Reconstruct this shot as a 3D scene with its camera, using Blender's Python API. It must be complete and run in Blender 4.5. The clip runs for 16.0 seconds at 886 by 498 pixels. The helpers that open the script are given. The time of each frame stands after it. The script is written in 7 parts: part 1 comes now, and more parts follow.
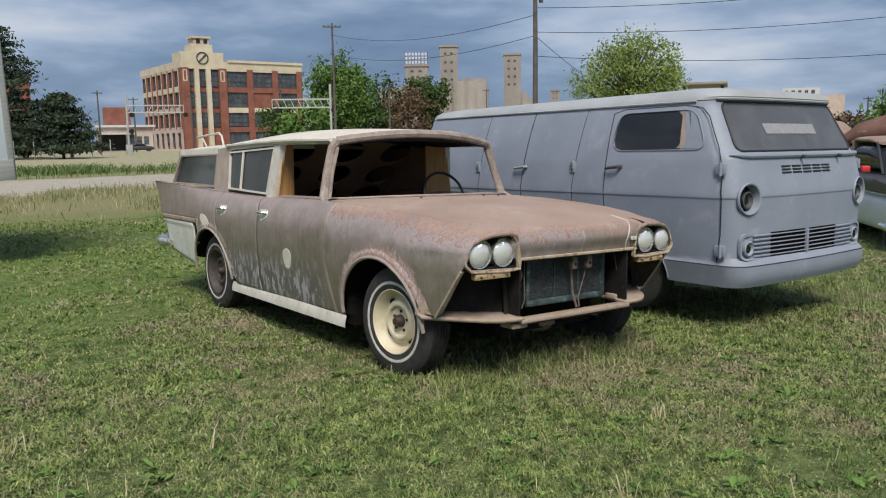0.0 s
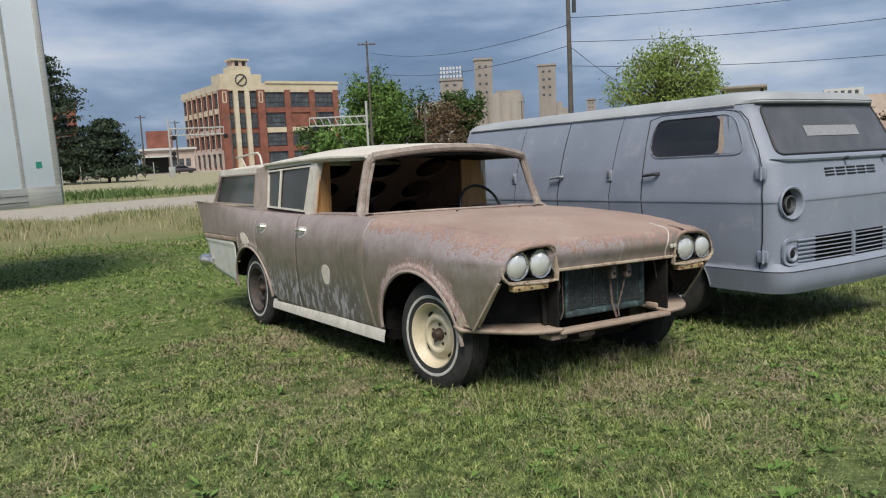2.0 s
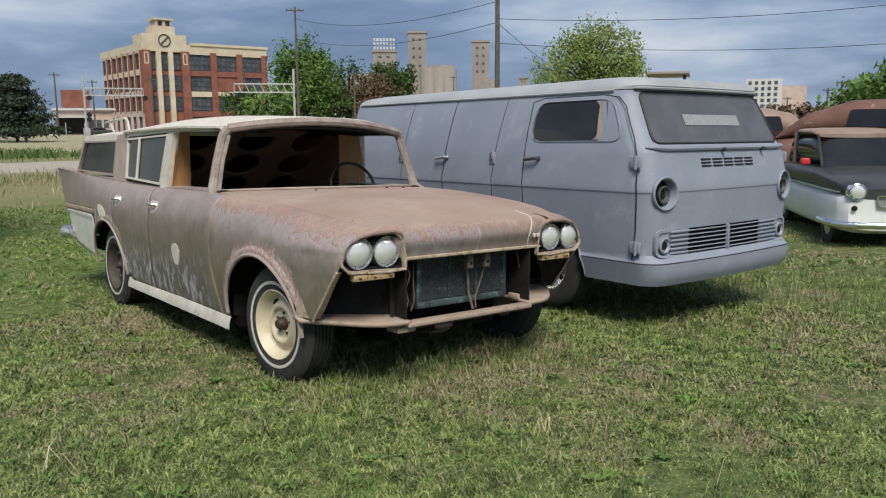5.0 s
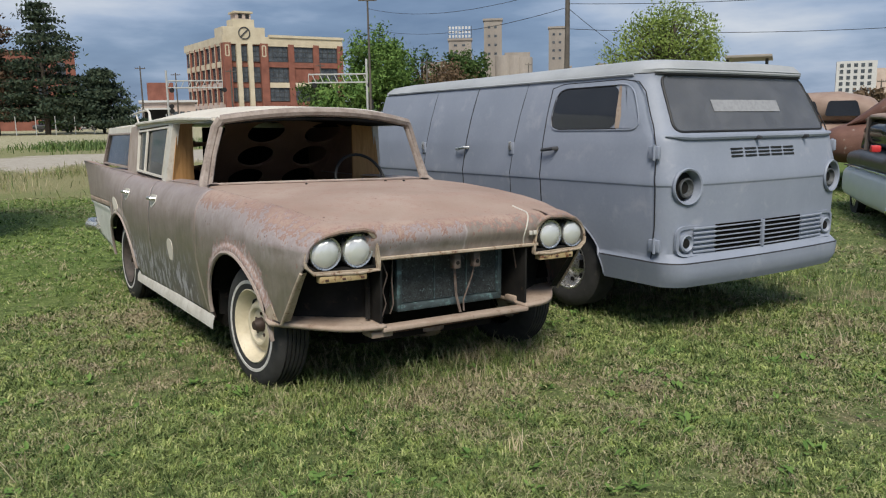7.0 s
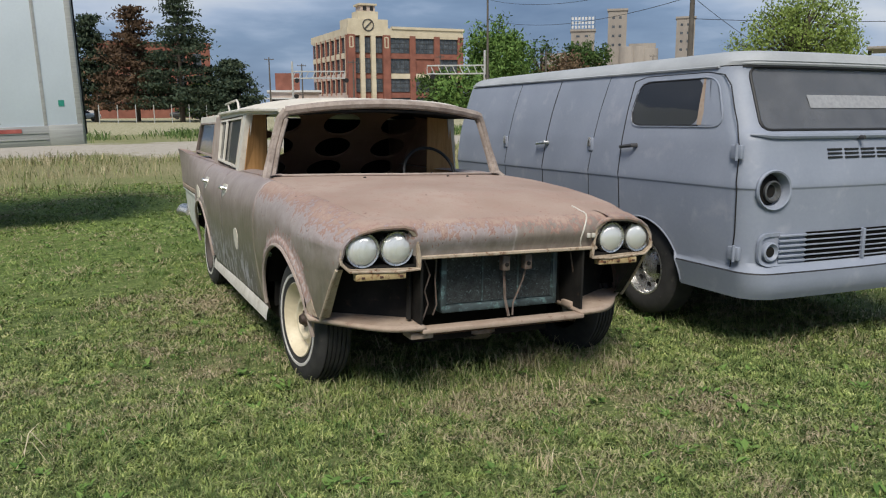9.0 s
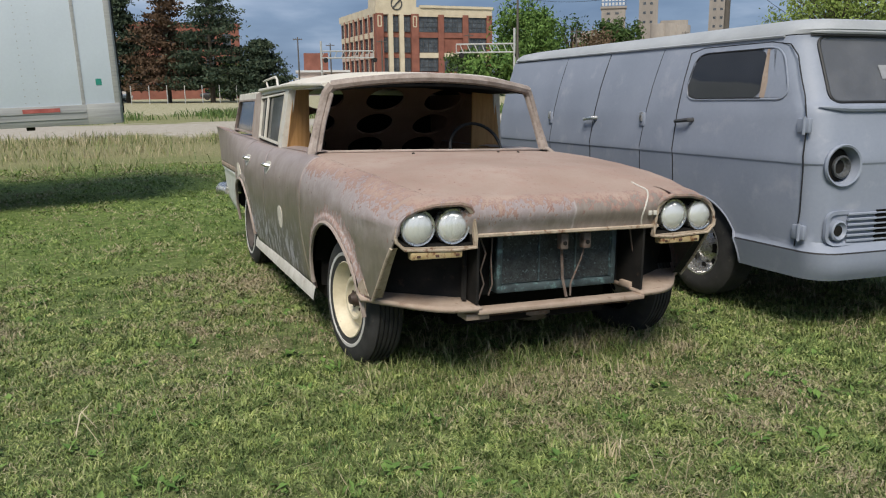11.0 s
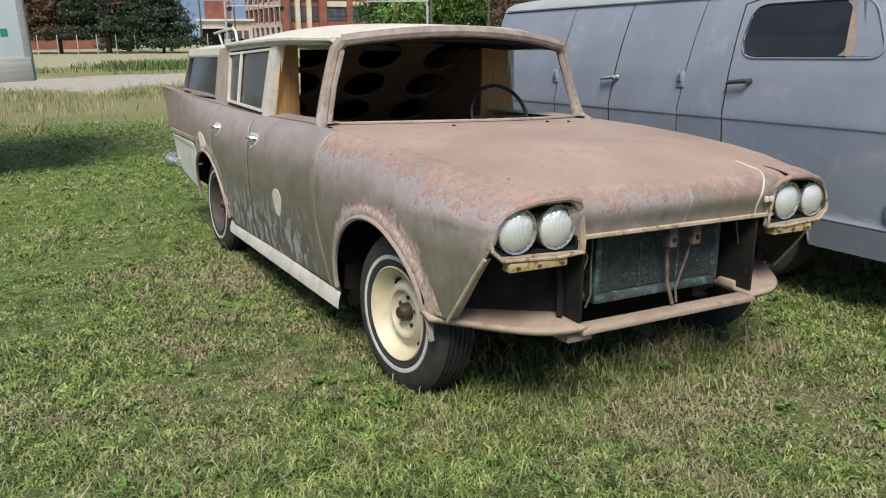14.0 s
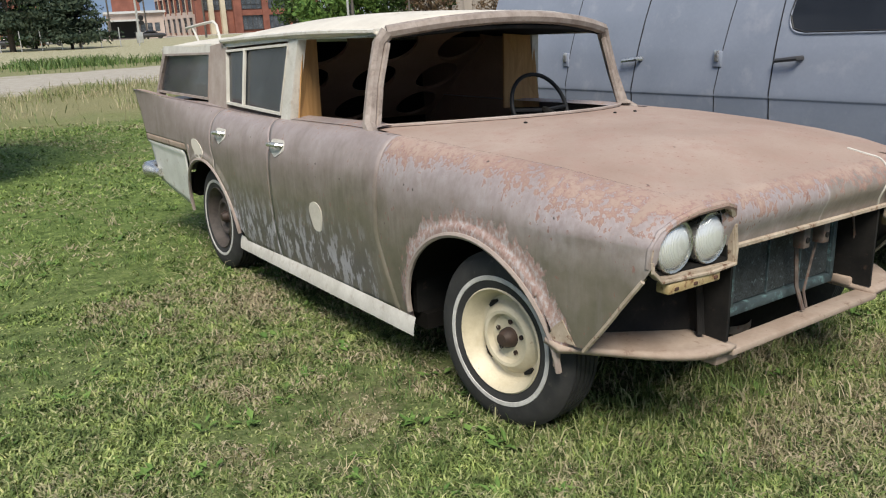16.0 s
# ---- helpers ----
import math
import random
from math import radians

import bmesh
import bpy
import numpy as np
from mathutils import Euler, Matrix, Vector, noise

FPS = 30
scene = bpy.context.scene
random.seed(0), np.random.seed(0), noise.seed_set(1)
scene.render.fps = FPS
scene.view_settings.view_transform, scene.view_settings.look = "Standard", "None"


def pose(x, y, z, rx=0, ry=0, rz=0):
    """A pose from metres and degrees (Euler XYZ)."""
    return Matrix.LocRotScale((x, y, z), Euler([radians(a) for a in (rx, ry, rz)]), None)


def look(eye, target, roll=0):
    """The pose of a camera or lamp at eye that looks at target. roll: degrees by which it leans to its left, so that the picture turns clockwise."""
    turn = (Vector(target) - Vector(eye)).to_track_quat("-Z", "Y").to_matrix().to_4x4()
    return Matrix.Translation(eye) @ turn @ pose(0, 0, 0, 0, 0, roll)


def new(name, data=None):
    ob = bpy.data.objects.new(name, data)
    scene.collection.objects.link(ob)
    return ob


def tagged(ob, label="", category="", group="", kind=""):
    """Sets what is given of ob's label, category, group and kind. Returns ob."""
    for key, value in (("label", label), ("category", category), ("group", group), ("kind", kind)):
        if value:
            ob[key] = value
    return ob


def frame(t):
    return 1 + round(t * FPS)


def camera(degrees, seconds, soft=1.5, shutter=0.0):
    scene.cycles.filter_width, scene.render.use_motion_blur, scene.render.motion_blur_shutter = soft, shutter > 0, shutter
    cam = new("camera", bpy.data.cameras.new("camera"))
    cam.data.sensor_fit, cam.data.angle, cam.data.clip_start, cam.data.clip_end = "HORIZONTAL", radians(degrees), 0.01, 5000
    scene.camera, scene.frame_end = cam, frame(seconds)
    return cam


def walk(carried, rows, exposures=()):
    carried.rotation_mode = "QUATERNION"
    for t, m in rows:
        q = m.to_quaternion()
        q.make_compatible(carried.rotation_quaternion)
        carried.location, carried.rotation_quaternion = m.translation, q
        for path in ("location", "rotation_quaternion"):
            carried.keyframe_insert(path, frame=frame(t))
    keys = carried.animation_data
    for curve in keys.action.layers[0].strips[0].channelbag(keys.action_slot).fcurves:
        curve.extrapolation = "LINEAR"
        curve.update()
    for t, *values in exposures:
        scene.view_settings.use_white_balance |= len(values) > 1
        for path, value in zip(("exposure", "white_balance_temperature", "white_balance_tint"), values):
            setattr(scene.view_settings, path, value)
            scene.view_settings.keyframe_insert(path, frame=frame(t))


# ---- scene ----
cam = camera(59.2, 16.0, soft=1.15)
# The field beside the cars slopes gently: TIP turns the cars' plane to the true upright.
TIP = Matrix.Rotation(radians(-1.5), 4, Vector((0.61, 0.78, 0.0)))
PATH = [
    (0, (0.0, -0.223, 1.429), (1.212, 1.343, 1.148), -2.5),
    (0.5, (0.001, -0.235, 1.438), (1.197, 1.345, 1.167), -3.0),
    (1, (0.005, -0.238, 1.439), (1.182, 1.359, 1.181), -3.6),
    (1.5, (0.011, -0.241, 1.433), (1.161, 1.377, 1.184), -4.0),
    (2, (0.009, -0.233, 1.428), (1.145, 1.395, 1.186), -4.3),
    (2.5, (0.015, -0.244, 1.425), (1.144, 1.389, 1.184), -4.4),
    (3, (0.043, -0.24, 1.439), (1.189, 1.38, 1.191), -4.2),
    (3.5, (0.129, -0.238, 1.43), (1.381, 1.301, 1.174), -3.5),
    (4, (0.281, -0.223, 1.422), (1.545, 1.304, 1.154), -2.3),
    (4.5, (0.422, -0.225, 1.433), (1.701, 1.284, 1.139), -1.8),
    (4.7, (0.48, -0.238, 1.427), (1.759, 1.269, 1.119), -1.8),
    (6.8, (1.083, -0.335, 1.42), (2.223, 1.271, 1.077), -2.7),
    (7, (1.15, -0.321, 1.411), (2.264, 1.305, 1.073), -2.5),
    (7.5, (1.253, -0.304, 1.405), (2.32, 1.354, 1.069), -2.0),
    (8, (1.389, -0.337, 1.413), (2.35, 1.385, 1.08), -2.4),
    (10.3, (1.579, -0.351, 1.402), (2.395, 1.439, 1.042), -2.0),
    (10.5, (1.583, -0.325, 1.383), (2.386, 1.47, 1.022), -2.2),
    (11, (1.473, -0.168, 1.378), (2.263, 1.627, 0.983), -2.2),
    (11.5, (1.35, 0.01, 1.378), (2.139, 1.782, 0.889), -2.1),
    (12, (1.341, 0.107, 1.393), (2.203, 1.837, 0.878), -1.3),
    (12.5, (1.418, 0.255, 1.391), (2.341, 1.952, 0.873), -1.4),
    (13, (1.47, 0.425, 1.395), (2.391, 2.125, 0.88), -2.2),
    (13.5, (1.359, 0.669, 1.393), (2.275, 2.371, 0.879), -2.2),
    (14, (1.221, 0.892, 1.436), (2.195, 2.56, 0.915), -2.1),
    (14.5, (1.176, 1.022, 1.43), (2.182, 2.667, 0.899), -1.9),
    (15, (1.196, 1.267, 1.414), (2.245, 2.88, 0.868), -1.7),
    (15.5, (1.094, 1.447, 1.443), (2.161, 3.041, 0.877), -1.8),
    (16, (0.901, 1.599, 1.492), (2.016, 3.159, 0.923), -4.2),
]
walk(cam, [(t, TIP @ look(eye, target, roll)) for t, eye, target, roll in PATH],
     exposures=((0.0, -0.03), (8.0, 0.0), (11.0, 0.05), (12.5, 0.24), (14.5, 0.2), (16.0, 0.22)))

# ---- world and light ----
SUN_EL, SUN_AZ = 52.0, 215.0          # degrees; azimuth clockwise from +y
world = bpy.data.worlds.new("overcast_sky")
scene.world = world
world.use_nodes = True
wn, wl = world.node_tree.nodes, world.node_tree.links
wn.clear()
w_out = wn.new("ShaderNodeOutputWorld")
w_bg = wn.new("ShaderNodeBackground")
w_sky = wn.new("ShaderNodeTexSky")
w_sky.sky_type = "NISHITA"
w_sky.sun_disc = False
w_sky.sun_elevation, w_sky.sun_rotation = radians(SUN_EL), radians(SUN_AZ)
w_dim = wn.new("ShaderNodeMix")
w_dim.data_type, w_dim.blend_type = "RGBA", "MULTIPLY"
w_dim.inputs[0].default_value = 1.0
w_dim.inputs[7].default_value = (0.10, 0.10, 0.10, 1)
wl.new(w_sky.outputs[0], w_dim.inputs[6])
w_co = wn.new("ShaderNodeTexCoord")
w_map = wn.new("ShaderNodeMapping")
w_map.inputs["Scale"].default_value = (1.0, 1.0, 4.2)
w_map.inputs["Location"].default_value = (0.35, 0.1, 0.2)
w_map.inputs["Rotation"].default_value = (0, 0, radians(22))
wl.new(w_co.outputs["Generated"], w_map.inputs[0])
w_no = wn.new("ShaderNodeTexNoise")
w_no.inputs["Scale"].default_value = 2.3
w_no.inputs["Detail"].default_value = 7.0
w_no.inputs["Roughness"].default_value = 0.52
wl.new(w_map.outputs[0], w_no.inputs["Vector"])
w_ramp = wn.new("ShaderNodeValToRGB")
for e, (p, c) in zip((w_ramp.color_ramp.elements[0], w_ramp.color_ramp.elements[1]),
                     ((0.34, (0.130, 0.212, 0.372, 1)), (0.66, (0.76, 0.81, 0.90, 1)))):
    e.position, e.color = p, c
for p, c in ((0.46, (0.235, 0.340, 0.525, 1)), (0.54, (0.43, 0.535, 0.725, 1))):
    w_ramp.color_ramp.elements.new(p).color = c
wl.new(w_no.outputs[0], w_ramp.inputs[0])
w_mix = wn.new("ShaderNodeMix")
w_mix.data_type = "RGBA"
w_mix.inputs[0].default_value = 0.88
wl.new(w_dim.outputs[2], w_mix.inputs[6])
wl.new(w_ramp.outputs[0], w_mix.inputs[7])
wl.new(w_mix.outputs[2], w_bg.inputs[0])
w_bg.inputs[1].default_value = 0.86
wl.new(w_bg.outputs[0], w_out.inputs[0])

sun = new("sun", bpy.data.lights.new("sun", "SUN"))
sun.data.energy, sun.data.angle, sun.data.color = 4.0, radians(24), (1.0, 0.94, 0.84)
sa, se = radians(SUN_AZ), radians(SUN_EL)
sun.matrix_world = look((0, 0, 60), (-math.sin(sa) * math.cos(se), -math.cos(sa) * math.cos(se), 60 - math.sin(se)))


# ---- materials ----
def material(name):
    m = bpy.data.materials.new(name)
    m.use_nodes = True
    return m, m.node_tree.nodes, m.node_tree.links, m.node_tree.nodes["Principled BSDF"]


def coords(n, l, scale, vec="Object", stretch=(1, 1, 1)):
    tc, mp = n.new("ShaderNodeTexCoord"), n.new("ShaderNodeMapping")
    mp.inputs["Scale"].default_value = [scale * s for s in stretch]
    l.new(tc.outputs[vec], mp.inputs[0])
    return mp.outputs[0]


def noise_tex(n, l, vec, scale=1.0, detail=5.0, rough=0.55):
    t = n.new("ShaderNodeTexNoise")
    t.inputs["Scale"].default_value, t.inputs["Detail"].default_value, t.inputs["Roughness"].default_value = scale, detail, rough
    l.new(vec, t.inputs["Vector"])
    return t.outputs[0]


def ramp(n, l, fac, stops):
    r = n.new("ShaderNodeValToRGB")
    el = r.color_ramp.elements
    el[0].position, el[0].color = stops[0][0], (*stops[0][1], 1)
    el[1].position, el[1].color = stops[-1][0], (*stops[-1][1], 1)
    for p, c in stops[1:-1]:
        el.new(p).color = (*c, 1)
    l.new(fac, r.inputs[0])
    return r.outputs[0]


def blend(n, l, fac, a, b, mode="MIX"):
    m = n.new("ShaderNodeMix")
    m.data_type, m.blend_type = "RGBA", mode
    for sock, v in ((m.inputs[0], fac), (m.inputs[6], a), (m.inputs[7], b)):
        if isinstance(v, (int, float)):
            sock.default_value = v
        elif isinstance(v, tuple):
            sock.default_value = (*v, 1)
        else:
            l.new(v, sock)
    return m.outputs[2]


def calc(n, l, op, a, b=0.0, clamp=False):
    m = n.new("ShaderNodeMath")
    m.operation, m.use_clamp = op, clamp
    for sock, v in ((m.inputs[0], a), (m.inputs[1], b)):
        if isinstance(v, (int, float)):
            sock.default_value = v
        else:
            l.new(v, sock)
    return m.outputs[0]


def bump(n, l, b, height, strength=0.3, dist=0.01):
    k = n.new("ShaderNodeBump")
    k.inputs["Strength"].default_value, k.inputs["Distance"].default_value = strength, dist
    l.new(height, k.inputs["Height"])
    l.new(k.outputs[0], b.inputs["Normal"])


BW = ((0, 0, 0), (1, 1, 1))


def surface(name, c1, c2, scale=6.0, rough=0.7, metal=0.0, fine=60.0, relief=0.25, depth=0.004, stretch=(1, 1, 1), dirt=None, dirt_at=(0.55, 0.7)):
    """Two-tone worn surface with coarse and fine variation."""
    m, n, l, b = material(name)
    v = coords(n, l, 1.0, stretch=stretch)
    big, small = noise_tex(n, l, v, scale), noise_tex(n, l, v, fine, 4, 0.6)
    f = calc(n, l, "ADD", calc(n, l, "MULTIPLY", big, 0.7), calc(n, l, "MULTIPLY", small, 0.3))
    col = ramp(n, l, f, ((0.35, c1), (0.65, c2)))
    if dirt:
        d = noise_tex(n, l, v, scale * 2.3, 7, 0.65)
        col = blend(n, l, ramp(n, l, d, ((dirt_at[0], BW[0]), (dirt_at[1], BW[1]))), col, dirt)
    l.new(col, b.inputs["Base Color"])
    b.inputs["Metallic"].default_value = metal
    r = calc(n, l, "MULTIPLY_ADD", small, 0.25)
    r.node.inputs[2].default_value = rough - 0.12
    l.new(r, b.inputs["Roughness"])
    bump(n, l, b, small, relief, depth)
    return m


def patina(name, rust_from, flakes=1.0, hood=False):
    """Sun-worn lacquer: olive grey low down, mauve higher, lavender where it thins, flaking in crisp scales to pink-tan rust.
    Object coordinates are the wagon's own metres: y from nose to tail, z up."""
    m, n, l, b = material(name)
    v = coords(n, l, 1.0)
    tc = n.new("ShaderNodeTexCoord")
    sep = n.new("ShaderNodeSeparateXYZ")
    l.new(tc.outputs["Object"], sep.inputs[0])
    X, Y, Z = sep.outputs
    big = noise_tex(n, l, v, 2.2, 5, 0.55)
    mid = noise_tex(n, l, v, 9.0, 7, 0.62)
    fine = noise_tex(n, l, v, 90.0, 5, 0.65)
    flake = noise_tex(n, l, coords(n, l, 1.0, stretch=(34, 34, 17)), 1.0, 6, 0.62)
    chip = noise_tex(n, l, coords(n, l, 1.0, stretch=(85, 70, 45)), 1.0, 4, 0.6)
    streak = noise_tex(n, l, coords(n, l, 1.0, stretch=(24, 24, 3.4)), 1.0, 6, 0.64)

    def off(t, k):
        return calc(n, l, "MULTIPLY", calc(n, l, "SUBTRACT", t, 0.5), k)

    def above(src, lo, hi):
        return calc(n, l, "DIVIDE", calc(n, l, "SUBTRACT", src, lo), hi - lo, True)

    def flip(t):
        return calc(n, l, "SUBTRACT", 1.0, t)

    def mul(p, q):
        return calc(n, l, "MULTIPLY", p, q)

    def add(p, q):
        return calc(n, l, "ADD", p, q)

    olive = ramp(n, l, mid, ((0.30, (0.125, 0.115, 0.082)), (0.70, (0.195, 0.172, 0.130))))
    mauve = ramp(n, l, mid, ((0.30, (0.215, 0.170, 0.152)), (0.70, (0.315, 0.262, 0.247))))
    zr = add(add(Z, off(big, 0.42)), off(streak, 0.18))
    low = flip(above(zr, 0.56, 0.78))
    front = mul(flip(above(add(Z, off(streak, 0.012)), 0.755, 0.768)), flip(above(Y, 0.42, 0.60)))
    paint = blend(n, l, calc(n, l, "MAXIMUM", low, mul(front, 0.85)), mauve, olive)
    paint = blend(n, l, mul(ramp(n, l, streak, ((0.50, BW[0]), (0.72, BW[1]))), 0.18), paint, (0.37, 0.33, 0.32))
    paint = blend(n, l, mul(ramp(n, l, streak, ((0.30, BW[1]), (0.42, BW[0]))), 0.25), paint, (0.12, 0.098, 0.082))
    tan = ramp(n, l, big, ((0.3, (0.306, 0.213, 0.168)), (0.7, (0.406, 0.310, 0.255))))
    tan = blend(n, l, mul(ramp(n, l, mid, ((0.48, BW[0]), (0.68, BW[1]))), 0.5), tan, (0.325, 0.198, 0.158))
    tan = blend(n, l, mul(ramp(n, l, fine, ((0.30, BW[1]), (0.44, BW[0]))), 0.4), tan, (0.25, 0.145, 0.105))
    # height of the ragged edge between rust and paint
    rise = calc(n, l, "SUBTRACT", Z, mul(calc(n, l, "MULTIPLY", Y, 1.0, True), 0.10))
    soft = add(add(rise, off(big, 0.16)), off(mid, 0.14))
    if hood:
        soft = add(soft, mul(above(Y, 0.02, 0.16), 0.12))
    crisp = add(soft, add(off(flake, 0.36), off(chip, 0.22)))
    k = above(crisp, rust_from, rust_from + 0.014)
    # lavender where the lacquer thins towards the rust
    thin = mul(mul(above(soft, rust_from - 0.20, rust_from - 0.03), flakes), ramp(n, l, big, ((0.35, (0.45, 0.45, 0.45)), (0.6, BW[1]))))
    paint = blend(n, l, mul(thin, 0.80), paint, ramp(n, l, flake, ((0.35, (0.30, 0.245, 0.245)), (0.62, (0.43, 0.385, 0.39)))))
    if hood:
        # the bare half of the nose and a pale butt joint beside it
        side = above(add(X, off(mid, 0.05)), 0.03, 0.045)
        bare = ramp(n, l, streak, ((0.3, (0.185, 0.150, 0.128)), (0.7, (0.285, 0.238, 0.208))))
        paint = blend(n, l, side, paint, bare)
        joint = mul(flip(above(calc(n, l, "ABSOLUTE", calc(n, l, "SUBTRACT", add(X, off(mid, 0.05)), 0.03)), 0.0, 0.008)), 0.7)
        paint = blend(n, l, joint, paint, (0.44, 0.40, 0.38))
    col = blend(n, l, k, paint, tan)
    rim = mul(mul(k, flip(above(crisp, rust_from + 0.015, rust_from + 0.07))), flakes)
    col = blend(n, l, mul(rim, 0.75), col, (0.262, 0.148, 0.128))
    # rusty pink scales round the front wheel arch
    dy = calc(n, l, "SUBTRACT", Y, 0.77)
    dz = calc(n, l, "SUBTRACT", Z, 0.27)
    ring = calc(n, l, "SQRT", add(mul(dy, dy), mul(dz, dz)))
    ring = add(add(ring, off(mid, 0.13)), add(off(flake, 0.16), off(chip, 0.08)))
    arch = mul(flip(above(ring, 0.480, 0.495)), flakes)
    pink = ramp(n, l, chip, ((0.35, (0.30, 0.185, 0.155)), (0.50, (0.375, 0.265, 0.235)), (0.62, (0.45, 0.40, 0.39))))
    col = blend(n, l, mul(arch, 0.92), col, pink)
    # pale scraped smears along the bottoms of the doors
    foot = ramp(n, l, add(Z, off(big, 0.12)), ((0.20, (0.6, 0.6, 0.6)), (0.36, BW[1]), (0.60, BW[0])))
    doors = mul(above(Y, 1.40, 1.52), foot)
    smear = noise_tex(n, l, coords(n, l, 1.0, stretch=(15, 24, 9)), 1.0, 7, 0.64)
    col = blend(n, l, mul(doors, 0.75), col, (0.115, 0.108, 0.110))
    col = blend(n, l, mul(mul(doors, ramp(n, l, smear, ((0.50, BW[0]), (0.56, BW[1])))), 0.85), col, (0.44, 0.43, 0.46))
    # chips, rust freckles and small dark spots
    speck = noise_tex(n, l, coords(n, l, 1.0, stretch=(55, 55, 32)), 1.0, 3, 0.55)
    sp = mul(ramp(n, l, speck, ((0.655, BW[0]), (0.675, BW[1]))), ramp(n, l, mid, ((0.46, BW[0]), (0.54, BW[1]))))
    col = blend(n, l, mul(sp, 0.8), col, (0.24, 0.125, 0.10))
    vo = n.new("ShaderNodeTexVoronoi")
    vo.inputs["Scale"].default_value = 13.0
    l.new(v, vo.inputs["Vector"])
    spot = ramp(n, l, vo.outputs["Distance"], ((0.06, (0.9, 0.9, 0.9)), (0.09, BW[0])))
    spot = mul(spot, ramp(n, l, mid, ((0.53, BW[0]), (0.56, BW[1]))))
    col = blend(n, l, spot, col, (0.045, 0.030, 0.026))
    l.new(col, b.inputs["Base Color"])
    ro = calc(n, l, "MULTIPLY_ADD", calc(n, l, "MAXIMUM", k, arch), 0.34)
    ro.node.inputs[2].default_value = 0.44
    l.new(ro, b.inputs["Roughness"])
    relief = add(mul(calc(n, l, "MAXIMUM", k, arch), -0.6), mul(fine, 0.3))
    bump(n, l, b, add(relief, mul(mid, 0.9)), 0.35, 0.004)
    return m


def plain(name, c, rough=0.6, metal=0.0, spec=0.5):
    m, n, l, b = material(name)
    v = coords(n, l, 1.0)
    f = noise_tex(n, l, v, 40.0, 4)
    l.new(ramp(n, l, f, ((0.3, tuple(x * 0.82 for x in c)), (0.7, tuple(min(1, x * 1.12) for x in c)))), b.inputs["Base Color"])
    b.inputs["Roughness"].default_value, b.inputs["Metallic"].default_value = rough, metal
    b.inputs["Specular IOR Level"].default_value = spec
    return m


M_PATINA = patina("flaking_patina", 0.815)
M_DOOR = patina("door_patina", 0.925, 0.55)
M_HOOD = patina("rusted_hood", 0.820, 1.0, True)
M_FIN = patina("quarter_patina", 1.6, 0.0)
M_CREAM = surface("dirty_cream_paint", (0.54, 0.49, 0.41), (0.70, 0.65, 0.56), 4.0, 0.6, dirt=(0.33, 0.25, 0.17), dirt_at=(0.62, 0.8))
M_CREAM_TRIM = surface("cream_frame_paint", (0.50, 0.47, 0.41), (0.66, 0.63, 0.57), 9.0, 0.6, dirt=(0.34, 0.26, 0.20), dirt_at=(0.56, 0.85))
M_MINT = surface("pale_quarter_paint", (0.52, 0.52, 0.47), (0.66, 0.66, 0.61), 5.0, 0.55, dirt=(0.30, 0.22, 0.16), dirt_at=(0.6, 0.75))
M_PILLAR = surface("weathered_pillar", (0.22, 0.175, 0.15), (0.38, 0.32, 0.28), 14.0, 0.7, dirt=(0.12, 0.085, 0.065), dirt_at=(0.54, 0.85))
M_PILLAR_PALE = surface("pinkish_pillar", (0.30, 0.235, 0.20), (0.42, 0.35, 0.31), 9.0, 0.7)
M_LIP = surface("dirty_beige_edge", (0.33, 0.26, 0.19), (0.47, 0.39, 0.30), 18.0, 0.7, dirt=(0.16, 0.08, 0.045), dirt_at=(0.54, 0.66))
M_PAN = surface("dusty_pan", (0.28, 0.205, 0.155), (0.40, 0.315, 0.25), 7.0, 0.8, dirt=(0.14, 0.075, 0.045), dirt_at=(0.58, 0.72))
M_RUST = surface("dark_rust", (0.055, 0.026, 0.018), (0.13, 0.062, 0.040), 14.0, 0.85)
M_OLDSTEEL = surface("grey_rusted_steel", (0.075, 0.056, 0.045), (0.16, 0.125, 0.105), 22.0, 0.75, dirt=(0.12, 0.055, 0.035), dirt_at=(0.55, 0.66))
# Black, deepened to put the shade of nose and cabin into the colour.
M_BLACK = surface("near_black", (0.008, 0.008, 0.008), (0.022, 0.02, 0.018), 9.0, 0.75, dirt=(0.07, 0.045, 0.032), dirt_at=(0.6, 0.8))
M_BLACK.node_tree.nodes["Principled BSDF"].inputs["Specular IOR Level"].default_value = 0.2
# Near-black that puts the shade of wells, underbody, cavities and cabin into the colour.
M_SHADE = plain("shade_black", (0.010, 0.009, 0.008), 0.9, spec=0.08)
M_TYRE = surface("worn_tyre", (0.018, 0.018, 0.018), (0.040, 0.038, 0.036), 12.0, 0.8, dirt=(0.10, 0.085, 0.07), dirt_at=(0.6, 0.85))
M_WHITEWALL = surface("whitewall", (0.42, 0.40, 0.37), (0.62, 0.60, 0.56), 15.0, 0.7)
M_HUB = surface("greasy_hub", (0.03, 0.02, 0.016), (0.075, 0.045, 0.032), 25.0, 0.6)
M_RIM = surface("cream_rim", (0.52, 0.45, 0.31), (0.66, 0.59, 0.44), 9.0, 0.5, dirt=(0.20, 0.10, 0.05), dirt_at=(0.64, 0.74))
M_DARKRIM = surface("brown_rim", (0.035, 0.028, 0.024), (0.085, 0.068, 0.058), 11.0, 0.7)
M_WOOD = surface("plywood_orange", (0.47, 0.245, 0.088), (0.62, 0.36, 0.145), 3.0, 0.65, fine=30, stretch=(14, 14, 1.2))
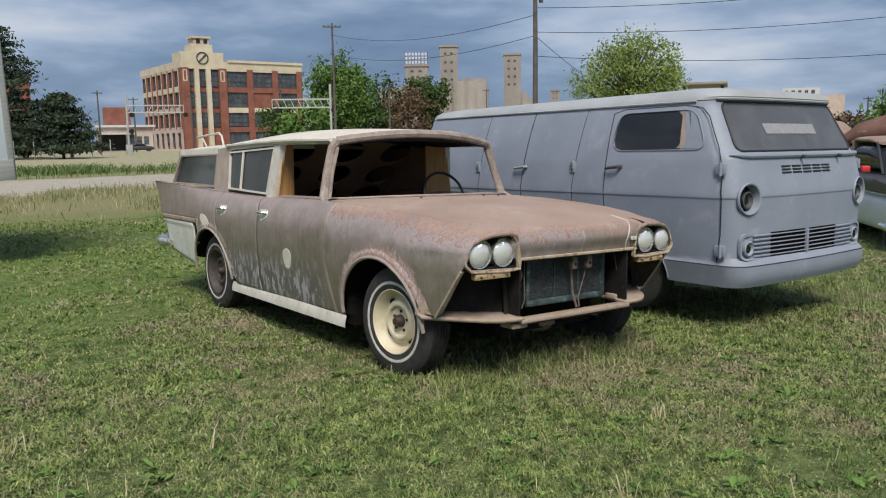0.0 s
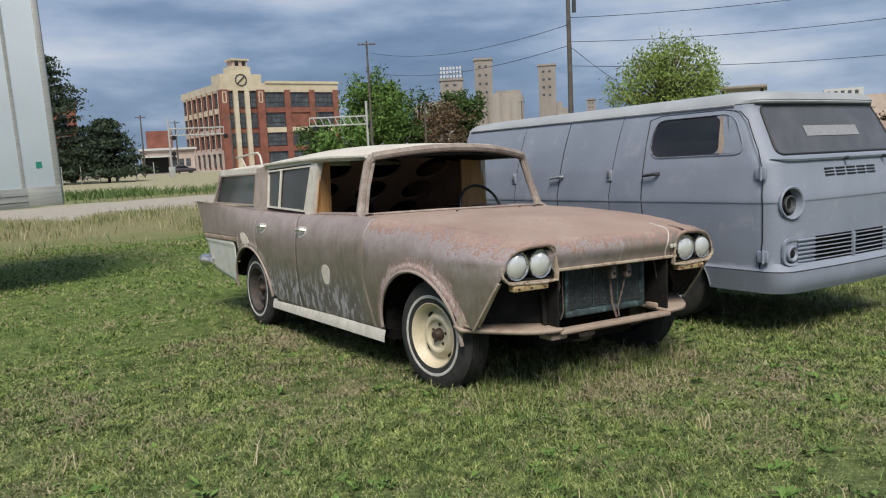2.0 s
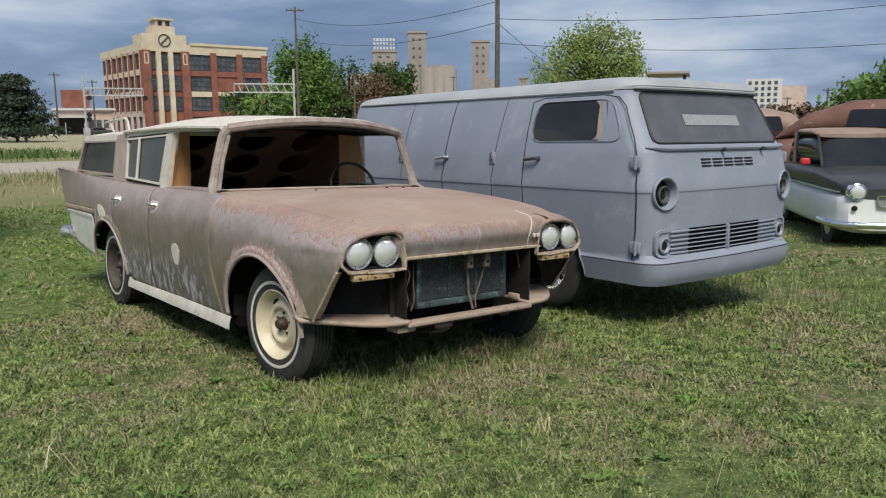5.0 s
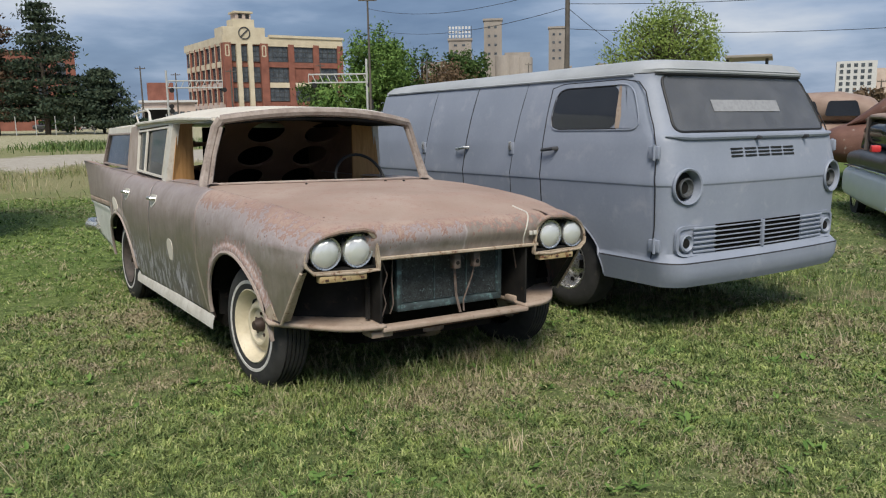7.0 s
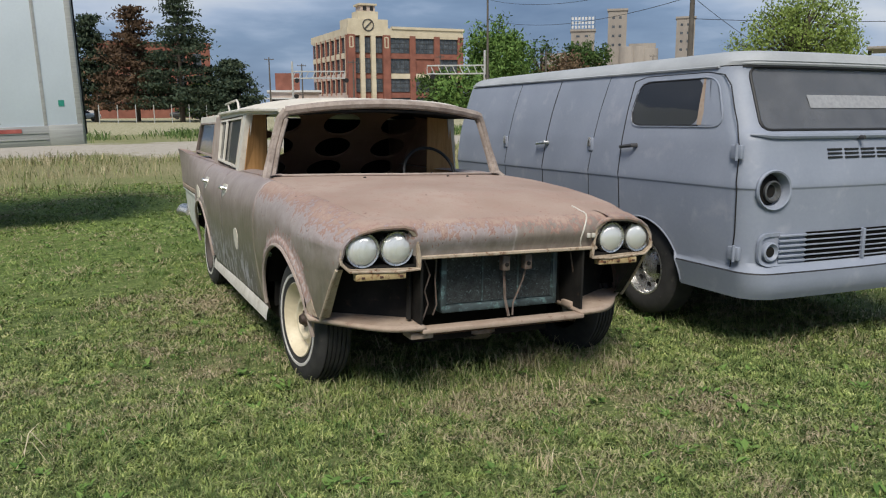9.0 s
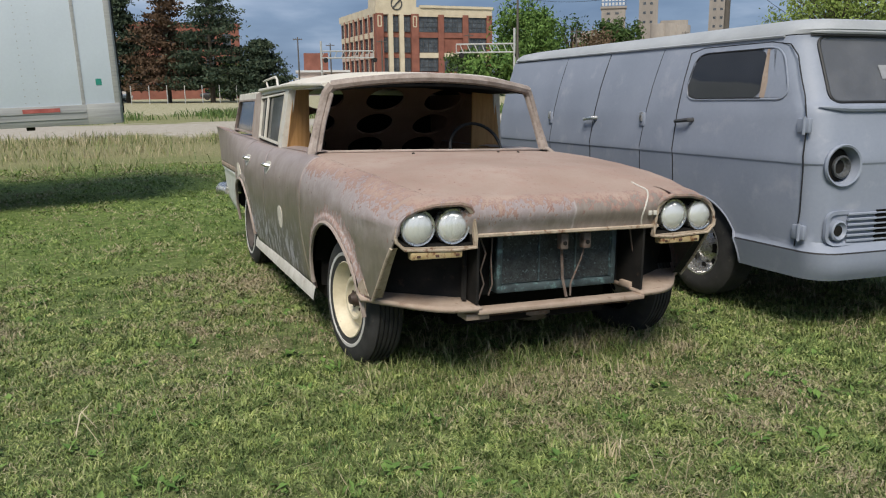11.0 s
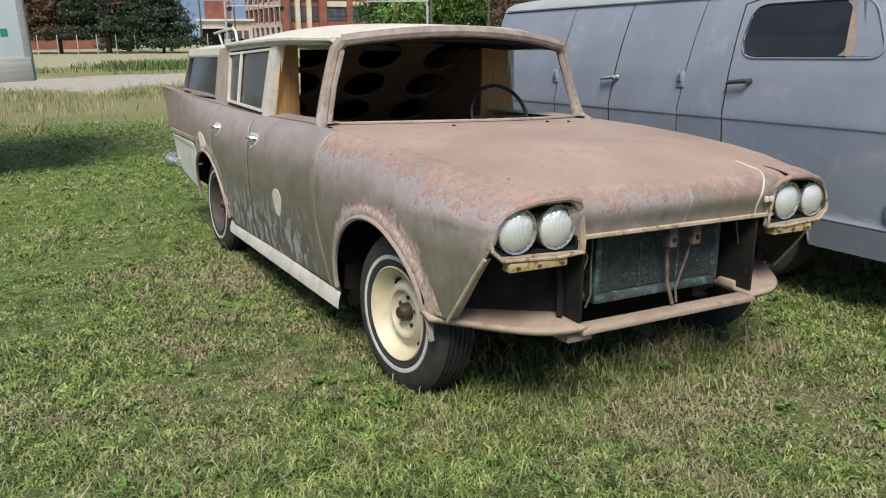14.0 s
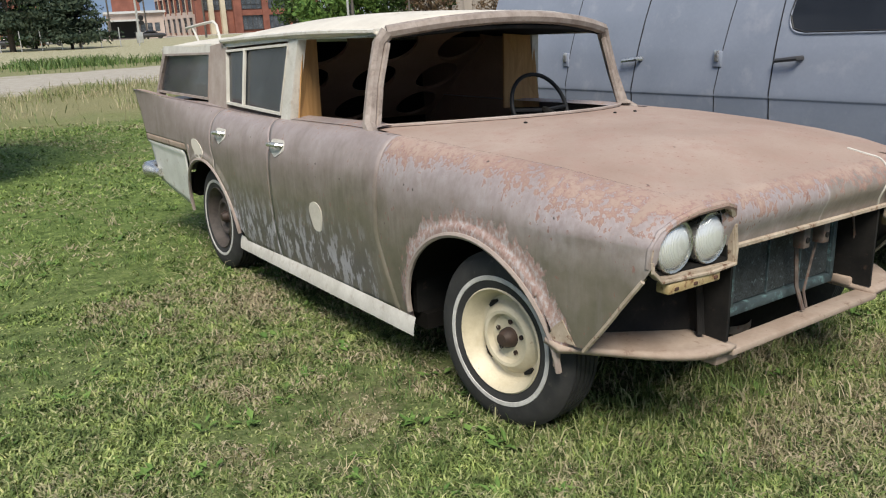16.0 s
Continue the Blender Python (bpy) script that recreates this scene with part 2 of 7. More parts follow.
M_BOARD = surface("speaker_board", (0.235, 0.135, 0.085), (0.33, 0.20, 0.13), 4.0, 0.75)
M_SEAL = plain("black_rubber", (0.015, 0.015, 0.016), 0.6)
M_PITTED = surface("pitted_chrome", (0.55, 0.54, 0.52), (0.75, 0.74, 0.72), 20, 0.28, 0.9, dirt=(0.3, 0.22, 0.15))
M_CHROME = plain("bright_chrome", (0.80, 0.80, 0.80), 0.12, 1.0)
M_CORE = surface("radiator_core", (0.014, 0.017, 0.018), (0.045, 0.055, 0.056), 30.0, 0.7, fine=240, relief=0.8, depth=0.004, dirt=(0.14, 0.19, 0.195), dirt_at=(0.58, 0.70))
vor = M_CORE.node_tree.nodes.new("ShaderNodeTexVoronoi")
vor.inputs["Scale"].default_value = 120.0
mx = M_CORE.node_tree.nodes["Principled BSDF"].inputs["Base Color"].links[0].from_socket
M_CORE.node_tree.links.new(coords(M_CORE.node_tree.nodes, M_CORE.node_tree.links, 1.0), vor.inputs["Vector"])
M_CORE.node_tree.links.new(blend(M_CORE.node_tree.nodes, M_CORE.node_tree.links, ramp(M_CORE.node_tree.nodes, M_CORE.node_tree.links, vor.outputs["Distance"], ((0.25, (0.75, 0.75, 0.75)), (0.55, BW[0]))), mx, (0.006, 0.007, 0.007)), M_CORE.node_tree.nodes["Principled BSDF"].inputs["Base Color"])
M_TANK = surface("radiator_frame", (0.025, 0.036, 0.039), (0.06, 0.085, 0.09), 12.0, 0.6, dirt=(0.13, 0.22, 0.22), dirt_at=(0.55, 0.68))
M_YELLOW = surface("rusty_yellow_bracket", (0.34, 0.235, 0.10), (0.52, 0.41, 0.23), 16.0, 0.6, dirt=(0.16, 0.06, 0.025), dirt_at=(0.5, 0.62))
M_PRIMER = surface("grey_primer", (0.221, 0.249, 0.306), (0.272, 0.299, 0.362), 2.2, 0.55, fine=45, relief=0.10, dirt=(0.345, 0.355, 0.41), dirt_at=(0.56, 0.78))
M_PRIMER_TOP = surface("chalky_primer_roof", (0.30, 0.315, 0.33), (0.39, 0.405, 0.42), 3.0, 0.7)
M_WHITE = surface("white_enamel", (0.66, 0.68, 0.66), (0.74, 0.75, 0.73), 3.0, 0.35)
M_BLACKPAINT = surface("dull_black_paint", (0.03, 0.03, 0.033), (0.06, 0.058, 0.06), 4.0, 0.35)
M_REDBROWN = surface("red_oxide_roof", (0.11, 0.05, 0.037), (0.20, 0.10, 0.072), 3.0, 0.7, dirt=(0.36, 0.32, 0.28), dirt_at=(0.62, 0.72))
M_TANROOF = surface("rusty_tan_roof", (0.22, 0.145, 0.11), (0.34, 0.25, 0.20), 3.0, 0.7)
M_RED = plain("red_plastic", (0.55, 0.03, 0.03), 0.4)


def glass_like(name, tint, clear, rough=0.08):
    """Dusty glass: a film of grime over a see-through pane."""
    m, n, l, b = material(name)
    v = coords(n, l, 1.0)
    f = noise_tex(n, l, v, 5.0, 7, 0.65)
    l.new(ramp(n, l, f, ((0.35, tuple(x * 0.75 for x in tint)), (0.7, tuple(x * 1.2 for x in tint)))), b.inputs["Base Color"])
    b.inputs["Roughness"].default_value = rough
    tr = n.new("ShaderNodeBsdfTransparent")
    mx = n.new("ShaderNodeMixShader")
    l.new(ramp(n, l, f, ((0.3, (clear, clear, clear)), (0.75, (clear * 0.6,) * 3))), mx.inputs[0])
    l.new(b.outputs[0], mx.inputs[1])
    l.new(tr.outputs[0], mx.inputs[2])
    l.new(mx.outputs[0], n["Material Output"].inputs[0])
    return m


M_GLASS = glass_like("dusty_side_glass", (0.055, 0.058, 0.062), 0.25)
M_VANGLASS = glass_like("dusty_windshield", (0.115, 0.118, 0.125), 0.35, 0.22)
M_DARKGLASS = glass_like("dark_glass", (0.02, 0.021, 0.024), 0.06)
m, n, l, b = material("lamp_glass")
b.inputs["Base Color"].default_value = (0.86, 0.87, 0.85, 1)
b.inputs["Roughness"].default_value = 0.12
b.inputs["Metallic"].default_value = 0.42
b.inputs["Coat Weight"].default_value = 0.6
wv = n.new("ShaderNodeTexWave")
wv.inputs["Scale"].default_value = 55.0
wv.inputs["Distortion"].default_value = 3.0
l.new(coords(n, l, 1.0), wv.inputs["Vector"])
bump(n, l, b, wv.outputs[0], 0.45, 0.004)
M_LAMP = m


# ---- mesh helpers ----
def part(name, bm, mat, parent=None, label="", smooth=True, loc=None):
    me = bpy.data.meshes.new(name)
    bmesh.ops.recalc_face_normals(bm, faces=bm.faces)
    bm.to_mesh(me)
    bm.free()
    me.materials.append(mat)
    if smooth:
        me.shade_smooth()
        me.set_sharp_from_angle(angle=radians(38))
    ob = new(name, me)
    if parent is not None:
        ob.parent = parent
    if label:
        tagged(ob, label)
    if loc is not None:
        ob.matrix_basis = loc
    return ob


def thing(name, m, label, category, group="", kind=""):
    e = new(name)
    e.matrix_world = m
    return tagged(e, label, category, group, kind)


def sheet(fn, nu, nv, bm=None):
    """A grid surface; fn(u, v) with u, v in 0..1 gives the place."""
    bm = bm or bmesh.new()
    vs = [[bm.verts.new(fn(i / nu, j / nv)) for j in range(nv + 1)] for i in range(nu + 1)]
    for i in range(nu):
        for j in range(nv):
            bm.faces.new((vs[i][j], vs[i + 1][j], vs[i + 1][j + 1], vs[i][j + 1]))
    return bm


def thick(ob, t, offset=-1.0):
    s = ob.modifiers.new("thickness", "SOLIDIFY")
    s.thickness, s.offset = t, offset
    return ob


def block(x0, x1, y0, y1, z0, z1, bevel=0.0, bm=None, m=None):
    bm = bm or bmesh.new()
    geo = bmesh.ops.create_cube(bm, size=1.0, matrix=Matrix.Translation(((x0 + x1) / 2, (y0 + y1) / 2, (z0 + z1) / 2)) @ Matrix.Diagonal((x1 - x0, y1 - y0, z1 - z0, 1)))
    vs = geo["verts"]
    if bevel:
        es = list({e for v in vs for e in v.link_edges})
        r = bmesh.ops.bevel(bm, geom=es, offset=bevel, segments=2, affect="EDGES", profile=0.5)
        vs = list({v for f in r["faces"] for v in f.verts} | {v for v in vs if v.is_valid})
    if m is not None:
        bmesh.ops.transform(bm, matrix=m, verts=vs)
    return bm


def tube(pts, r, sides=8, bm=None, closed=False):
    """A round bar along pts; r one radius or one for each point."""
    bm = bm or bmesh.new()
    pts = [Vector(p) for p in pts]
    rs = r if isinstance(r, (list, tuple)) else [r] * len(pts)
    rings, last = [], None
    for i, p in enumerate(pts):
        if closed:
            d = pts[(i + 1) % len(pts)] - pts[i - 1]
        else:
            d = pts[min(i + 1, len(pts) - 1)] - pts[max(i - 1, 0)]
        d.normalize()
        ref = last if last is not None else (Vector((0, 0, 1)) if abs(d.z) < 0.9 else Vector((1, 0, 0)))
        a = (ref - d * ref.dot(d)).normalized()
        last = a
        b2 = d.cross(a)
        rings.append([bm.verts.new(p + (a * math.cos(t) + b2 * math.sin(t)) * rs[i]) for t in (2 * math.pi * k / sides for k in range(sides))])
    n = len(rings)
    for i in range(n if closed else n - 1):
        A, B = rings[i], rings[(i + 1) % n]
        for k in range(sides):
            bm.faces.new((A[k], A[(k + 1) % sides], B[(k + 1) % sides], B[k]))
    if not closed:
        bm.faces.new(rings[0][::-1])
        bm.faces.new(rings[-1])
    return bm


def lathe(profile, axis="x", n=48, bm=None, m=None, caps=False):
    """Turns (radius, along) pairs about an axis through the origin."""
    bm = bm or bmesh.new()
    rings = []
    for r, h in profile:
        ring = []
        for k in range(n):
            c, s = math.cos(2 * math.pi * k / n) * r, math.sin(2 * math.pi * k / n) * r
            p = Vector((h, c, s)) if axis == "x" else Vector((c, h, s)) if axis == "y" else Vector((c, s, h))
            ring.append(bm.verts.new(m @ p if m is not None else p))
        rings.append(ring)
    for A, B in zip(rings, rings[1:]):
        for k in range(n):
            bm.faces.new((A[k], A[(k + 1) % n], B[(k + 1) % n], B[k]))
    if caps:
        bm.faces.new(rings[0][::-1])
        bm.faces.new(rings[-1])
    bmesh.ops.remove_doubles(bm, verts=bm.verts, dist=1e-6)
    return bm


def slab(pts, fn, t, bm=None):
    """A plate with the outline pts (a, b), laid by fn(a, b, depth), t thick."""
    bm = bm or bmesh.new()
    A = [bm.verts.new(fn(a, b, 0.0)) for a, b in pts]
    B = [bm.verts.new(fn(a, b, t)) for a, b in pts]
    bm.faces.new(A)
    bm.faces.new(B[::-1])
    k = len(pts)
    for i in range(k):
        bm.faces.new((A[i], B[i], B[(i + 1) % k], A[(i + 1) % k]))
    return bm


def rounded(pts, r, steps=4):
    """The outline pts with each corner rounded by about r."""
    out = []
    k = len(pts)
    for i in range(k):
        p0, p, p1 = Vector(pts[i - 1]), Vector(pts[i]), Vector(pts[(i + 1) % k])
        a, b2 = p + (p0 - p).normalized() * r, p + (p1 - p).normalized() * r
        for j in range(steps + 1):
            t = j / steps
            out.append(tuple(a * (1 - t) ** 2 + p * 2 * t * (1 - t) + b2 * t ** 2))
    return out


def border(pts, w, fn, t, bm=None):
    """A frame of width w inside the outline pts."""
    bm = bm or bmesh.new()
    c = sum((Vector(p) for p in pts), Vector((0, 0))) / len(pts)
    k = len(pts)
    inner = []
    for i in range(k):
        p0, p, p1 = Vector(pts[i - 1]), Vector(pts[i]), Vector(pts[(i + 1) % k])
        d = (p1 - p0).normalized()
        nrm = Vector((-d.y, d.x))
        if nrm.dot(c - p) < 0:
            nrm = -nrm
        inner.append(p + nrm * w)
    V = [[bm.verts.new(fn(q[0], q[1], d)) for q in ring] for ring in (pts, inner) for d in (0.0, t)]
    o0, o1, i0, i1 = V
    for i in range(k):
        j = (i + 1) % k
        for q in ((o0[i], o0[j], i0[j], i0[i]), (o1[i], o1[j], i1[j], i1[i]), (o0[i], o0[j], o1[j], o1[i]), (i0[i], i0[j], i1[j], i1[i])):
            bm.faces.new(q)
    return bm


def patch(pts, fn, rings=6, bm=None):
    """A curved plate that fills the outline pts, following fn(a, b, depth) throughout."""
    bm = bm or bmesh.new()
    c = sum((Vector(p) for p in pts), Vector((0, 0))) / len(pts)
    mid = bm.verts.new(fn(c.x, c.y, 0.0))
    last = None
    for r in range(1, rings + 1):
        ring = [bm.verts.new(fn(c.x + (p[0] - c.x) * r / rings, c.y + (p[1] - c.y) * r / rings, 0.0)) for p in pts]
        k = len(ring)
        for i in range(k):
            j = (i + 1) % k
            bm.faces.new((mid, ring[i], ring[j]) if last is None else (last[i], ring[i], ring[j], last[j]))
        last = ring
    return bm


def lerp(a, b, t):
    return a + (b - a) * t


def table(x, xs, ys):
    return float(np.interp(x, xs, ys))


def smooth(t):
    t = min(1.0, max(0.0, t))
    return t * t * (3 - 2 * t)


# ---- ground ----
def ground_z(x, y):
    """Height of the field: a gentle side slope by the cars, level farther off."""
    k = min(max(x - 2.4, 0.0), 6.0)
    near = -0.045 * k * smooth(k / 0.6 + 0.3) + 0.0204 * x - 0.016 * y
    d = math.hypot(x - 4, y - 4)
    w = 1 - smooth((d - 9) / 16)
    rough = 0.018 * noise.noise(Vector((x * 0.9, y * 0.9, 3.1))) + 0.010 * noise.noise(Vector((x * 2.6, y * 2.6, 7.7)))
    return near * w + rough * (1 - smooth((d - 20) / 30))


def ground_material():
    m, n, l, b = material("field_ground")
    tc = n.new("ShaderNodeTexCoord")
    sep = n.new("ShaderNodeSeparateXYZ")
    l.new(tc.outputs["Object"], sep.inputs[0])
    v = tc.outputs["Object"]
    big = noise_tex(n, l, v, 0.55, 6, 0.6)
    mid = noise_tex(n, l, v, 3.0, 7, 0.65)
    fine = noise_tex(n, l, v, 38.0, 6, 0.7)
    green = ramp(n, l, fine, ((0.3, (0.060, 0.080, 0.028)), (0.5, (0.120, 0.150, 0.055)), (0.72, (0.205, 0.230, 0.105))))
    dry = ramp(n, l, fine, ((0.3, (0.10, 0.085, 0.045)), (0.7, (0.30, 0.26, 0.155))))
    col = blend(n, l, ramp(n, l, calc(n, l, "ADD", calc(n, l, "MULTIPLY", big, 0.5), calc(n, l, "MULTIPLY", mid, 0.5)), ((0.53, BW[0]), (0.64, (0.85, 0.85, 0.85)))), green, dry)
    lush = ramp(n, l, fine, ((0.3, (0.050, 0.085, 0.018)), (0.5, (0.120, 0.175, 0.042)), (0.72, (0.215, 0.270, 0.085))))
    k2 = calc(n, l, "DIVIDE", calc(n, l, "SUBTRACT", calc(n, l, "ADD", sep.outputs[1], calc(n, l, "MULTIPLY", big, 4.0)), 6.5), 4.0, True)
    col = blend(n, l, calc(n, l, "MULTIPLY", k2, 0.75), col, lush)
    tuft = noise_tex(n, l, v, 11.0, 3, 0.6)
    col = blend(n, l, 1.0, col, ramp(n, l, tuft, ((0.34, (0.60, 0.64, 0.58)), (0.52, (1.0, 1.0, 1.0)), (0.68, (1.25, 1.2, 1.18)))), "MULTIPLY")
    # farther strips: straw, dirt track, weeds, pale lot
    wob = calc(n, l, "ADD", sep.outputs[1], calc(n, l, "MULTIPLY", calc(n, l, "SUBTRACT", big, 0.5), 9.0))
    wob = calc(n, l, "ADD", wob, calc(n, l, "MULTIPLY", calc(n, l, "SUBTRACT", mid, 0.5), 3.0))
    straw = ramp(n, l, fine, ((0.3, (0.115, 0.12, 0.05)), (0.7, (0.32, 0.29, 0.155))))
    dirt = ramp(n, l, mid, ((0.3, (0.32, 0.285, 0.235)), (0.7, (0.45, 0.41, 0.35))))
    weed = ramp(n, l, mid, ((0.3, (0.13, 0.15, 0.055)), (0.7, (0.28, 0.26, 0.14))))
    lot = ramp(n, l, mid, ((0.35, (0.20, 0.20, 0.09)), (0.6, (0.42, 0.38, 0.27))))
    for at, soft, c in ((18.5, 4.0, straw), (27.0, 1.5, dirt), (36.0, 1.5, weed), (48.0, 4.0, lot), (150.0, 10.0, dirt)):
        k = calc(n, l, "DIVIDE", calc(n, l, "SUBTRACT", wob, at - soft / 2), soft, True)
        col = blend(n, l, k, col, c)
    l.new(col, b.inputs["Base Color"])
    b.inputs["Roughness"].default_value = 0.95
    b.inputs["Specular IOR Level"].default_value = 0.15
    bump(n, l, b, fine, 0.6, 0.03)
    return m


def axis_steps(lo, hi, near0, near1, step):
    out = list(np.arange(near0, near1 + 1e-6, step))
    s, x = step, near1
    while x < hi:
        s *= 1.22
        x += s
        out.append(min(x, hi))
    s, x, left = step, near0, []
    while x > lo:
        s *= 1.22
        x -= s
        left.append(max(x, lo))
    return left[::-1] + out


gxs, gys = axis_steps(-2500, 2500, -6, 16, 0.25), axis_steps(-2500, 2500, -5, 20, 0.25)
g_verts = [(x, y, ground_z(x, y)) for x in gxs for y in gys]
ng = len(gys)
g_faces = [(i * ng + j, (i + 1) * ng + j, (i + 1) * ng + j + 1, i * ng + j + 1) for i in range(len(gxs) - 1) for j in range(ng - 1)]
g_me = bpy.data.meshes.new("ground")
g_me.from_pydata(g_verts, [], g_faces)
g_me.materials.append(ground_material())
g_me.shade_smooth()
ground = tagged(new("ground", g_me), "patchy mown grass field running into dirt tracks", "ground", kind="structure")

# ---- the station wagon; local y runs from the nose to the tail ----
CAR = TIP @ pose(3.476, 2.96, 0.0, 0, 3.1, -1.2)
wagon = thing("station_wagon", CAR, "derelict rusty brown station wagon with cream roof and no windshield", "car")


def c_w(y):
    return table(y, (0, 0.05, 0.3, 0.6, 1.2, 2, 3, 4, 5), (0.885, 0.90, 0.945, 0.968, 0.985, 0.998, 1.005, 1.0, 0.985))


def c_belt(y):
    return table(y, (0, 0.1, 0.3, 0.5, 0.8, 1.2, 1.8, 2.5, 3.2, 3.6, 4.2, 4.95), (0.858, 0.88, 0.912, 0.935, 0.955, 0.975, 0.988, 0.98, 0.985, 1.0, 1.03, 1.07))


def c_crest(y):
    return table(y, (0, 0.3, 0.8, 1.3, 1.8, 2.5, 3.4, 3.9, 4.3, 4.95), (0.67, 0.765, 0.835, 0.86, 0.855, 0.865, 0.875, 0.93, 0.985, 1.005))


ARCH = ((0.785, 0.27, 0.425, 0.405), (3.53, 0.27, 0.455, 0.405))


def c_low(y):
    z = table(y, (0, 0.26, 0.30, 1.0, 1.3, 3.9, 4.1, 4.4, 5.0), (0.40, 0.385, 0.385, 0.235, 0.225, 0.235, 0.30, 0.34, 0.43))
    for cy, cz, ry, rz in ARCH:
        q = 1 - ((y - cy) / ry) ** 2
        if q > 0:
            z = max(z, cz + rz * math.sqrt(q))
    return z


def c_side(y, z):
    """Half width of the body at y, z."""
    b0 = c_belt(y)
    r = min(1.0, max(0.0, (z - 0.2) / (b0 - 0.2)))
    w, c = c_w(y), c_crest(y)
    if r < 0.74:
        x = w - 0.055 * (1 - r / 0.74) ** 2
    else:
        x = c + (w - c) * math.sqrt(max(0.0, 1 - ((r - 0.74) / 0.26) ** 2))
    if z < 0.765:
        x -= 0.011 * smooth((0.58 - y) / 0.35) * smooth((0.77 - z) / 0.03)
    if y > 3.75:
        x -= 0.02 * smooth((y - 3.75) / 0.3) * smooth((0.70 - z) / 0.03)
    for cy, cz, ry, rz in ARCH:
        d = math.hypot((y - cy) / ry, max(0.0, z - cz) / rz)
        x += 0.012 * smooth((1.13 - d) / 0.07) if z > cz - 0.02 else 0
    return x


def panel(name, ya, yb, side, mat, cols, rows=26, label="", z_from=None, z_to=None):
    """A body panel between the seams ya(z) and yb(z)."""
    def fn(u, v):
        z, y = 0.6, 0.0
        for _ in range(6):
            y = lerp(ya(z), yb(z), u)
            lo = c_low(y) if z_from is None else max(c_low(y), z_from(y))
            hi = c_belt(y) if z_to is None else max(lo + 0.01, z_to(y))
            mid = max(lo + 0.01, 0.2 + 0.74 * (hi - 0.2))
            if z_to is None and mid < hi - 0.02:
                z = lerp(lo, mid, v / 0.55) if v < 0.55 else mid + (hi - mid) * math.sin((v - 0.55) / 0.45 * math.pi / 2)
            else:
                z = lerp(lo, hi, v)
        return (side * c_side(y, z), y, z)
    ob = thick(part(name, sheet(fn, cols, rows), mat, wagon, label), 0.008, 0.0)
    ob.modifiers[0].use_rim = name != "front_fender"
    return ob


def seam(zs, ys, add=0.0):
    return lambda z: table(z, zs, ys) + add


nose = seam((0.36, 0.44, 0.49, 0.60, 0.66, 0.72), (0.27, 0.205, 0.165, 0.085, 0.04, 0.005))
s_door = seam((0.2, 0.26, 0.56, 0.84, 1.0), (1.29, 1.31, 1.40, 1.375, 1.38))
s_mid = seam((0.2, 0.41, 0.73, 0.86, 1.0), (2.50, 2.51, 2.49, 2.47, 2.60))
s_rear = seam((0.2, 0.31, 0.45, 0.6, 0.75, 0.9, 1.0), (3.04, 3.08, 3.14, 3.28, 3.36, 3.37, 3.37))
tail = seam((0.3, 0.7, 0.75, 1.06), (4.72, 4.86, 4.86, 5.02))
G = 0.004
for side in (-1, 1):
    panel("front_fender", nose, lambda z: s_door(z) - G, side, M_PATINA, 64, 30)
    panel("front_door", lambda z: s_door(z) + G, lambda z: s_mid(z) - G, side, M_DOOR, 30, 28)
    panel("rear_door", lambda z: s_mid(z) + G, lambda z: s_rear(z) - G, side, M_DOOR, 34, 28)
    panel("rear_quarter", lambda z: s_rear(z) + G, tail, side, M_FIN, 60, 24, z_from=lambda y: 0.748 if y > 3.80 else 0.0)
    panel("quarter_fold", lambda z: 3.80, tail, side, M_PAN, 24, 3, "pink rust along the quarter fold", z_from=lambda y: 0.698, z_to=lambda y: 0.745)
    panel("lower_quarter", lambda z: 3.955, tail, side, M_MINT, 20, 10, "pale greenish white lower quarter panel", z_to=lambda y: 0.695)
    # sill, wheel wells and arch lips
    part("sill", sheet(lambda u, v: (side * (0.956 + 0.014 * v + 0.004 * math.sin(v * 3.14)), lerp(1.17, 3.10, u), 0.250 - 0.080 * v), 16, 5), M_CREAM_TRIM, wagon, "dusty cream sill")
    for cy, cz, ry, rz in ARCH:
        lip = [(side * (c_side(cy + ry * 1.0 * math.cos(a), cz + rz * math.sin(a)) + 0.002), cy + ry * 1.0 * math.cos(a), cz + rz * math.sin(a)) for a in (math.pi * k / 30 for k in range(31))]
        part("arch_lip", tube(lip, 0.012, 6), M_PILLAR_PALE, wagon)
        # Wells are near-black: their shade sits in the colour.
        part("wheel_well", sheet(lambda u, v: (side * lerp(0.45, 0.95, v), cy + (ry + 0.02) * math.cos(lerp(0.3, 2.78, u)), cz + (rz + 0.02) * math.sin(lerp(0.3, 2.78, u))), 20, 3), M_SHADE, wagon)
        part("well_wall", slab([(cy + (ry + 0.02) * math.cos(lerp(0.3, 2.78, k / 16)), cz + (rz + 0.02) * math.sin(lerp(0.3, 2.78, k / 16))) for k in range(17)], lambda a, b2, d: (side * (0.46 + d), a, b2), 0.01), M_SHADE, wagon)

# hood and cowl
def glass_base(x):
    return 1.30 + 0.40 * (abs(x) / 0.85) ** 2.2


def top_z(x, y):
    c = max(c_crest(y), 0.01)
    q = min(1.0, abs(x) / c)
    dip = -0.012 * (1 - smooth((y - 0.05) / 0.55)) * (1 - smooth((q - 0.45) / 0.4))
    return c_belt(y) + (0.030 * smooth(y / 0.5) + 0.006) * (1 - q ** 2.4) + dip


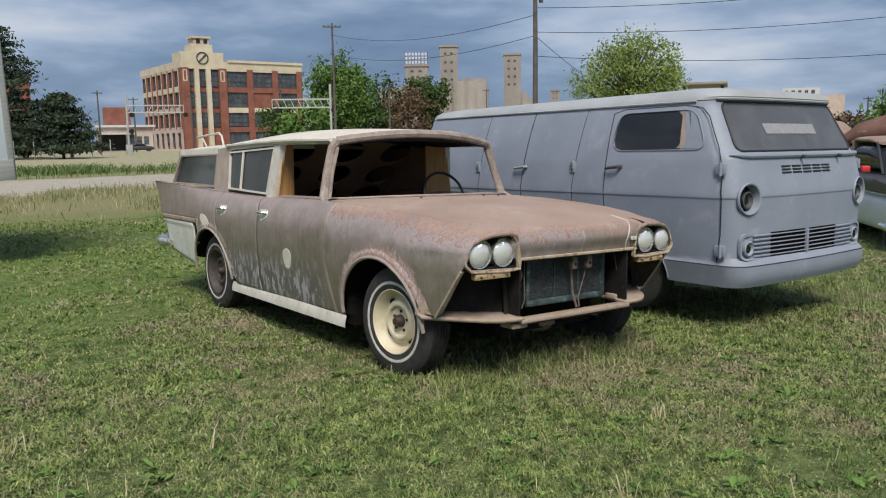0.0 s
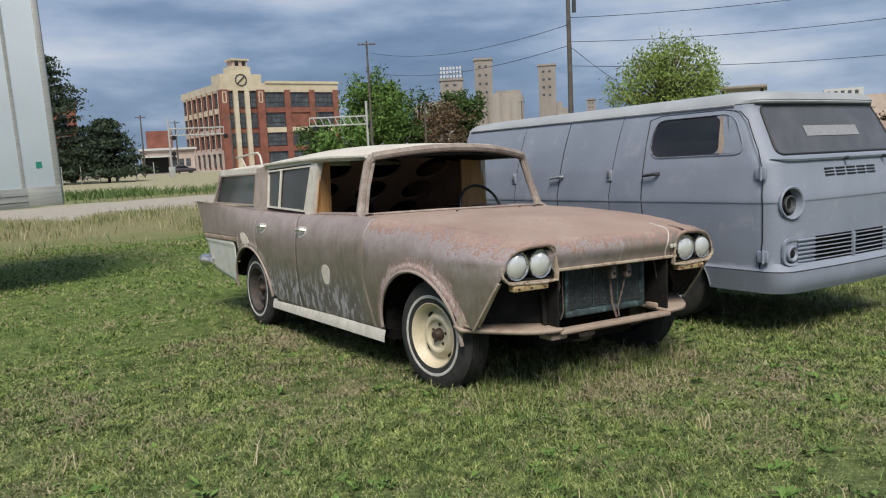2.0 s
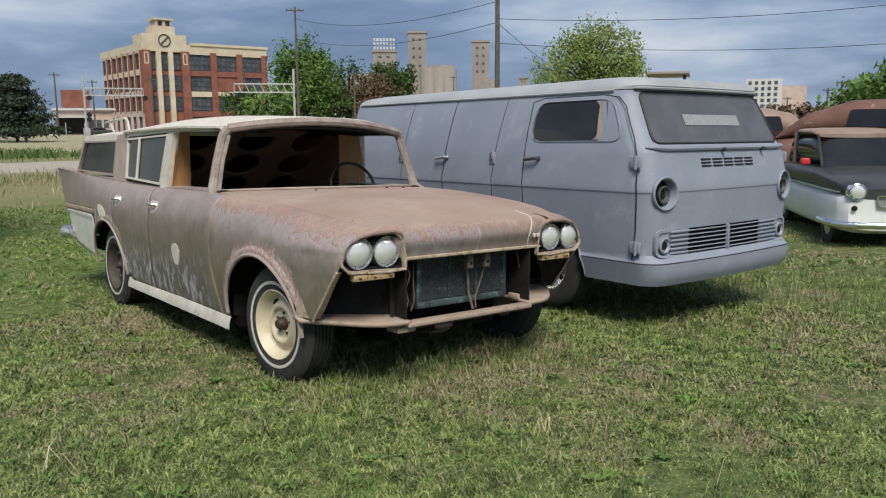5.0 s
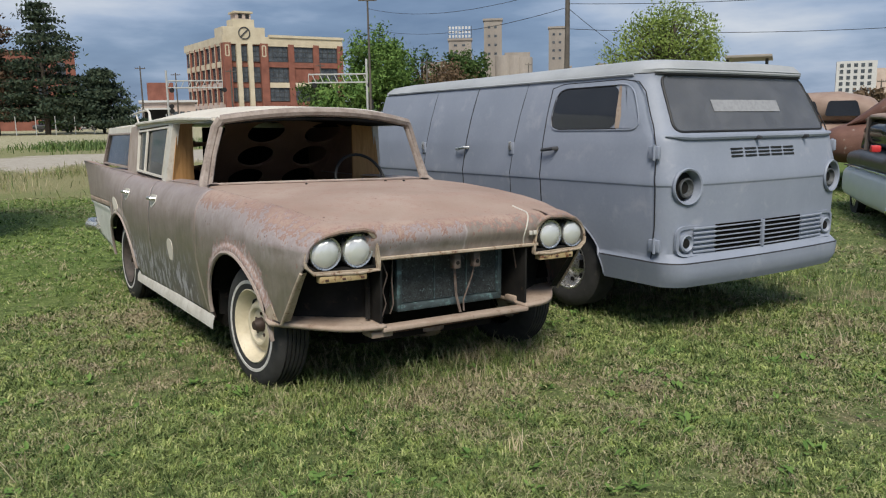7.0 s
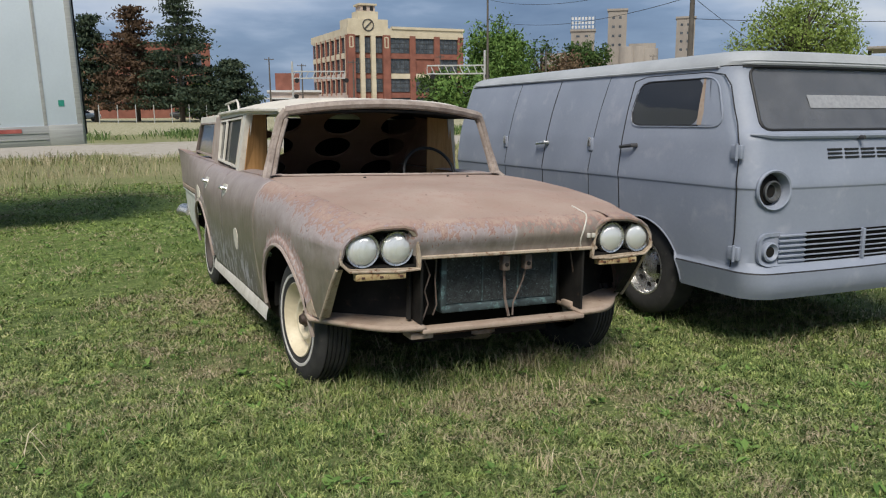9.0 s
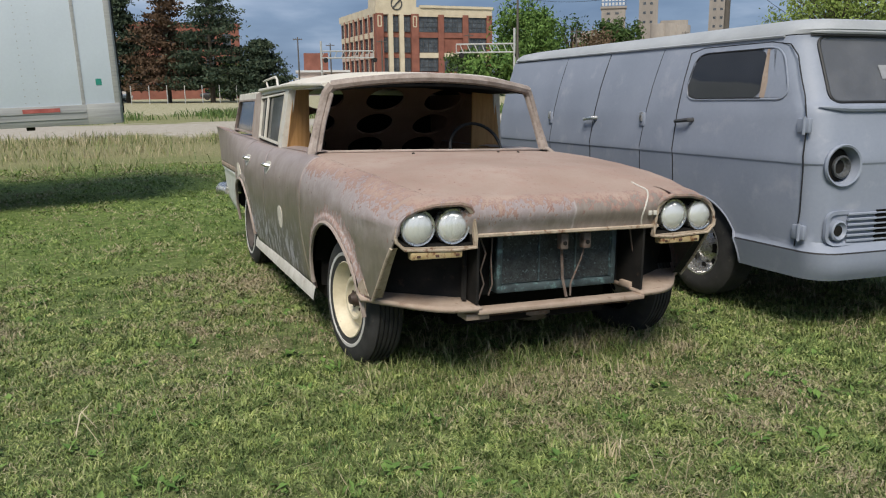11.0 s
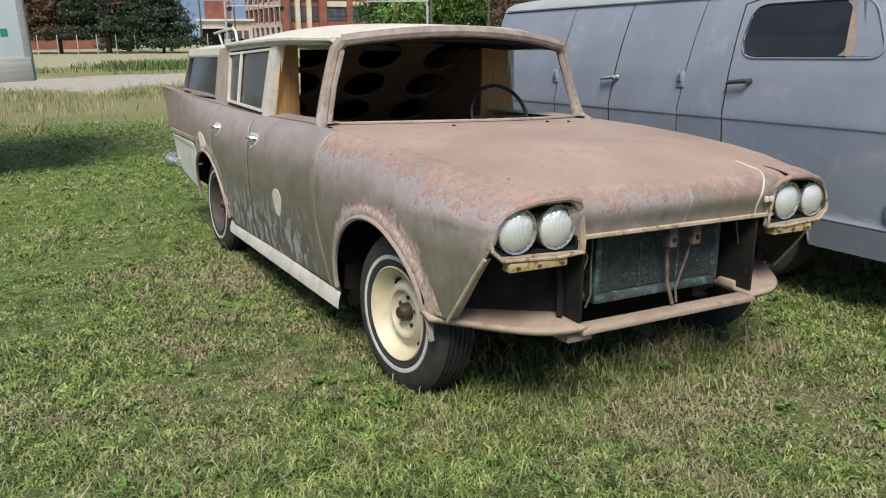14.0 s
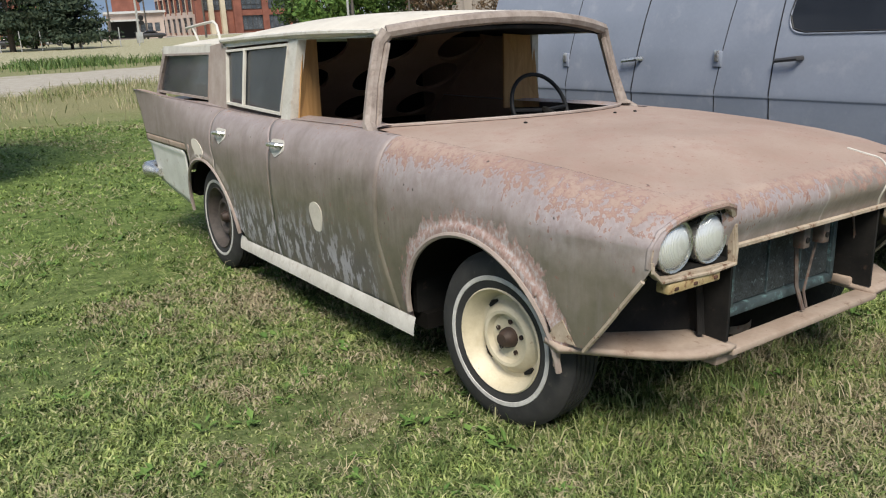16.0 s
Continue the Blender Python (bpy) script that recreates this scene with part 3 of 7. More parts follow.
def hood_fn(u, v):
    x = lerp(-1, 1, u)
    if v < 0.72:
        yb = glass_base(x * 0.8) - 0.13
        y = lerp(yb, 0.09, v / 0.72)
        X = x * c_crest(y)
        return (X, y, top_z(X, y) + 0.0042)
    k = (v - 0.72) / 0.28
    X = x * lerp(c_crest(0.09), c_crest(0.0) + 0.001, k)
    drop = smooth((0.60 - abs(X)) / 0.10)
    z0 = top_z(X, 0.09) + 0.0042
    a = k * math.pi / 2
    y = lerp(0.09 - 0.09 * math.sin(min(a * 1.5, math.pi / 2)) + 0.03 * smooth((k - 0.6) / 0.4), 0.09 - 0.085 * k, 1 - drop)
    z = lerp(z0 - (z0 - 0.70) * (1 - math.cos(a)) ** 0.9, z0 - 0.034 * k * k, 1 - drop)
    return (X, y, z)


part("hood", sheet(hood_fn, 64, 60), M_HOOD, wagon, "flat rusted hood with flaking primer")
part("cowl", sheet(lambda u, v: (lambda x: (x, lerp(glass_base(x * 0.94 if abs(x) < 1 else x) - 0.122, glass_base(x) + 0.03, v), top_z(x, lerp(glass_base(x) - 0.122, glass_base(x) + 0.03, v)) - 0.004))(lerp(-0.82, 0.82, u)), 40, 6), M_HOOD, wagon)
part("hood_lip", tube([(x, 0.022, 0.699) for x in np.linspace(-0.50, 0.54, 24)], 0.010, 6), M_LIP, wagon, "cream edge under the hood")
for x in (-0.36, 0.34, 0.2):
    part("hood_stud", lathe(((0.0, 0.012), (0.008, 0.010), (0.010, 0.0)), "z", 10, m=Matrix.Translation((x, 1.16, top_z(x, 1.16)))), M_BLACK, wagon)
for k in range(2):
    x = 0.462 + 0.030 * k
    part("emblem_letter", block(x, x + 0.020, -0.006, 0.006, 0.758, 0.782, 0.003), M_CREAM_TRIM, wagon)

# head lamps
for side in (-1, 1):
    def bez(a, b2, d):
        return (side * a + 0.012 + side * 0.012, 0.012 + d - 0.03 * smooth((b2 - 0.78) / 0.09) + 0.02 * (a - 0.65), b2)
    rim = rounded([(0.480, 0.640), (0.835, 0.650), (0.882, 0.69), (0.878, 0.755), (0.838, 0.803), (0.775, 0.838), (0.70, 0.857), (0.56, 0.860), (0.497, 0.80)], 0.02, 3)
    bezel = part("lamp_bezel", border(rim, 0.013, bez, 0.022), M_LIP, wagon, "weathered cream lamp surround")
    # Liner and lamp back are coloured black for the shade inside the opening.
    part("bezel_liner", border([(0.68 + (a - 0.68) * 0.95, 0.748 + (b2 - 0.748) * 0.86) for a, b2 in rim], 0.012, lambda a, b2, d: bez(a, b2, d + 0.020), 0.06), M_BLACK, bezel, "inside of the lamp opening, near-black for its shade")
    low = [(0.500, 0.78), (0.485, 0.70), (0.486, 0.648), (0.60, 0.641), (0.835, 0.652), (0.876, 0.69), (0.878, 0.72)]
    part("bezel_edge", tube([(bez(a, b2, 0)[0], bez(a, b2, 0)[1] - 0.002, b2) for a, b2 in low], 0.0065, 6), M_LIP, bezel, "cream lower edge of the lamp opening")
    brow = [(0.884, 0.70), (0.876, 0.755), (0.842, 0.800), (0.785, 0.832), (0.70, 0.852), (0.58, 0.856), (0.525, 0.838), (0.497, 0.80), (0.488, 0.74)]
    part("eyebrow", tube([(bez(a, b2, 0)[0], bez(a, b2, 0)[1] + 0.012, b2) for a, b2 in brow], (0.008, 0.010, 0.012, 0.013, 0.014, 0.014, 0.012, 0.010, 0.007), 8), M_HOOD, wagon, "rusty rounded brow over the lamps")
    def crown(x, y):
        b0, c, w = c_belt(y), c_crest(y), c_w(y)
        if x <= c:
            return top_z(x, y)
        zc = 0.2 + 0.74 * (b0 - 0.2)
        return zc + (b0 - zc) * math.sqrt(max(0.0, 1 - ((x - c) / (w - c)) ** 2))

    def brow_fn(u, v):
        top = brow[:5] + [(0.595 if side < 0 else 0.570, 0.857)]
        f = u * (len(top) - 1)
        i = min(int(f), len(top) - 2)
        a, b2 = lerp(top[i][0], top[i + 1][0], f - i), lerp(top[i][1], top[i + 1][1], f - i)
        x0, y0 = abs(bez(a, b2, 0)[0]), bez(a, b2, 0)[1] + 0.004
        x1 = min(a, 0.905)
        z1 = crown(x1, 0.115) + 0.005
        k = math.sin(v * math.pi / 2)
        return (side * lerp(x0, x1, v), lerp(y0, 0.115, v), lerp(b2 + 0.006, max(z1, b2 + 0.006), k))
    part("brow_skin", sheet(brow_fn, 24, 8), M_HOOD, wagon, "rust-scaled crown over the lamps")
    part("lamp_back", slab(rim, lambda a, b2, d: (bez(a, b2, 0)[0], 0.075 + d, b2), 0.02), M_SHADE, wagon)
    for x in ((0.598, 0.768) if side < 0 else (0.640, 0.812)):
        lamp = part("headlight", lathe(((0.0, -0.022), (0.030, -0.020), (0.055, -0.012), (0.070, 0.0), (0.073, 0.008)), "y", 32, m=Matrix.Translation((side * x, 0.028, 0.748))), M_LAMP, wagon, "round sealed-beam lamp, clouded")
        part("lamp_ring", lathe(((0.072, 0.012), (0.074, -0.004), (0.081, -0.006), (0.084, 0.004), (0.083, 0.05)), "y", 32, m=Matrix.Translation((side * x, 0.028, 0.748))), M_PITTED, lamp)
    # bracket under the lamps and slanted edge of the fender
    part("lamp_bracket", block(side * 0.68 - 0.125, side * 0.68 + 0.125, 0.010, 0.06, 0.606, 0.640, 0.006), M_YELLOW, wagon, "rusty yellow bracket")
    for k in (-0.09, 0.0, 0.10):
        part("bracket_slot", block(side * 0.68 + k - 0.009, side * 0.68 + k + 0.009, 0.006, 0.015, 0.615, 0.626, 0.002), M_RUST, wagon)
    edge = [(side * (c_side(nose(z) + 0.01, z) + 0.002), nose(z) - 0.002, z) for z in np.linspace(0.375, 0.66, 16)]
    part("fender_edge", tube(edge, 0.008, 6), M_LIP, wagon)
    # Far flange takes black instead of beige, shade put into its colour.
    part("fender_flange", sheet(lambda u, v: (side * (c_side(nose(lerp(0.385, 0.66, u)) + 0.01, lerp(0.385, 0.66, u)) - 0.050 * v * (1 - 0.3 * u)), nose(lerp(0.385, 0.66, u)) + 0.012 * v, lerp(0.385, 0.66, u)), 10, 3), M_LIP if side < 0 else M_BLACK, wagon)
    # Cavity panels are blackened, so the shade behind the grille is painted in.
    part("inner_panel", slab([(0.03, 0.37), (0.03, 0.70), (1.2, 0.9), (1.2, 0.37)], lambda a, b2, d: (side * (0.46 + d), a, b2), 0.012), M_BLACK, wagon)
    part("splash_panel", sheet(lambda u, v: (side * lerp(0.47, 0.90, u), lerp(0.17, 0.40, u) + 0.05 * v, lerp(0.375, 0.68, v)), 10, 6), M_BLACK, wagon, "splash panel behind the grille opening, near-black for its shade")
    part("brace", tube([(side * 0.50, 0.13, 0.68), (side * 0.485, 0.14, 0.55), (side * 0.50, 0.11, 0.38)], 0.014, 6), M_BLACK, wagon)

# radiator, latch support and lower pan
rad = part("radiator", block(-0.310, 0.375, 0.16, 0.23, 0.385, 0.685, 0.006), M_TANK, wagon, "crusty blue-green radiator")
part("core", block(-0.285, 0.345, 0.150, 0.2, 0.43, 0.665), M_CORE, rad)
for k in range(4):
    x = -0.285 + 0.21 * k
    part("core_divider", block(x - 0.004, x + 0.004, 0.143, 0.152, 0.43, 0.665), M_TANK, rad)
part("lower_tank", block(-0.310, 0.375, 0.135, 0.20, 0.385, 0.425, 0.01), M_TANK, rad)
for x in (-0.300, 0.36):
    part("side_strap", block(x - 0.014, x + 0.014, 0.135, 0.17, 0.40, 0.69, 0.004), M_TANK, rad)
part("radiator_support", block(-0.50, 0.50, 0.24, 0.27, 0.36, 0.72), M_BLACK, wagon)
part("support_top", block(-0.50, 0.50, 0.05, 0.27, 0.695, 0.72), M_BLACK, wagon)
part("latch_post", tube([(0.022, 0.10, 0.655), (0.026, 0.098, 0.56), (0.030, 0.09, 0.45), (0.038, 0.06, 0.36)], 0.008, 6), M_OLDSTEEL, wagon, "rusty hood latch post")
for x in (0.015, 0.145):
    br = part("latch_bracket", block(x - 0.021, x + 0.021, 0.055, 0.10, 0.60, 0.680, 0.006), M_OLDSTEEL, wagon)
    part("bolt_hole", lathe(((0.0, 0.0), (0.011, 0.0), (0.011, 0.004)), "y", 12, m=Matrix.Translation((x, 0.051, 0.632))), M_BLACK, br)


def pan_fn(side):
    def fn(u, v):
        a = lerp(0.45, 0.945, u)
        front = 0.005 + 0.33 * smooth((a - 0.52) / 0.44) * ((a - 0.45) / 0.5) ** 0.8
        return (side * a, lerp(front, 0.40, v), 0.352 + 0.02 * v + 0.012 * u)
    return fn


for side in (-1, 1):
    thick(part("pan_wing", sheet(pan_fn(side), 20, 8), M_PAN, wagon, "dusty steel wing of the lower pan"), 0.022, 0.0)
part("pan_bar", block(-0.47, 0.47, 0.0, 0.085, 0.325, 0.350, 0.008), M_PAN, wagon, "dusty steel lower pan")
part("pan_foot", block(-0.52, -0.40, 0.03, 0.14, 0.295, 0.325, 0.005), M_PAN, wagon)
part("pan_tab", block(0.44, 0.52, 0.10, 0.19, 0.36, 0.395, 0.008), M_PAN, wagon)
# Crossmember blackened to hold the shade under the nose.
part("crossmember", block(-0.45, 0.45, 0.42, 0.54, 0.16, 0.28, 0.03), M_SHADE, wagon, "front crossmember, near-black for the shade under the nose")
part("pan_apron", block(-0.45, 0.46, 0.07, 0.085, 0.298, 0.33, 0.004), M_RUST, wagon, "rusty apron under the pan")
part("exhaust_bowl", lathe(((0.0, -0.05), (0.10, -0.04), (0.14, 0.0), (0.14, 0.03)), "z", 24, m=Matrix.Translation((0.02, 0.42, 0.215))), M_OLDSTEEL, wagon)
for pts in (((-0.43, 0.10, 0.69), (-0.40, 0.085, 0.60), (-0.425, 0.09, 0.52), (-0.40, 0.10, 0.45), (-0.44, 0.08, 0.375)),
            ((0.44, 0.12, 0.69), (0.455, 0.11, 0.58), (0.49, 0.12, 0.48), (0.50, 0.13, 0.40)),
            ((-0.35, 0.12, 0.68), (-0.36, 0.11, 0.56), (-0.345, 0.12, 0.44), (-0.36, 0.13, 0.385))):
    part("loose_cable", tube(pts, 0.0045, 5), M_OLDSTEEL, wagon, "thin loose cable")
part("latch_rod", tube([(0.155, 0.095, 0.61), (0.14, 0.10, 0.54), (0.075, 0.085, 0.42), (0.06, 0.06, 0.365)], 0.005, 5), M_OLDSTEEL, wagon)
joint = [hood_fn(0.835 + 0.016 * math.sin(6.0 * t), 0.66 + 0.335 * t) for t in np.linspace(0, 1, 14)]
part("hood_joint", tube([(x, y - 0.002, z + 0.002) for x, y, z in joint], 0.0045, 6), M_CREAM_TRIM, wagon, "pale cracked filler along the hood joint")
part("torn_flap", block(-0.93, -0.905, 0.36, 0.375, 0.29, 0.36, 0.004), M_PAN, wagon)

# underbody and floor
part("underbody", block(-0.88, 0.88, 1.2, 3.05, 0.17, 0.24), M_SHADE, wagon)
part("rear_floor", block(-0.9, 0.9, 4.0, 4.75, 0.36, 0.42), M_SHADE, wagon)
part("chassis", block(-0.42, 0.42, 0.3, 4.5, 0.20, 0.36), M_SHADE, wagon)
part("firewall", block(-0.9, 0.9, 1.24, 1.27, 0.24, 0.93), M_BLACK, wagon)
part("axle", tube([(-0.8, 3.53, 0.27), (0.8, 3.53, 0.27)], 0.05, 10), M_RUST, wagon)


# wheels
def wheel(x, y, side, steer, rim_mat, name, z=0.268):
    r = 0.338
    m = Matrix.Translation((x, y, z)) @ Matrix.Rotation(radians(steer), 4, "Z") @ Matrix.Diagonal((side, 1, 1, 1))
    w = new("wheel")
    w.parent = wagon
    w.matrix_basis = m
    prof = [(0.192, 0.075), (0.20, 0.088), (0.232, 0.097), (0.262, 0.097), (0.295, 0.092), (0.320, 0.082), (r, 0.062)]
    for k in range(5):
        c = 0.048 - 0.024 * k
        prof += [(r, c + 0.010), (r - 0.009, c + 0.008), (r - 0.009, c + 0.003), (r, c + 0.001)]
    prof += [(r, -0.062), (0.320, -0.080), (0.262, -0.097), (0.20, -0.088), (0.192, -0.075)]
    part("tyre", lathe(prof, "x", 64), M_TYRE, w, "worn tyre with a thin whitewall")
    part("whitewall", lathe(((0.232, 0.0965), (0.234, 0.0995), (0.249, 0.0995), (0.251, 0.0965)), "x", 64), M_WHITEWALL, w)
    part("rim", lathe(((0.198, 0.080), (0.203, 0.092), (0.198, 0.096), (0.186, 0.080), (0.176, 0.036), (0.160, 0.020), (0.142, 0.022), (0.122, 0.050), (0.108, 0.058), (0.096, 0.056), (0.086, 0.034), (0.050, 0.030), (0.0, 0.030)), "x", 48), rim_mat, w)
    hub = part("hub", lathe(((0.040, 0.030), (0.037, 0.056), (0.030, 0.064), (0.024, 0.078), (0.0, 0.080)), "x", 20), M_HUB, w, "rusty bare hub")
    for k in range(5):
        a = 2 * math.pi * k / 5 + 0.4
        part("lug_hole", lathe(((0.0, 0.0), (0.0095, 0.0), (0.0095, 0.006)), "x", 10, m=Matrix.Translation((0.032, 0.062 * math.cos(a), 0.062 * math.sin(a)))), M_HUB, w)
    for k in range(4):
        a = math.pi / 2 * k + 0.9
        pts = [(0.151, a - 0.17), (0.157, a), (0.151, a + 0.17), (0.141, a + 0.17), (0.138, a), (0.141, a - 0.17)]
        part("rim_slot", slab([(q * math.cos(t), q * math.sin(t)) for q, t in pts], lambda a2, b2, d: (0.030 + d, a2, b2), -0.012), M_BLACK, w)
    return w


wheel(-0.815, 0.697, -1, 6, M_RIM, "wheel", 0.280)
wheel(0.835, 0.680, 1, 6, M_RIM, "wheel", 0.280)
wheel(-0.845, 3.53, -1, 0, M_DARKRIM, "wheel", 0.285)
wheel(0.845, 3.53, 1, 0, M_DARKRIM, "wheel", 0.285)


# greenhouse
def gh(y, z, d, side):
    """A place on the upper side wall; d inwards."""
    return (side * (0.880 - 0.13 * (z - 0.98) - 0.035 * smooth((y - 3.8) / 1.2) - 0.24 * max(0.0, z - 0.98) * smooth((2.35 - y) / 0.65) - d), y, z)


WINS = {"front": ((1.79, 0.985), (2.53, 0.982), (2.37, 1.385), (1.77, 1.385)),
        "rear": ((2.56, 1.0), (3.36, 1.025), (3.40, 1.348), (2.50, 1.375)),
        "quarter": ((3.70, 1.035), (4.93, 1.045), (4.76, 1.330), (3.70, 1.336))}
for side in (-1, 1):
    def on(a, b2, d):
        return gh(a, b2, d, side)

    part("b_pillar", slab([(2.45, 0.965), (2.56, 0.965), (2.50, 1.395), (2.39, 1.395)], on, 0.05), M_CREAM_TRIM, wagon, "cream centre pillar")
    part("c_pillar", slab([(3.36, 0.985), (3.70, 1.0), (3.70, 1.375), (3.40, 1.40)], on, 0.05), M_PILLAR_PALE, wagon, "pinkish brown rear pillar")
    part("d_pillar", slab([(4.92, 1.02), (5.0, 1.03), (4.84, 1.36), (4.76, 1.36)], on, 0.05), M_PILLAR, wagon)
    part("roof_rail", slab([(1.73, 1.385), (2.0, 1.388), (2.37, 1.39), (3.45, 1.362), (3.45, 1.41), (2.4, 1.43), (2.0, 1.428), (1.73, 1.425)], on, 0.05), M_CREAM_TRIM, wagon)
    part("rear_rail", slab([(3.70, 1.336), (4.84, 1.330), (4.84, 1.385), (3.68, 1.39)], on, 0.05), M_CREAM_TRIM, wagon)
    part("belt_rail", sheet(lambda u, v: (side * (c_crest(lerp(1.62, 4.95, u)) + 0.004 - 0.17 * v), lerp(1.62, 4.95, u), c_belt(lerp(1.62, 4.95, u)) + 0.006 + 0.012 * math.sin(v * 3.1) - 0.05 * v * smooth((lerp(1.62, 4.95, u) - 3.6) / 0.5)), 60, 6), M_DOOR, wagon)
    for key in ("rear", "quarter"):
        wnd = part("side_window", border(WINS[key], 0.015, lambda a, b2, d: gh(a, b2, d - 0.006, side), 0.03), M_CREAM_TRIM if key == "rear" else M_PILLAR, wagon)
        q = WINS[key]
        c = (sum(p[0] for p in q) / 4, sum(p[1] for p in q) / 4)
        part("pane", slab([(lerp(p[0], c[0], 0.03), lerp(p[1], c[1], 0.04)) for p in q], lambda a, b2, d: gh(a, b2, d + 0.012, side), 0.005), M_GLASS, wnd, "grimy grey window glass")
        if key == "rear":
            part("vent_divider", tube([gh(3.09, 1.02, 0.0, side), gh(3.10, 1.355, 0.0, side)], 0.012, 6), M_CREAM_TRIM, wnd)
    part("plywood_post", slab([(0.0, 0.94), (1.0, 0.94), (1.0, 1.41), (0.0, 1.41)], lambda a, b2, d: (side * lerp(0.845 - 0.13 * (b2 - 0.98), 0.655, a), lerp(2.40, 2.52, a) + d, b2), 0.015), M_WOOD, wagon, "bare orange plywood panel")
    # door handles
    for y in (2.36, 3.175):
        x = c_side(y, 0.86)
        hd = part("door_handle", tube([(side * (x - 0.005), y - 0.05, 0.868), (side * (x + 0.028), y - 0.035, 0.872), (side * (x + 0.032), y + 0.03, 0.872), (side * (x + 0.028), y + 0.075, 0.868), (side * (x + 0.006), y + 0.09, 0.866)], (0.014, 0.014, 0.013, 0.012, 0.010), 8), M_PITTED, wagon, "pitted chrome handle")
        part("handle_plate", slab(rounded([(y - 0.075, 0.845), (y + 0.03, 0.80), (y + 0.105, 0.85), (y + 0.09, 0.895), (y - 0.06, 0.895)], 0.02), lambda a, b2, d: (side * (c_side(a, b2) + 0.007 - d), a, b2), 0.004), M_CREAM_TRIM, hd, "bare pale patch round the handle")
    # pale filler patches
    part("filler_patch", slab([(1.97 + 0.062 * math.cos(t) * (1 + 0.12 * math.sin(3 * t)), 0.555 + 0.082 * math.sin(t) * (1 + 0.1 * math.cos(2 * t))) for t in (2 * math.pi * k / 24 for k in range(24))], lambda a, b2, d: (side * (c_side(a, b2) + 0.007 - d), a, b2), 0.003), M_CREAM, wagon, "round pale filler patch")
    part("filler_patch", slab([(3.62 + 0.11 * math.cos(t), 0.735 + 0.055 * math.sin(t) + 0.03 * math.cos(t)) for t in (2 * math.pi * k / 20 for k in range(20))], lambda a, b2, d: (side * (c_side(a, b2) + 0.007 - d), a, b2), 0.003), M_CREAM, wagon)
    part("corner_patch", slab([(0.285, 0.39), (0.385, 0.39), (0.37, 0.43), (0.33, 0.47)], lambda a, b2, d: (side * (c_side(a, b2) + 0.007 - d), a, b2), 0.003), M_LIP, wagon)
    # windshield pillar and mirror-image header
    part("windshield_pillar", tube([(side * 0.865, 1.60, 0.955), (side * 0.835, 1.685, 1.0), (side * 0.785, 1.725, 1.18), (side * 0.730, 1.742, 1.36), (side * 0.695, 1.725, 1.408)], (0.03, 0.034, 0.030, 0.032, 0.034), 8), M_PILLAR, wagon, "bare weathered windshield pillar")
    part("inner_pillar", tube([(side * 0.800, 1.67, 0.99), (side * 0.755, 1.705, 1.18), (side * 0.700, 1.72, 1.36)], 0.016, 6), M_PILLAR, wagon)
    part("rear_bumper_end", tube([(side * 0.97, 4.66, 0.455), (side * 1.015, 4.78, 0.46), (side * 0.985, 4.93, 0.46), (side * 0.80, 4.99, 0.46)], (0.03, 0.055, 0.06, 0.06), 10), M_PITTED, wagon)


def hdr(x):
    return 1.60 + 0.125 * (abs(x) / 0.70) ** 2.2


part("windshield_header", tube([(x, hdr(x), 1.406 + 0.062 * (1 - (x / 0.71) ** 2)) for x in np.linspace(-0.70, 0.70, 29)], 0.031, 8), M_PILLAR, wagon, "weathered header over the empty windshield")
part("header_edge", tube([(x, hdr(x) + 0.012, 1.386 + 0.037 * (1 - (x / 0.70) ** 2)) for x in np.linspace(-0.67, 0.67, 29)], 0.012, 6), M_BLACK, wagon)
part("windshield_channel", tube([(x, glass_base(x) + 0.022, top_z(x, glass_base(x) + 0.02) + 0.004) for x in np.linspace(-0.83, 0.83, 33)], 0.008, 6), M_PILLAR_PALE, wagon)


def roof_half(y):
    return 0.735 + 0.103 * smooth((y - 1.68) / 0.62)


def roof_fn(u, v):
    q = 2 * u - 1
    x0 = q * 0.72
    y = lerp(hdr(x0) + 0.012, 3.46, v)
    e = 1 - abs(q) ** 3.6
    k = smooth(v / 0.06)
    return (q * roof_half(y), y, 1.418 + e * (0.056 + 0.050 * math.sin(math.pi * min(1.0, 0.18 + v * 0.72))) - 0.012 * smooth((v - 0.55) / 0.45) - 0.012 * (1 - k))


def roof2_fn(u, v):
    q = 2 * u - 1
    y = lerp(3.43, 4.90, v)
    e = 1 - abs(q) ** 2.6
    return (q * (0.825 - 0.035 * smooth((y - 3.8) / 1.2)), y, 1.385 + 0.065 * e - 0.02 * smooth((v - 0.8) / 0.2))


thick(part("roof", sheet(roof_fn, 40, 36), M_CREAM, wagon, "dirty cream roof"), 0.022)
thick(part("rear_roof", sheet(roof2_fn, 40, 20), M_CREAM, wagon, "lower rear roof, dirty cream"), 0.022)
part("roof_step", sheet(lambda u, v: (lerp(-0.825, 0.825, u), 3.465 + 0.01 * v, lerp(roof_fn(u, 1)[2], roof2_fn(u, 0.02)[2], v)), 40, 2), M_CREAM, wagon)
for side in (-1, 1):
    part("drip_rail", tube([(side * (roof_half(y) + 0.002), y, z) for y, z in ((1.76, 1.414), (1.9, 1.417), (2.05, 1.419), (2.2, 1.420), (2.4, 1.420), (3.0, 1.412), (3.47, 1.402))], 0.012, 6), M_CREAM_TRIM, wagon)
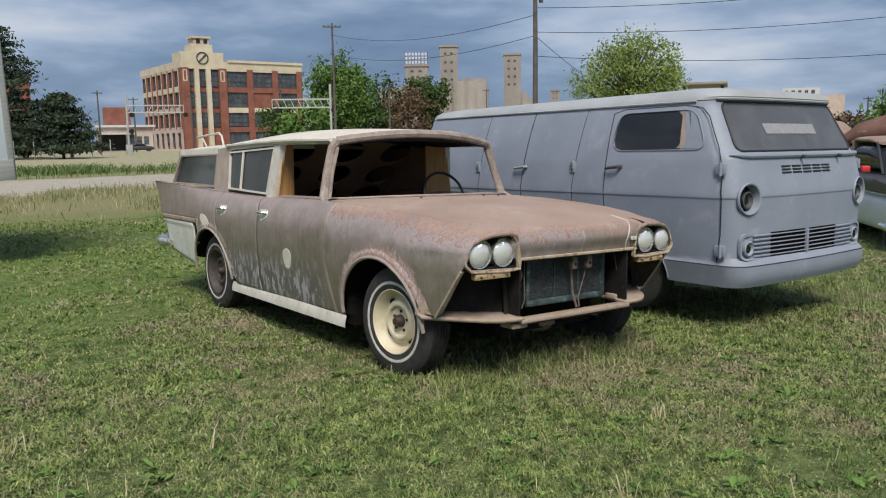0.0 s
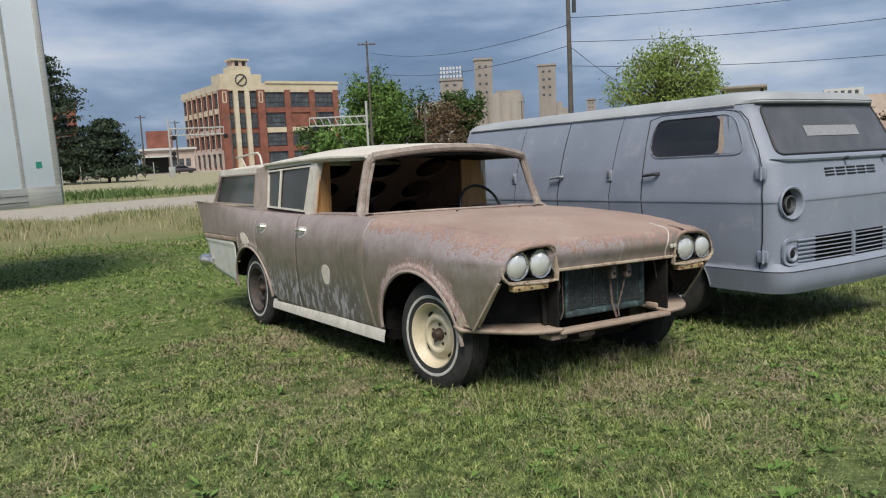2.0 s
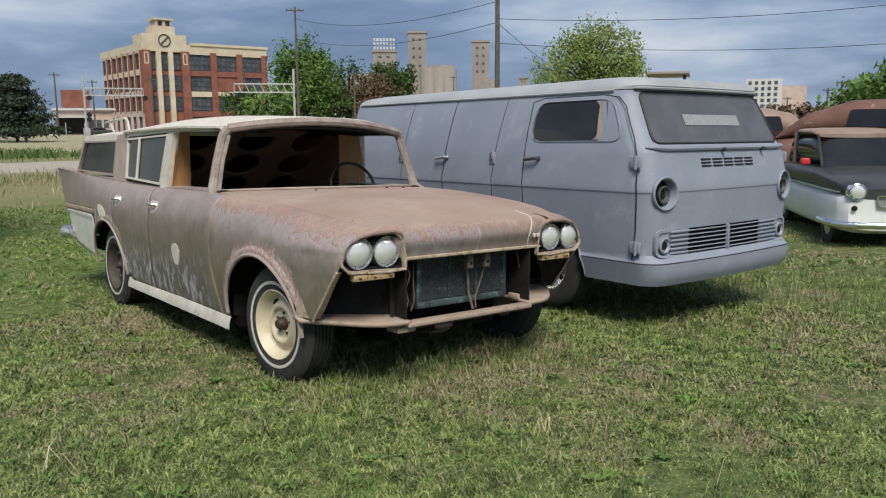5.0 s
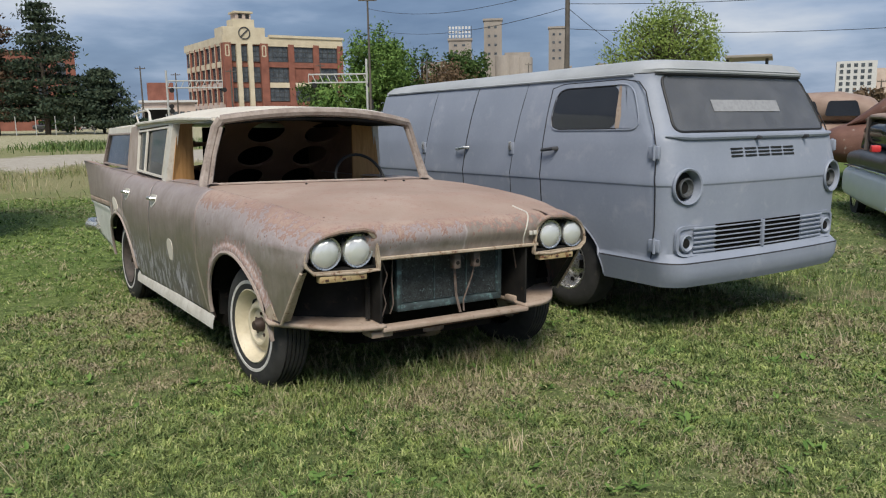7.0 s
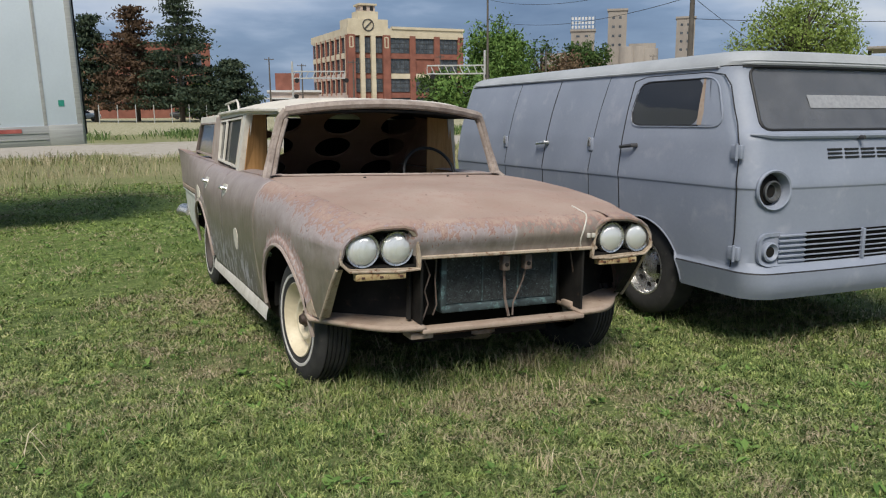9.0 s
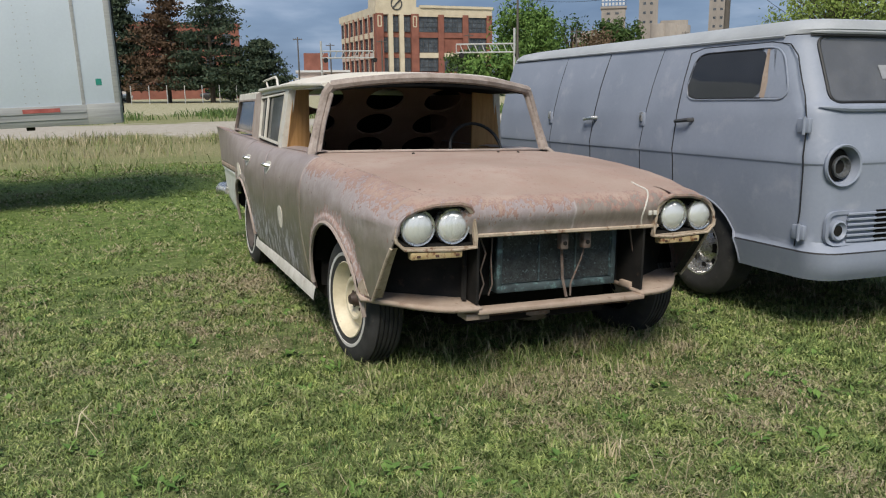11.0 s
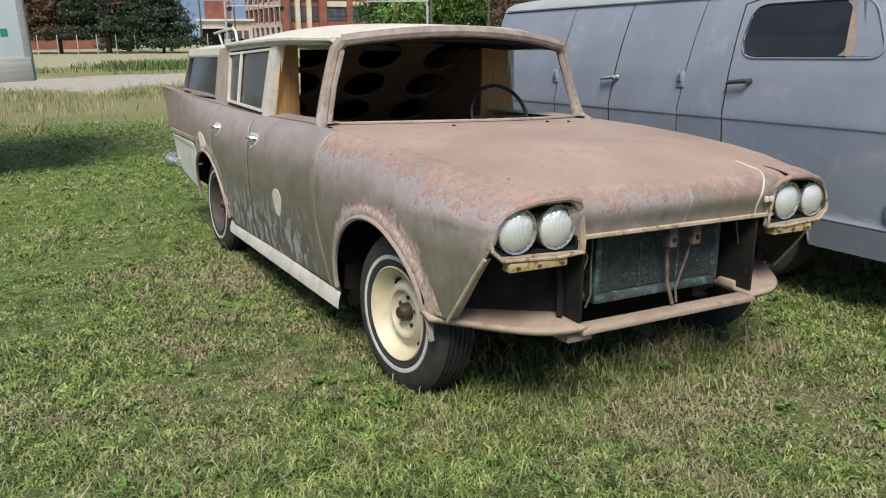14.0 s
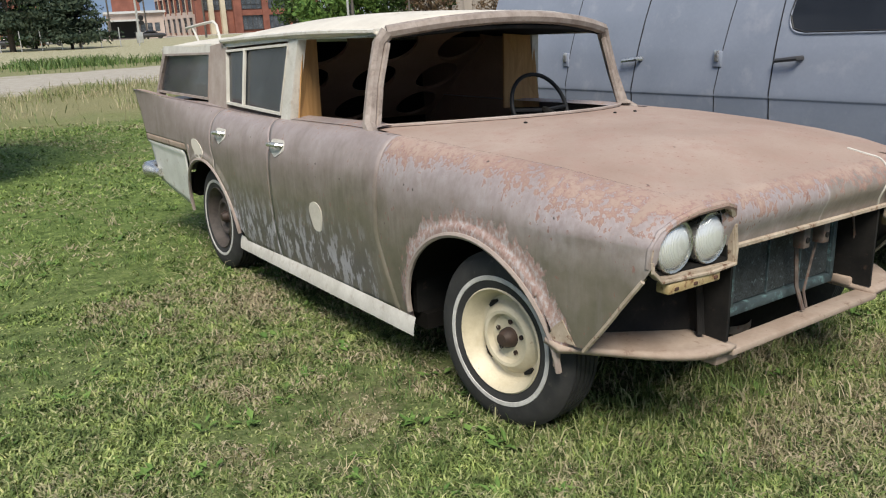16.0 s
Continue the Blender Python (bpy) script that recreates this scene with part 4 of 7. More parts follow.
rack = part("roof_rack", tube([(-0.50, 4.40, 1.42), (-0.50, 4.45, 1.525), (-0.50, 4.52, 1.555), (-0.50, 4.80, 1.545), (-0.50, 5.15, 1.525)], 0.011, 8), M_CREAM_TRIM, wagon, "cream tubular roof rack")
part("rack_rail", tube([(0.50, 4.40, 1.42), (0.50, 4.45, 1.51), (0.50, 4.52, 1.54), (0.50, 4.80, 1.535), (0.50, 5.15, 1.52)], 0.011, 8), M_CREAM_TRIM, rack)
for x in (-0.50, 0.50):
    part("rear_leg", tube([(x, 4.86, 1.40), (x, 5.0, 1.530)], 0.009, 6), M_CREAM_TRIM, rack)
for x in (-0.3, 0.0, 0.3):
    part("roof_slat", block(x - 0.015, x + 0.015, 3.72, 4.75, 1.425, 1.441, 0.004), M_CREAM_TRIM, rack)

# tail
part("tailgate", slab([(-0.86, 0.42), (0.86, 0.42), (0.86, 1.0), (-0.86, 1.0)], lambda a, b2, d: (a, 4.86 + 0.06 * b2 + d - 0.03, b2), 0.03), M_FIN, wagon)
part("deck_side", sheet(lambda u, v: (lerp(-0.95, 0.95, v), lerp(4.6, 4.95, u), 1.0), 2, 2), M_FIN, wagon)
part("rear_bumper", tube([(-0.80, 4.99, 0.46), (0.80, 4.99, 0.46)], 0.06, 10), M_PITTED, wagon, "dented chrome bumper")

# speaker board behind the seats
board = new("speaker_board")
board.parent = wagon
board.matrix_basis = pose(0.03, 2.70, 1.42, 54, 0, 0) @ Matrix.Diagonal((1, 1, -1, 1))
cols, rows, cw, ch, nn = 3, 3, 0.495, 0.335, 36
for i in range(cols):
    for j in range(rows):
        bm = bmesh.new()
        cx, cz = (i - (cols - 1) / 2) * cw, ch * (j + 0.5) - 0.02
        out, inn, back = [], [], []
        for k in range(nn):
            a = 2 * math.pi * (k + 0.5) / nn
            c, s = math.cos(a), math.sin(a)
            q = max(abs(c), abs(s))
            out.append(bm.verts.new((cx + c / q * cw / 2, 0, cz + s / q * ch / 2)))
            inn.append(bm.verts.new((cx + c * 0.152, 0, cz + s * 0.152)))
            back.append(bm.verts.new((cx + c * 0.152, 0.02, cz + s * 0.152)))
        for k in range(nn):
            h = (k + 1) % nn
            bm.faces.new((out[k], out[h], inn[h], inn[k]))
            bm.faces.new((inn[k], inn[h], back[h], back[k]))
        part("board_panel", bm, M_BOARD, board, "brown board with a round speaker hole", False)
# Added black sheets darken the speaker holes; the gap lets light through.
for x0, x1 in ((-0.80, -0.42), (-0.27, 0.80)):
    part("shade_sheet", block(x0, x1, 3.56, 3.58, 0.5, 1.385), M_SHADE, wagon)
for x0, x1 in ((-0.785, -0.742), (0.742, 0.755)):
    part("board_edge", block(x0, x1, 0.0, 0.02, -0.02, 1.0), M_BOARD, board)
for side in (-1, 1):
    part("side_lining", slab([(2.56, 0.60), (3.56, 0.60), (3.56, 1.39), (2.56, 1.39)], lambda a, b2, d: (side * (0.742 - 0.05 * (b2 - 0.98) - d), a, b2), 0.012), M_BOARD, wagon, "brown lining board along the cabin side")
# Black floor and headliner hold the cabin's shade in their colour.
part("front_floor", block(-0.82, 0.82, 1.3, 2.6, 0.60, 0.63), M_SHADE, wagon)
part("dash", block(-0.78, 0.78, 1.42, 1.62, 0.82, 0.945, 0.03), M_BLACK, wagon, "near-black dashboard")
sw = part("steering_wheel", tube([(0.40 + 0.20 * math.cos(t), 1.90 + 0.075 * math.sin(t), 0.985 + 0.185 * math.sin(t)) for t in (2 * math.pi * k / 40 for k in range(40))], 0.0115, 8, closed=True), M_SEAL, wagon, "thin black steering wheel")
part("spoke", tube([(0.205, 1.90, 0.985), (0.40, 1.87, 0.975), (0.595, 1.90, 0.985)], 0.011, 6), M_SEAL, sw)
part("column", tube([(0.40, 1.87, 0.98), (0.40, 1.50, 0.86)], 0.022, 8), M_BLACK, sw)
part("headliner", sheet(lambda u, v: (lerp(-0.76, 0.76, u), lerp(1.75, 3.5, v), 1.39 + 0.05 * (1 - (2 * u - 1) ** 2)), 10, 6), M_SHADE, wagon)

M_RAIL0 = surface("dull_steel_bowl", (0.07, 0.075, 0.08), (0.15, 0.155, 0.16), 20.0, 0.5, 0.4)

# ---- the panel van; local y runs from the nose to the tail ----
VAN = TIP @ pose(6.08, 2.86, 0.0, 0, 1.8, -2.2)
van = thing("panel_van", VAN, "grey-primed classic panel van with empty headlight holes", "van")
VL = 4.05


def v_w(z):
    return table(z, (0.20, 0.36, 0.38, 0.60, 0.84, 0.862, 0.872, 0.90, 1.15, 1.35, 1.55, 1.63, 1.68, 1.71, 1.725),
                 (0.93, 0.965, 0.942, 0.960, 0.976, 0.978, 0.984, 0.984, 0.962, 0.927, 0.875, 0.845, 0.79, 0.66, 0.40))


def v_f(z):
    return table(z, (0.20, 0.27, 0.36, 0.39, 0.42, 0.84, 0.862, 0.872, 0.90, 1.10, 1.18, 1.22, 1.58, 1.63, 1.68, 1.71, 1.725),
                 (-0.02, -0.055, -0.055, -0.03, 0.008, 0.001, 0.000, -0.006, -0.004, 0.040, 0.055, 0.10, 0.28, 0.24, 0.27, 0.42, 0.75))


def v_back(z):
    return VL - 0.10 * smooth((z - 0.9) / 0.8) - 0.2 * smooth((z - 1.66) / 0.06)


def v_bow(x, z):
    """Front face at x."""
    return v_f(z) + 0.05 * (x / v_w(z)) ** 2


def van_ring(z, n_side=20, n_face=18, n_arc=8):
    w, r = v_w(z), min(0.17, v_w(z) * 0.3)
    fx = w - r
    f0 = v_bow(fx, z)
    pts = []
    for k in range(n_side):
        pts.append((-w, lerp(v_back(z), f0 + r, k / n_side)))
    for k in range(n_arc):
        a = math.pi / 2 * k / n_arc
        pts.append((-fx - r * math.cos(a), f0 + r - r * math.sin(a)))
    for k in range(n_face):
        x = lerp(-fx, fx, k / n_face)
        pts.append((x, v_bow(x, z)))
    for k in range(n_arc):
        a = math.pi / 2 * k / n_arc
        pts.append((fx + r * math.sin(a), f0 + r - r * math.cos(a)))
    for k in range(n_side + 1):
        pts.append((w, lerp(f0 + r, v_back(z), k / n_side)))
    return [(x, y, z) for x, y in pts]


def cut_hole(bm, centre, rx, rz, side):
    """Opens an elliptic hole of radii rx, rz about (p, z): in the nose (side 0, p is x) or in a flank (p is y)."""
    def at(co):
        p = co.x if side == 0 else co.y
        return (p - centre[0]) / rx, (co.z - centre[1]) / rz

    def faces(limit):
        out = []
        for f in bm.faces:
            c = f.calc_center_median()
            if (side == 0 and c.y < 0.35) or (side != 0 and c.x * side > 0.85):
                a, b2 = at(c)
                if math.hypot(a, b2) < limit:
                    out.append(f)
        return out
    for _ in range(3):
        edges = {e for f in faces(1.45) for e in f.edges if e.calc_length() > 0.022}
        bmesh.ops.subdivide_edges(bm, edges=list(edges), cuts=1, use_grid_fill=True)
    bmesh.ops.delete(bm, geom=faces(1.0), context="FACES")
    for e in [e for e in bm.edges if e.is_boundary]:
        for w in e.verts:
            a, b2 = at(w.co)
            q = math.hypot(a, b2)
            if 0.75 < q < 1.25 and (w.co.y < 0.35 if side == 0 else w.co.x * side > 0.85) and b2 > -0.97:
                if side == 0:
                    w.co.x = centre[0] + rx * a / q
                else:
                    w.co.y = centre[0] + rx * a / q
                if abs(w.co.z - 0.36) > 0.006 and abs(w.co.z - 0.368) > 0.006 and abs(w.co.z - 0.20) > 0.004:
                    w.co.z = centre[1] + rz * b2 / q


LAMP_HOLES = [((side * 0.80, 0.862), 0.107, 0.107, 0) for side in (-1, 1)]
ARCH_HOLES = [((y, 0.21), 0.425, 0.395, side) for side in (-1, 1) for y in (1.07, 3.25)]


def van_shell(zs, name, mat, label="", lid=False, holes=()):
    bm = bmesh.new()
    rings = [[bm.verts.new(p) for p in van_ring(z)] for z in zs]
    for A, B in zip(rings, rings[1:]):
        for k in range(len(A)):
            h = (k + 1) % len(A)
            bm.faces.new((A[k], A[h], B[h], B[k]))
    if lid:
        bm.faces.new(rings[-1])
    for centre, rx, rz, side in holes:
        cut_hole(bm, centre, rx, rz, side)
    return part(name, bm, mat, van, label)


van_shell((0.20, 0.23, 0.27, 0.32, 0.36), "bumper_band", M_PRIMER, "grey-primed bumper skirt", holes=ARCH_HOLES)
van_shell((0.368, 0.39, 0.42, 0.48, 0.54, 0.60, 0.66, 0.72, 0.78, 0.83, 0.855, 0.861, 0.863, 0.8715, 0.8735, 0.89, 0.92, 0.98, 1.04, 1.10, 1.14, 1.18, 1.205, 1.23, 1.28, 1.34, 1.40, 1.46, 1.52, 1.565, 1.60), "body", M_PRIMER, "grey primer body", holes=LAMP_HOLES + ARCH_HOLES)
van_shell((1.606, 1.63, 1.655, 1.68, 1.70, 1.712, 1.725), "roof", M_PRIMER_TOP, "chalky pale grey roof", True)
van_shell((0.358, 0.37), "bumper_groove", M_SEAL, holes=ARCH_HOLES)
part("floor_pan", block(-0.85, 0.85, 0.15, VL - 0.1, 0.20, 0.26), M_SHADE, van)


def vs(side, off=0.004):
    return lambda a, b2, d: (side * (v_w(b2) + off - d), a, b2)


def vface(off=0.004):
    return lambda a, b2, d: (a, v_bow(a, b2) - off + d, b2)


def curve_on(fn, pts, r, name, mat, parent, sides=5):
    return part(name, tube([fn(a, b2, 0.0) for a, b2 in pts], r, sides), mat, parent)


def dense(pts, n=10):
    return [(lerp(p[0], q[0], k / n), lerp(p[1], q[1], k / n)) for p, q in zip(pts, pts[1:]) for k in range(n)] + [pts[-1]]


for side in (-1, 1):
    on = vs(side, 0.0005)
    # gutter and door gaps
    curve_on(vs(side, 0.012), [(y, 1.598 + 0.02 * (y - 0.3) / 3.6) for y in np.linspace(0.46, 3.9, 20)], 0.009, "gutter", M_PRIMER_TOP, van)
    curve_on(on, dense([(0.20, 0.38), (0.16, 0.60), (0.145, 0.86), (0.15, 1.10), (0.20, 1.25), (0.32, 1.48), (0.40, 1.55)], 5), 0.0042, "door_gap", M_SEAL, van)
    curve_on(on, dense([(0.40, 1.55), (0.55, 1.572), (1.15, 1.572), (1.27, 1.545)], 5), 0.003, "door_gap", M_SEAL, van)
    curve_on(on, dense([(1.27, 1.545), (1.30, 0.9), (1.30, 0.40)], 8), 0.0040, "door_gap", M_SEAL, van)
    for ya, r in ((1.58, 0.0028), (2.26, 0.0045), (2.92, 0.0028)):
        curve_on(on, dense([(ya, 1.59), (ya + 0.10, 0.9), (ya + 0.12, 0.40)], 8), r, "door_gap", M_SEAL, van)
    # cab window: dark pane, rust-edged plate in front of it, thin seal round both
    outline = rounded([(0.30, 1.232), (1.235, 1.232), (1.20, 1.540), (0.44, 1.540)], 0.115, 6)
    win = part("cab_window", tube([vs(side, 0.003)(a, b2, 0.0) for a, b2 in outline], 0.006, 6, closed=True), M_PRIMER, van, "primed window edge")
    part("pane", patch(rounded([(0.535, 1.240), (1.228, 1.240), (1.192, 1.533), (0.555, 1.533)], 0.10, 6), vs(side, 0.004)), M_DARKGLASS, win, "dark side glass")
    part("seal", tube([vs(side, 0.005)(a, b2, 0.0) for a, b2 in dense([(0.535, 1.240), (1.12, 1.240), (1.195, 1.262), (1.224, 1.34), (1.205, 1.47), (1.165, 1.52), (1.09, 1.533), (0.60, 1.533)], 4)], 0.005, 5), M_SEAL, win, "thin black rubber seal")
    part("rust_edge", patch(dense([(0.505, 1.242), (0.545, 1.242), (0.548, 1.31), (0.556, 1.42), (0.566, 1.530), (0.545, 1.530), (0.522, 1.42), (0.500, 1.33), (0.505, 1.242)], 2)[:-1], vs(side, 0.0060)), M_PAN, win)
    part("vent_plate", patch(rounded([(0.315, 1.242), (0.535, 1.242), (0.555, 1.530), (0.455, 1.530)], 0.06, 5), vs(side, 0.0052)), M_PRIMER, win)
    # hinges
    for z in (1.085, 0.475):
        hg = part("hinge", block(side * (v_w(z) + 0.008) - 0.014, side * (v_w(z) + 0.008) + 0.014, 0.115, 0.205, z - 0.042, z + 0.042, 0.008), M_PRIMER, van, "painted door hinge")
        part("hinge_pin", tube([(side * (v_w(z) + 0.022), 0.150, z - 0.05), (side * (v_w(z) + 0.022), 0.150, z + 0.05)], 0.010, 8), M_PRIMER, hg)
    # handles and latches
    for y, z in ((1.19, 1.10), (2.36, 1.095)):
        hd = part("door_handle", tube([(side * (v_w(z) + 0.0), y - 0.075, z), (side * (v_w(z) + 0.035), y - 0.065, z), (side * (v_w(z) + 0.038), y + 0.065, z - 0.012), (side * (v_w(z) + 0.02), y + 0.085, z - 0.02)], (0.016, 0.014, 0.012, 0.010), 8), M_PITTED if y > 2 else M_BLACKPAINT, van, "worn door handle")
        part("lock", lathe(((0.0, 0.012), (0.012, 0.012), (0.014, 0.0)), "x", 12, m=Matrix.Translation((side * v_w(z), y - 0.06, z - 0.012)) @ Matrix.Diagonal((side, 1, 1, 1))), M_PRIMER, hd)
    for y, z in ((1.67, 1.10), (3.02, 1.09)):
        lt = part("latch_plate", block(side * (v_w(z) + 0.005) - 0.012, side * (v_w(z) + 0.005) + 0.012, y - 0.03, y + 0.03, z - 0.055, z + 0.045, 0.008), M_PRIMER, van, "painted latch plate")
        part("latch_tip", block(side * (v_w(z) + 0.02) - 0.008, side * (v_w(z) + 0.02) + 0.008, y - 0.014, y + 0.014, z - 0.02, z + 0.05, 0.005), M_PITTED, lt)
    # headlight holes
    hx, hz = side * 0.80, 0.862
    hole = part("headlight_ring", lathe(((0.112, 0.015), (0.122, -0.014), (0.116, -0.026), (0.106, -0.022), (0.100, 0.0), (0.090, 0.055), (0.060, 0.085), (0.0, 0.09)), "y", 36, m=Matrix.Translation((hx, v_bow(hx, hz) + 0.010, hz)) @ Matrix.Rotation(side * 0.14, 4, "Z")), M_PRIMER, van, "empty headlight bowl, primed grey")
    part("bowl_back", lathe(((0.0, -0.004), (0.088, -0.002), (0.094, 0.004)), "y", 28, m=Matrix.Translation((hx, v_bow(hx, hz) + 0.040, hz))), M_BLACK, hole)
    part("bowl_cup", lathe(((0.062, 0.0), (0.066, -0.018), (0.056, -0.022), (0.048, 0.0), (0.030, 0.01), (0.0, 0.01)), "y", 28, m=Matrix.Translation((hx + 0.012, v_bow(hx, hz) + 0.032, hz - 0.01))), M_RAIL0, hole)
    part("turn_lamp", lathe(((0.058, 0.01), (0.060, -0.022), (0.050, -0.028), (0.036, -0.012), (0.0, -0.010)), "y", 28, m=Matrix.Translation((side * 0.775 - 0.03, v_bow(0.775, 0.50) - 0.002, 0.492))), M_PRIMER, van, "primed turn-lamp cup")
    part("lamp_cup", lathe(((0.0, -0.016), (0.030, -0.015), (0.034, -0.008)), "y", 20, m=Matrix.Translation((side * 0.775 - 0.03, v_bow(0.775, 0.50) - 0.002, 0.492))), M_BLACK, van)

# windshield: curved pane in a rubber seal
ws = rounded([(-0.825, 1.212), (0.825, 1.212), (0.765, 1.590), (-0.765, 1.590)], 0.07, 5)


def ws_on(off):
    return lambda a, b2, d: (a, v_bow(a, b2) - off + d, b2)


def long(pts, n=6):
    return [(lerp(p[0], q[0], k / n), lerp(p[1], q[1], k / n)) for p, q in zip(pts, pts[1:] + pts[:1]) for k in range(n)]


seal = part("windshield_seal", tube([ws_on(0.004)(a, b2, 0) for a, b2 in long(ws)], 0.009, 6, closed=True), M_SEAL, van, "black windshield seal")
part("windshield", patch(long(ws), ws_on(0.007), 8), M_VANGLASS, van, "dusty grey windshield")
# Pale strip laid on the glass to paint the light showing there.
part("glass_light_patch", sheet(lambda u, v: ws_on(0.011)(lerp(-0.40, 0.32, u), lerp(1.345, 1.425, v) , 0), 16, 2), plain("painted_light", (0.28, 0.285, 0.30), 0.7), van, "pale patch of light painted on the windshield")
hood_ring = van_ring(1.615)[20:55]
part("visor", tube([(x * 0.998, y + 0.004, z) for x, y, z in hood_ring[4:-4]], [0.006, 0.010, 0.013] + [0.015] * (len(hood_ring) - 14) + [0.013, 0.010, 0.006], 8), M_PRIMER_TOP, van, "rolled roof edge over the windshield")
# Black tube drawn in place of the shade under the roof edge.
part("visor_shadow_line", tube([(x * 0.992, y + 0.004, 1.597) for x, y, z in hood_ring[4:-4]], 0.008, 6), M_SEAL, van)
part("brow_roll", tube([(x * 1.002, y - 0.006, 1.176 + 0.012 * smooth((abs(x) - 0.7) / 0.25)) for x, y, z in van_ring(1.18)[24:51]], [0.004, 0.009, 0.013, 0.017] + [0.020] * 19 + [0.017, 0.013, 0.009, 0.004], 8), M_PRIMER, van)
for x in (-0.1, 0.46):
    part("wiper_stub", lathe(((0.0, -0.035), (0.012, -0.034), (0.016, 0.0), (0.016, 0.02)), "y", 12, m=Matrix.Translation((x, v_bow(x, 1.165) - 0.015, 1.165))), M_BLACKPAINT, van)
for i in range(5):
    for j in range(3):
        x = -0.37 + i * 0.142
        z = 1.040 + j * 0.024
        part("louvre", block(x, x + 0.118, v_bow(x + 0.06, z) - 0.006, v_bow(x + 0.06, z) + 0.004, z, z + 0.012, 0.002), M_SEAL, van)
# grille
gr = part("grille", border(rounded([(-0.885, 0.405), (0.845, 0.405), (0.845, 0.605), (-0.885, 0.605)], 0.07, 5), 0.022, vface(0.012), 0.02), M_PRIMER, van, "grey-primed slatted grille")
# Black sheet on the closed nose paints the shade behind the slats.
part("grille_dark", sheet(lambda u, v: (lerp(-0.535, 0.40, u), v_bow(lerp(-0.535, 0.40, u), lerp(0.414, 0.600, v)) - 0.006, lerp(0.414, 0.600, v)), 12, 12), M_SHADE, gr)
for k in range(6):
    z = 0.428 + 0.031 * k
    for x0, x1, rr in ((-0.74, -0.535, 0.0085), (-0.535, 0.40, 0.0048), (0.40, 0.68, 0.0085)):
        part("slat", tube([(x, v_bow(x, z) - 0.013, z) for x in np.linspace(x0, x1, 8)], rr, 6), M_PRIMER, gr)
part("centre_bar", block(-0.072, -0.050, -0.022, 0.008, 0.41, 0.60, 0.004), M_PRIMER, gr)


def van_wheel(x, y, side):
    w = new("wheel")
    w.parent = van
    w.matrix_basis = Matrix.Translation((x, y, 0.235)) @ Matrix.Diagonal((side, 1, 1, 1))
    r = 0.335
    prof = [(0.19, 0.08), (0.20, 0.105), (0.24, 0.115), (0.28, 0.112), (0.315, 0.10), (r, 0.08), (r, -0.08), (0.315, -0.10), (0.25, -0.112), (0.19, -0.09)]
    part("tyre", lathe(prof, "x", 48), M_TYRE, w, "black tyre with raised white bars")
    for k in range(9):
        a = 0.5 + k * 0.16
        pts = [(q * math.cos(a + t), q * math.sin(a + t)) for q, t in ((0.243, 0), (0.272, 0), (0.272, 0.10), (0.243, 0.10))]
        part("side_bar", slab(pts, lambda p, q, d: (0.1155 + d, p, q), 0.003), M_WHITEWALL, w)
    part("rim", lathe(((0.192, 0.085), (0.20, 0.106), (0.19, 0.108), (0.175, 0.06), (0.12, 0.03), (0.08, 0.05), (0.05, 0.07), (0.0, 0.07)), "x", 40), M_PITTED, w, "dull alloy rim")
    for k in range(8):
        a = 2 * math.pi * k / 8
        part("rim_hole", lathe(((0.0, 0.0), (0.021, 0.0), (0.021, 0.005)), "x", 12, m=Matrix.Translation((0.045, 0.135 * math.cos(a), 0.135 * math.sin(a)))), M_BLACK, w)


for side in (-1, 1):
    for y in (1.07, 3.25):
        van_wheel(side * 0.80, y, side)
        rim_pts = [(y + 0.425 * math.cos(math.pi * k / 24), 0.21 + 0.395 * math.sin(math.pi * k / 24)) for k in range(25)]
        part("wheel_arch", tube([(side * (v_w(b2) - 0.004), a, b2) for a, b2 in rim_pts], 0.009, 6), M_PRIMER, van, "primed wheel arch edge")
        part("wheel_well", sheet(lambda u, v: (side * lerp(0.45, v_w(0.4) - 0.004, v), y + 0.43 * math.cos(math.pi * u), 0.21 + 0.40 * math.sin(math.pi * u)), 20, 3), M_SHADE, van)
        part("well_wall", slab([(y + 0.43 * math.cos(math.pi * k / 16), 0.21 + 0.40 * math.sin(math.pi * k / 16)) for k in range(17)], lambda a, b2, d: (side * (0.46 + d), a, b2), 0.01), M_SHADE, van)

# ---- neighbours: small two-tone coupe, rusty old sedans, box trailer ----
def on_ground(x, y, yaw=0.0, dz=0.0):
    return pose(x, y, ground_z(x, y) + dz, 0, 0, yaw)


def loft(sections, name, mat, parent, label="", n=28, power=2.6, lid=True):
    """A rounded hull through (y, half width, z low, z high) sections, smoothed."""
    ys = [s[0] for s in sections]

    def fn(u, v):
        y = lerp(ys[0], ys[-1], v)
        w, lo, hi = (table(y, ys, [s[k] for s in sections]) for k in (1, 2, 3))
        a = 2 * math.pi * u
        c, s = math.cos(a), math.sin(a)
        return (w * math.copysign(abs(c) ** (2 / power), c), y, lerp(lo, hi, 0.5 + 0.5 * math.copysign(abs(s) ** (2 / power), s)))
    bm = sheet(fn, n, 40)
    bmesh.ops.remove_doubles(bm, verts=bm.verts, dist=1e-5)
    bmesh.ops.holes_fill(bm, edges=[e for e in bm.edges if len(e.link_faces) == 1])
    return part(name, bm, mat, parent, label)


coupe = thing("coupe", on_ground(10.95, 3.35, -50, -0.02), "small white and black vintage coupe with chrome bumper", "car")
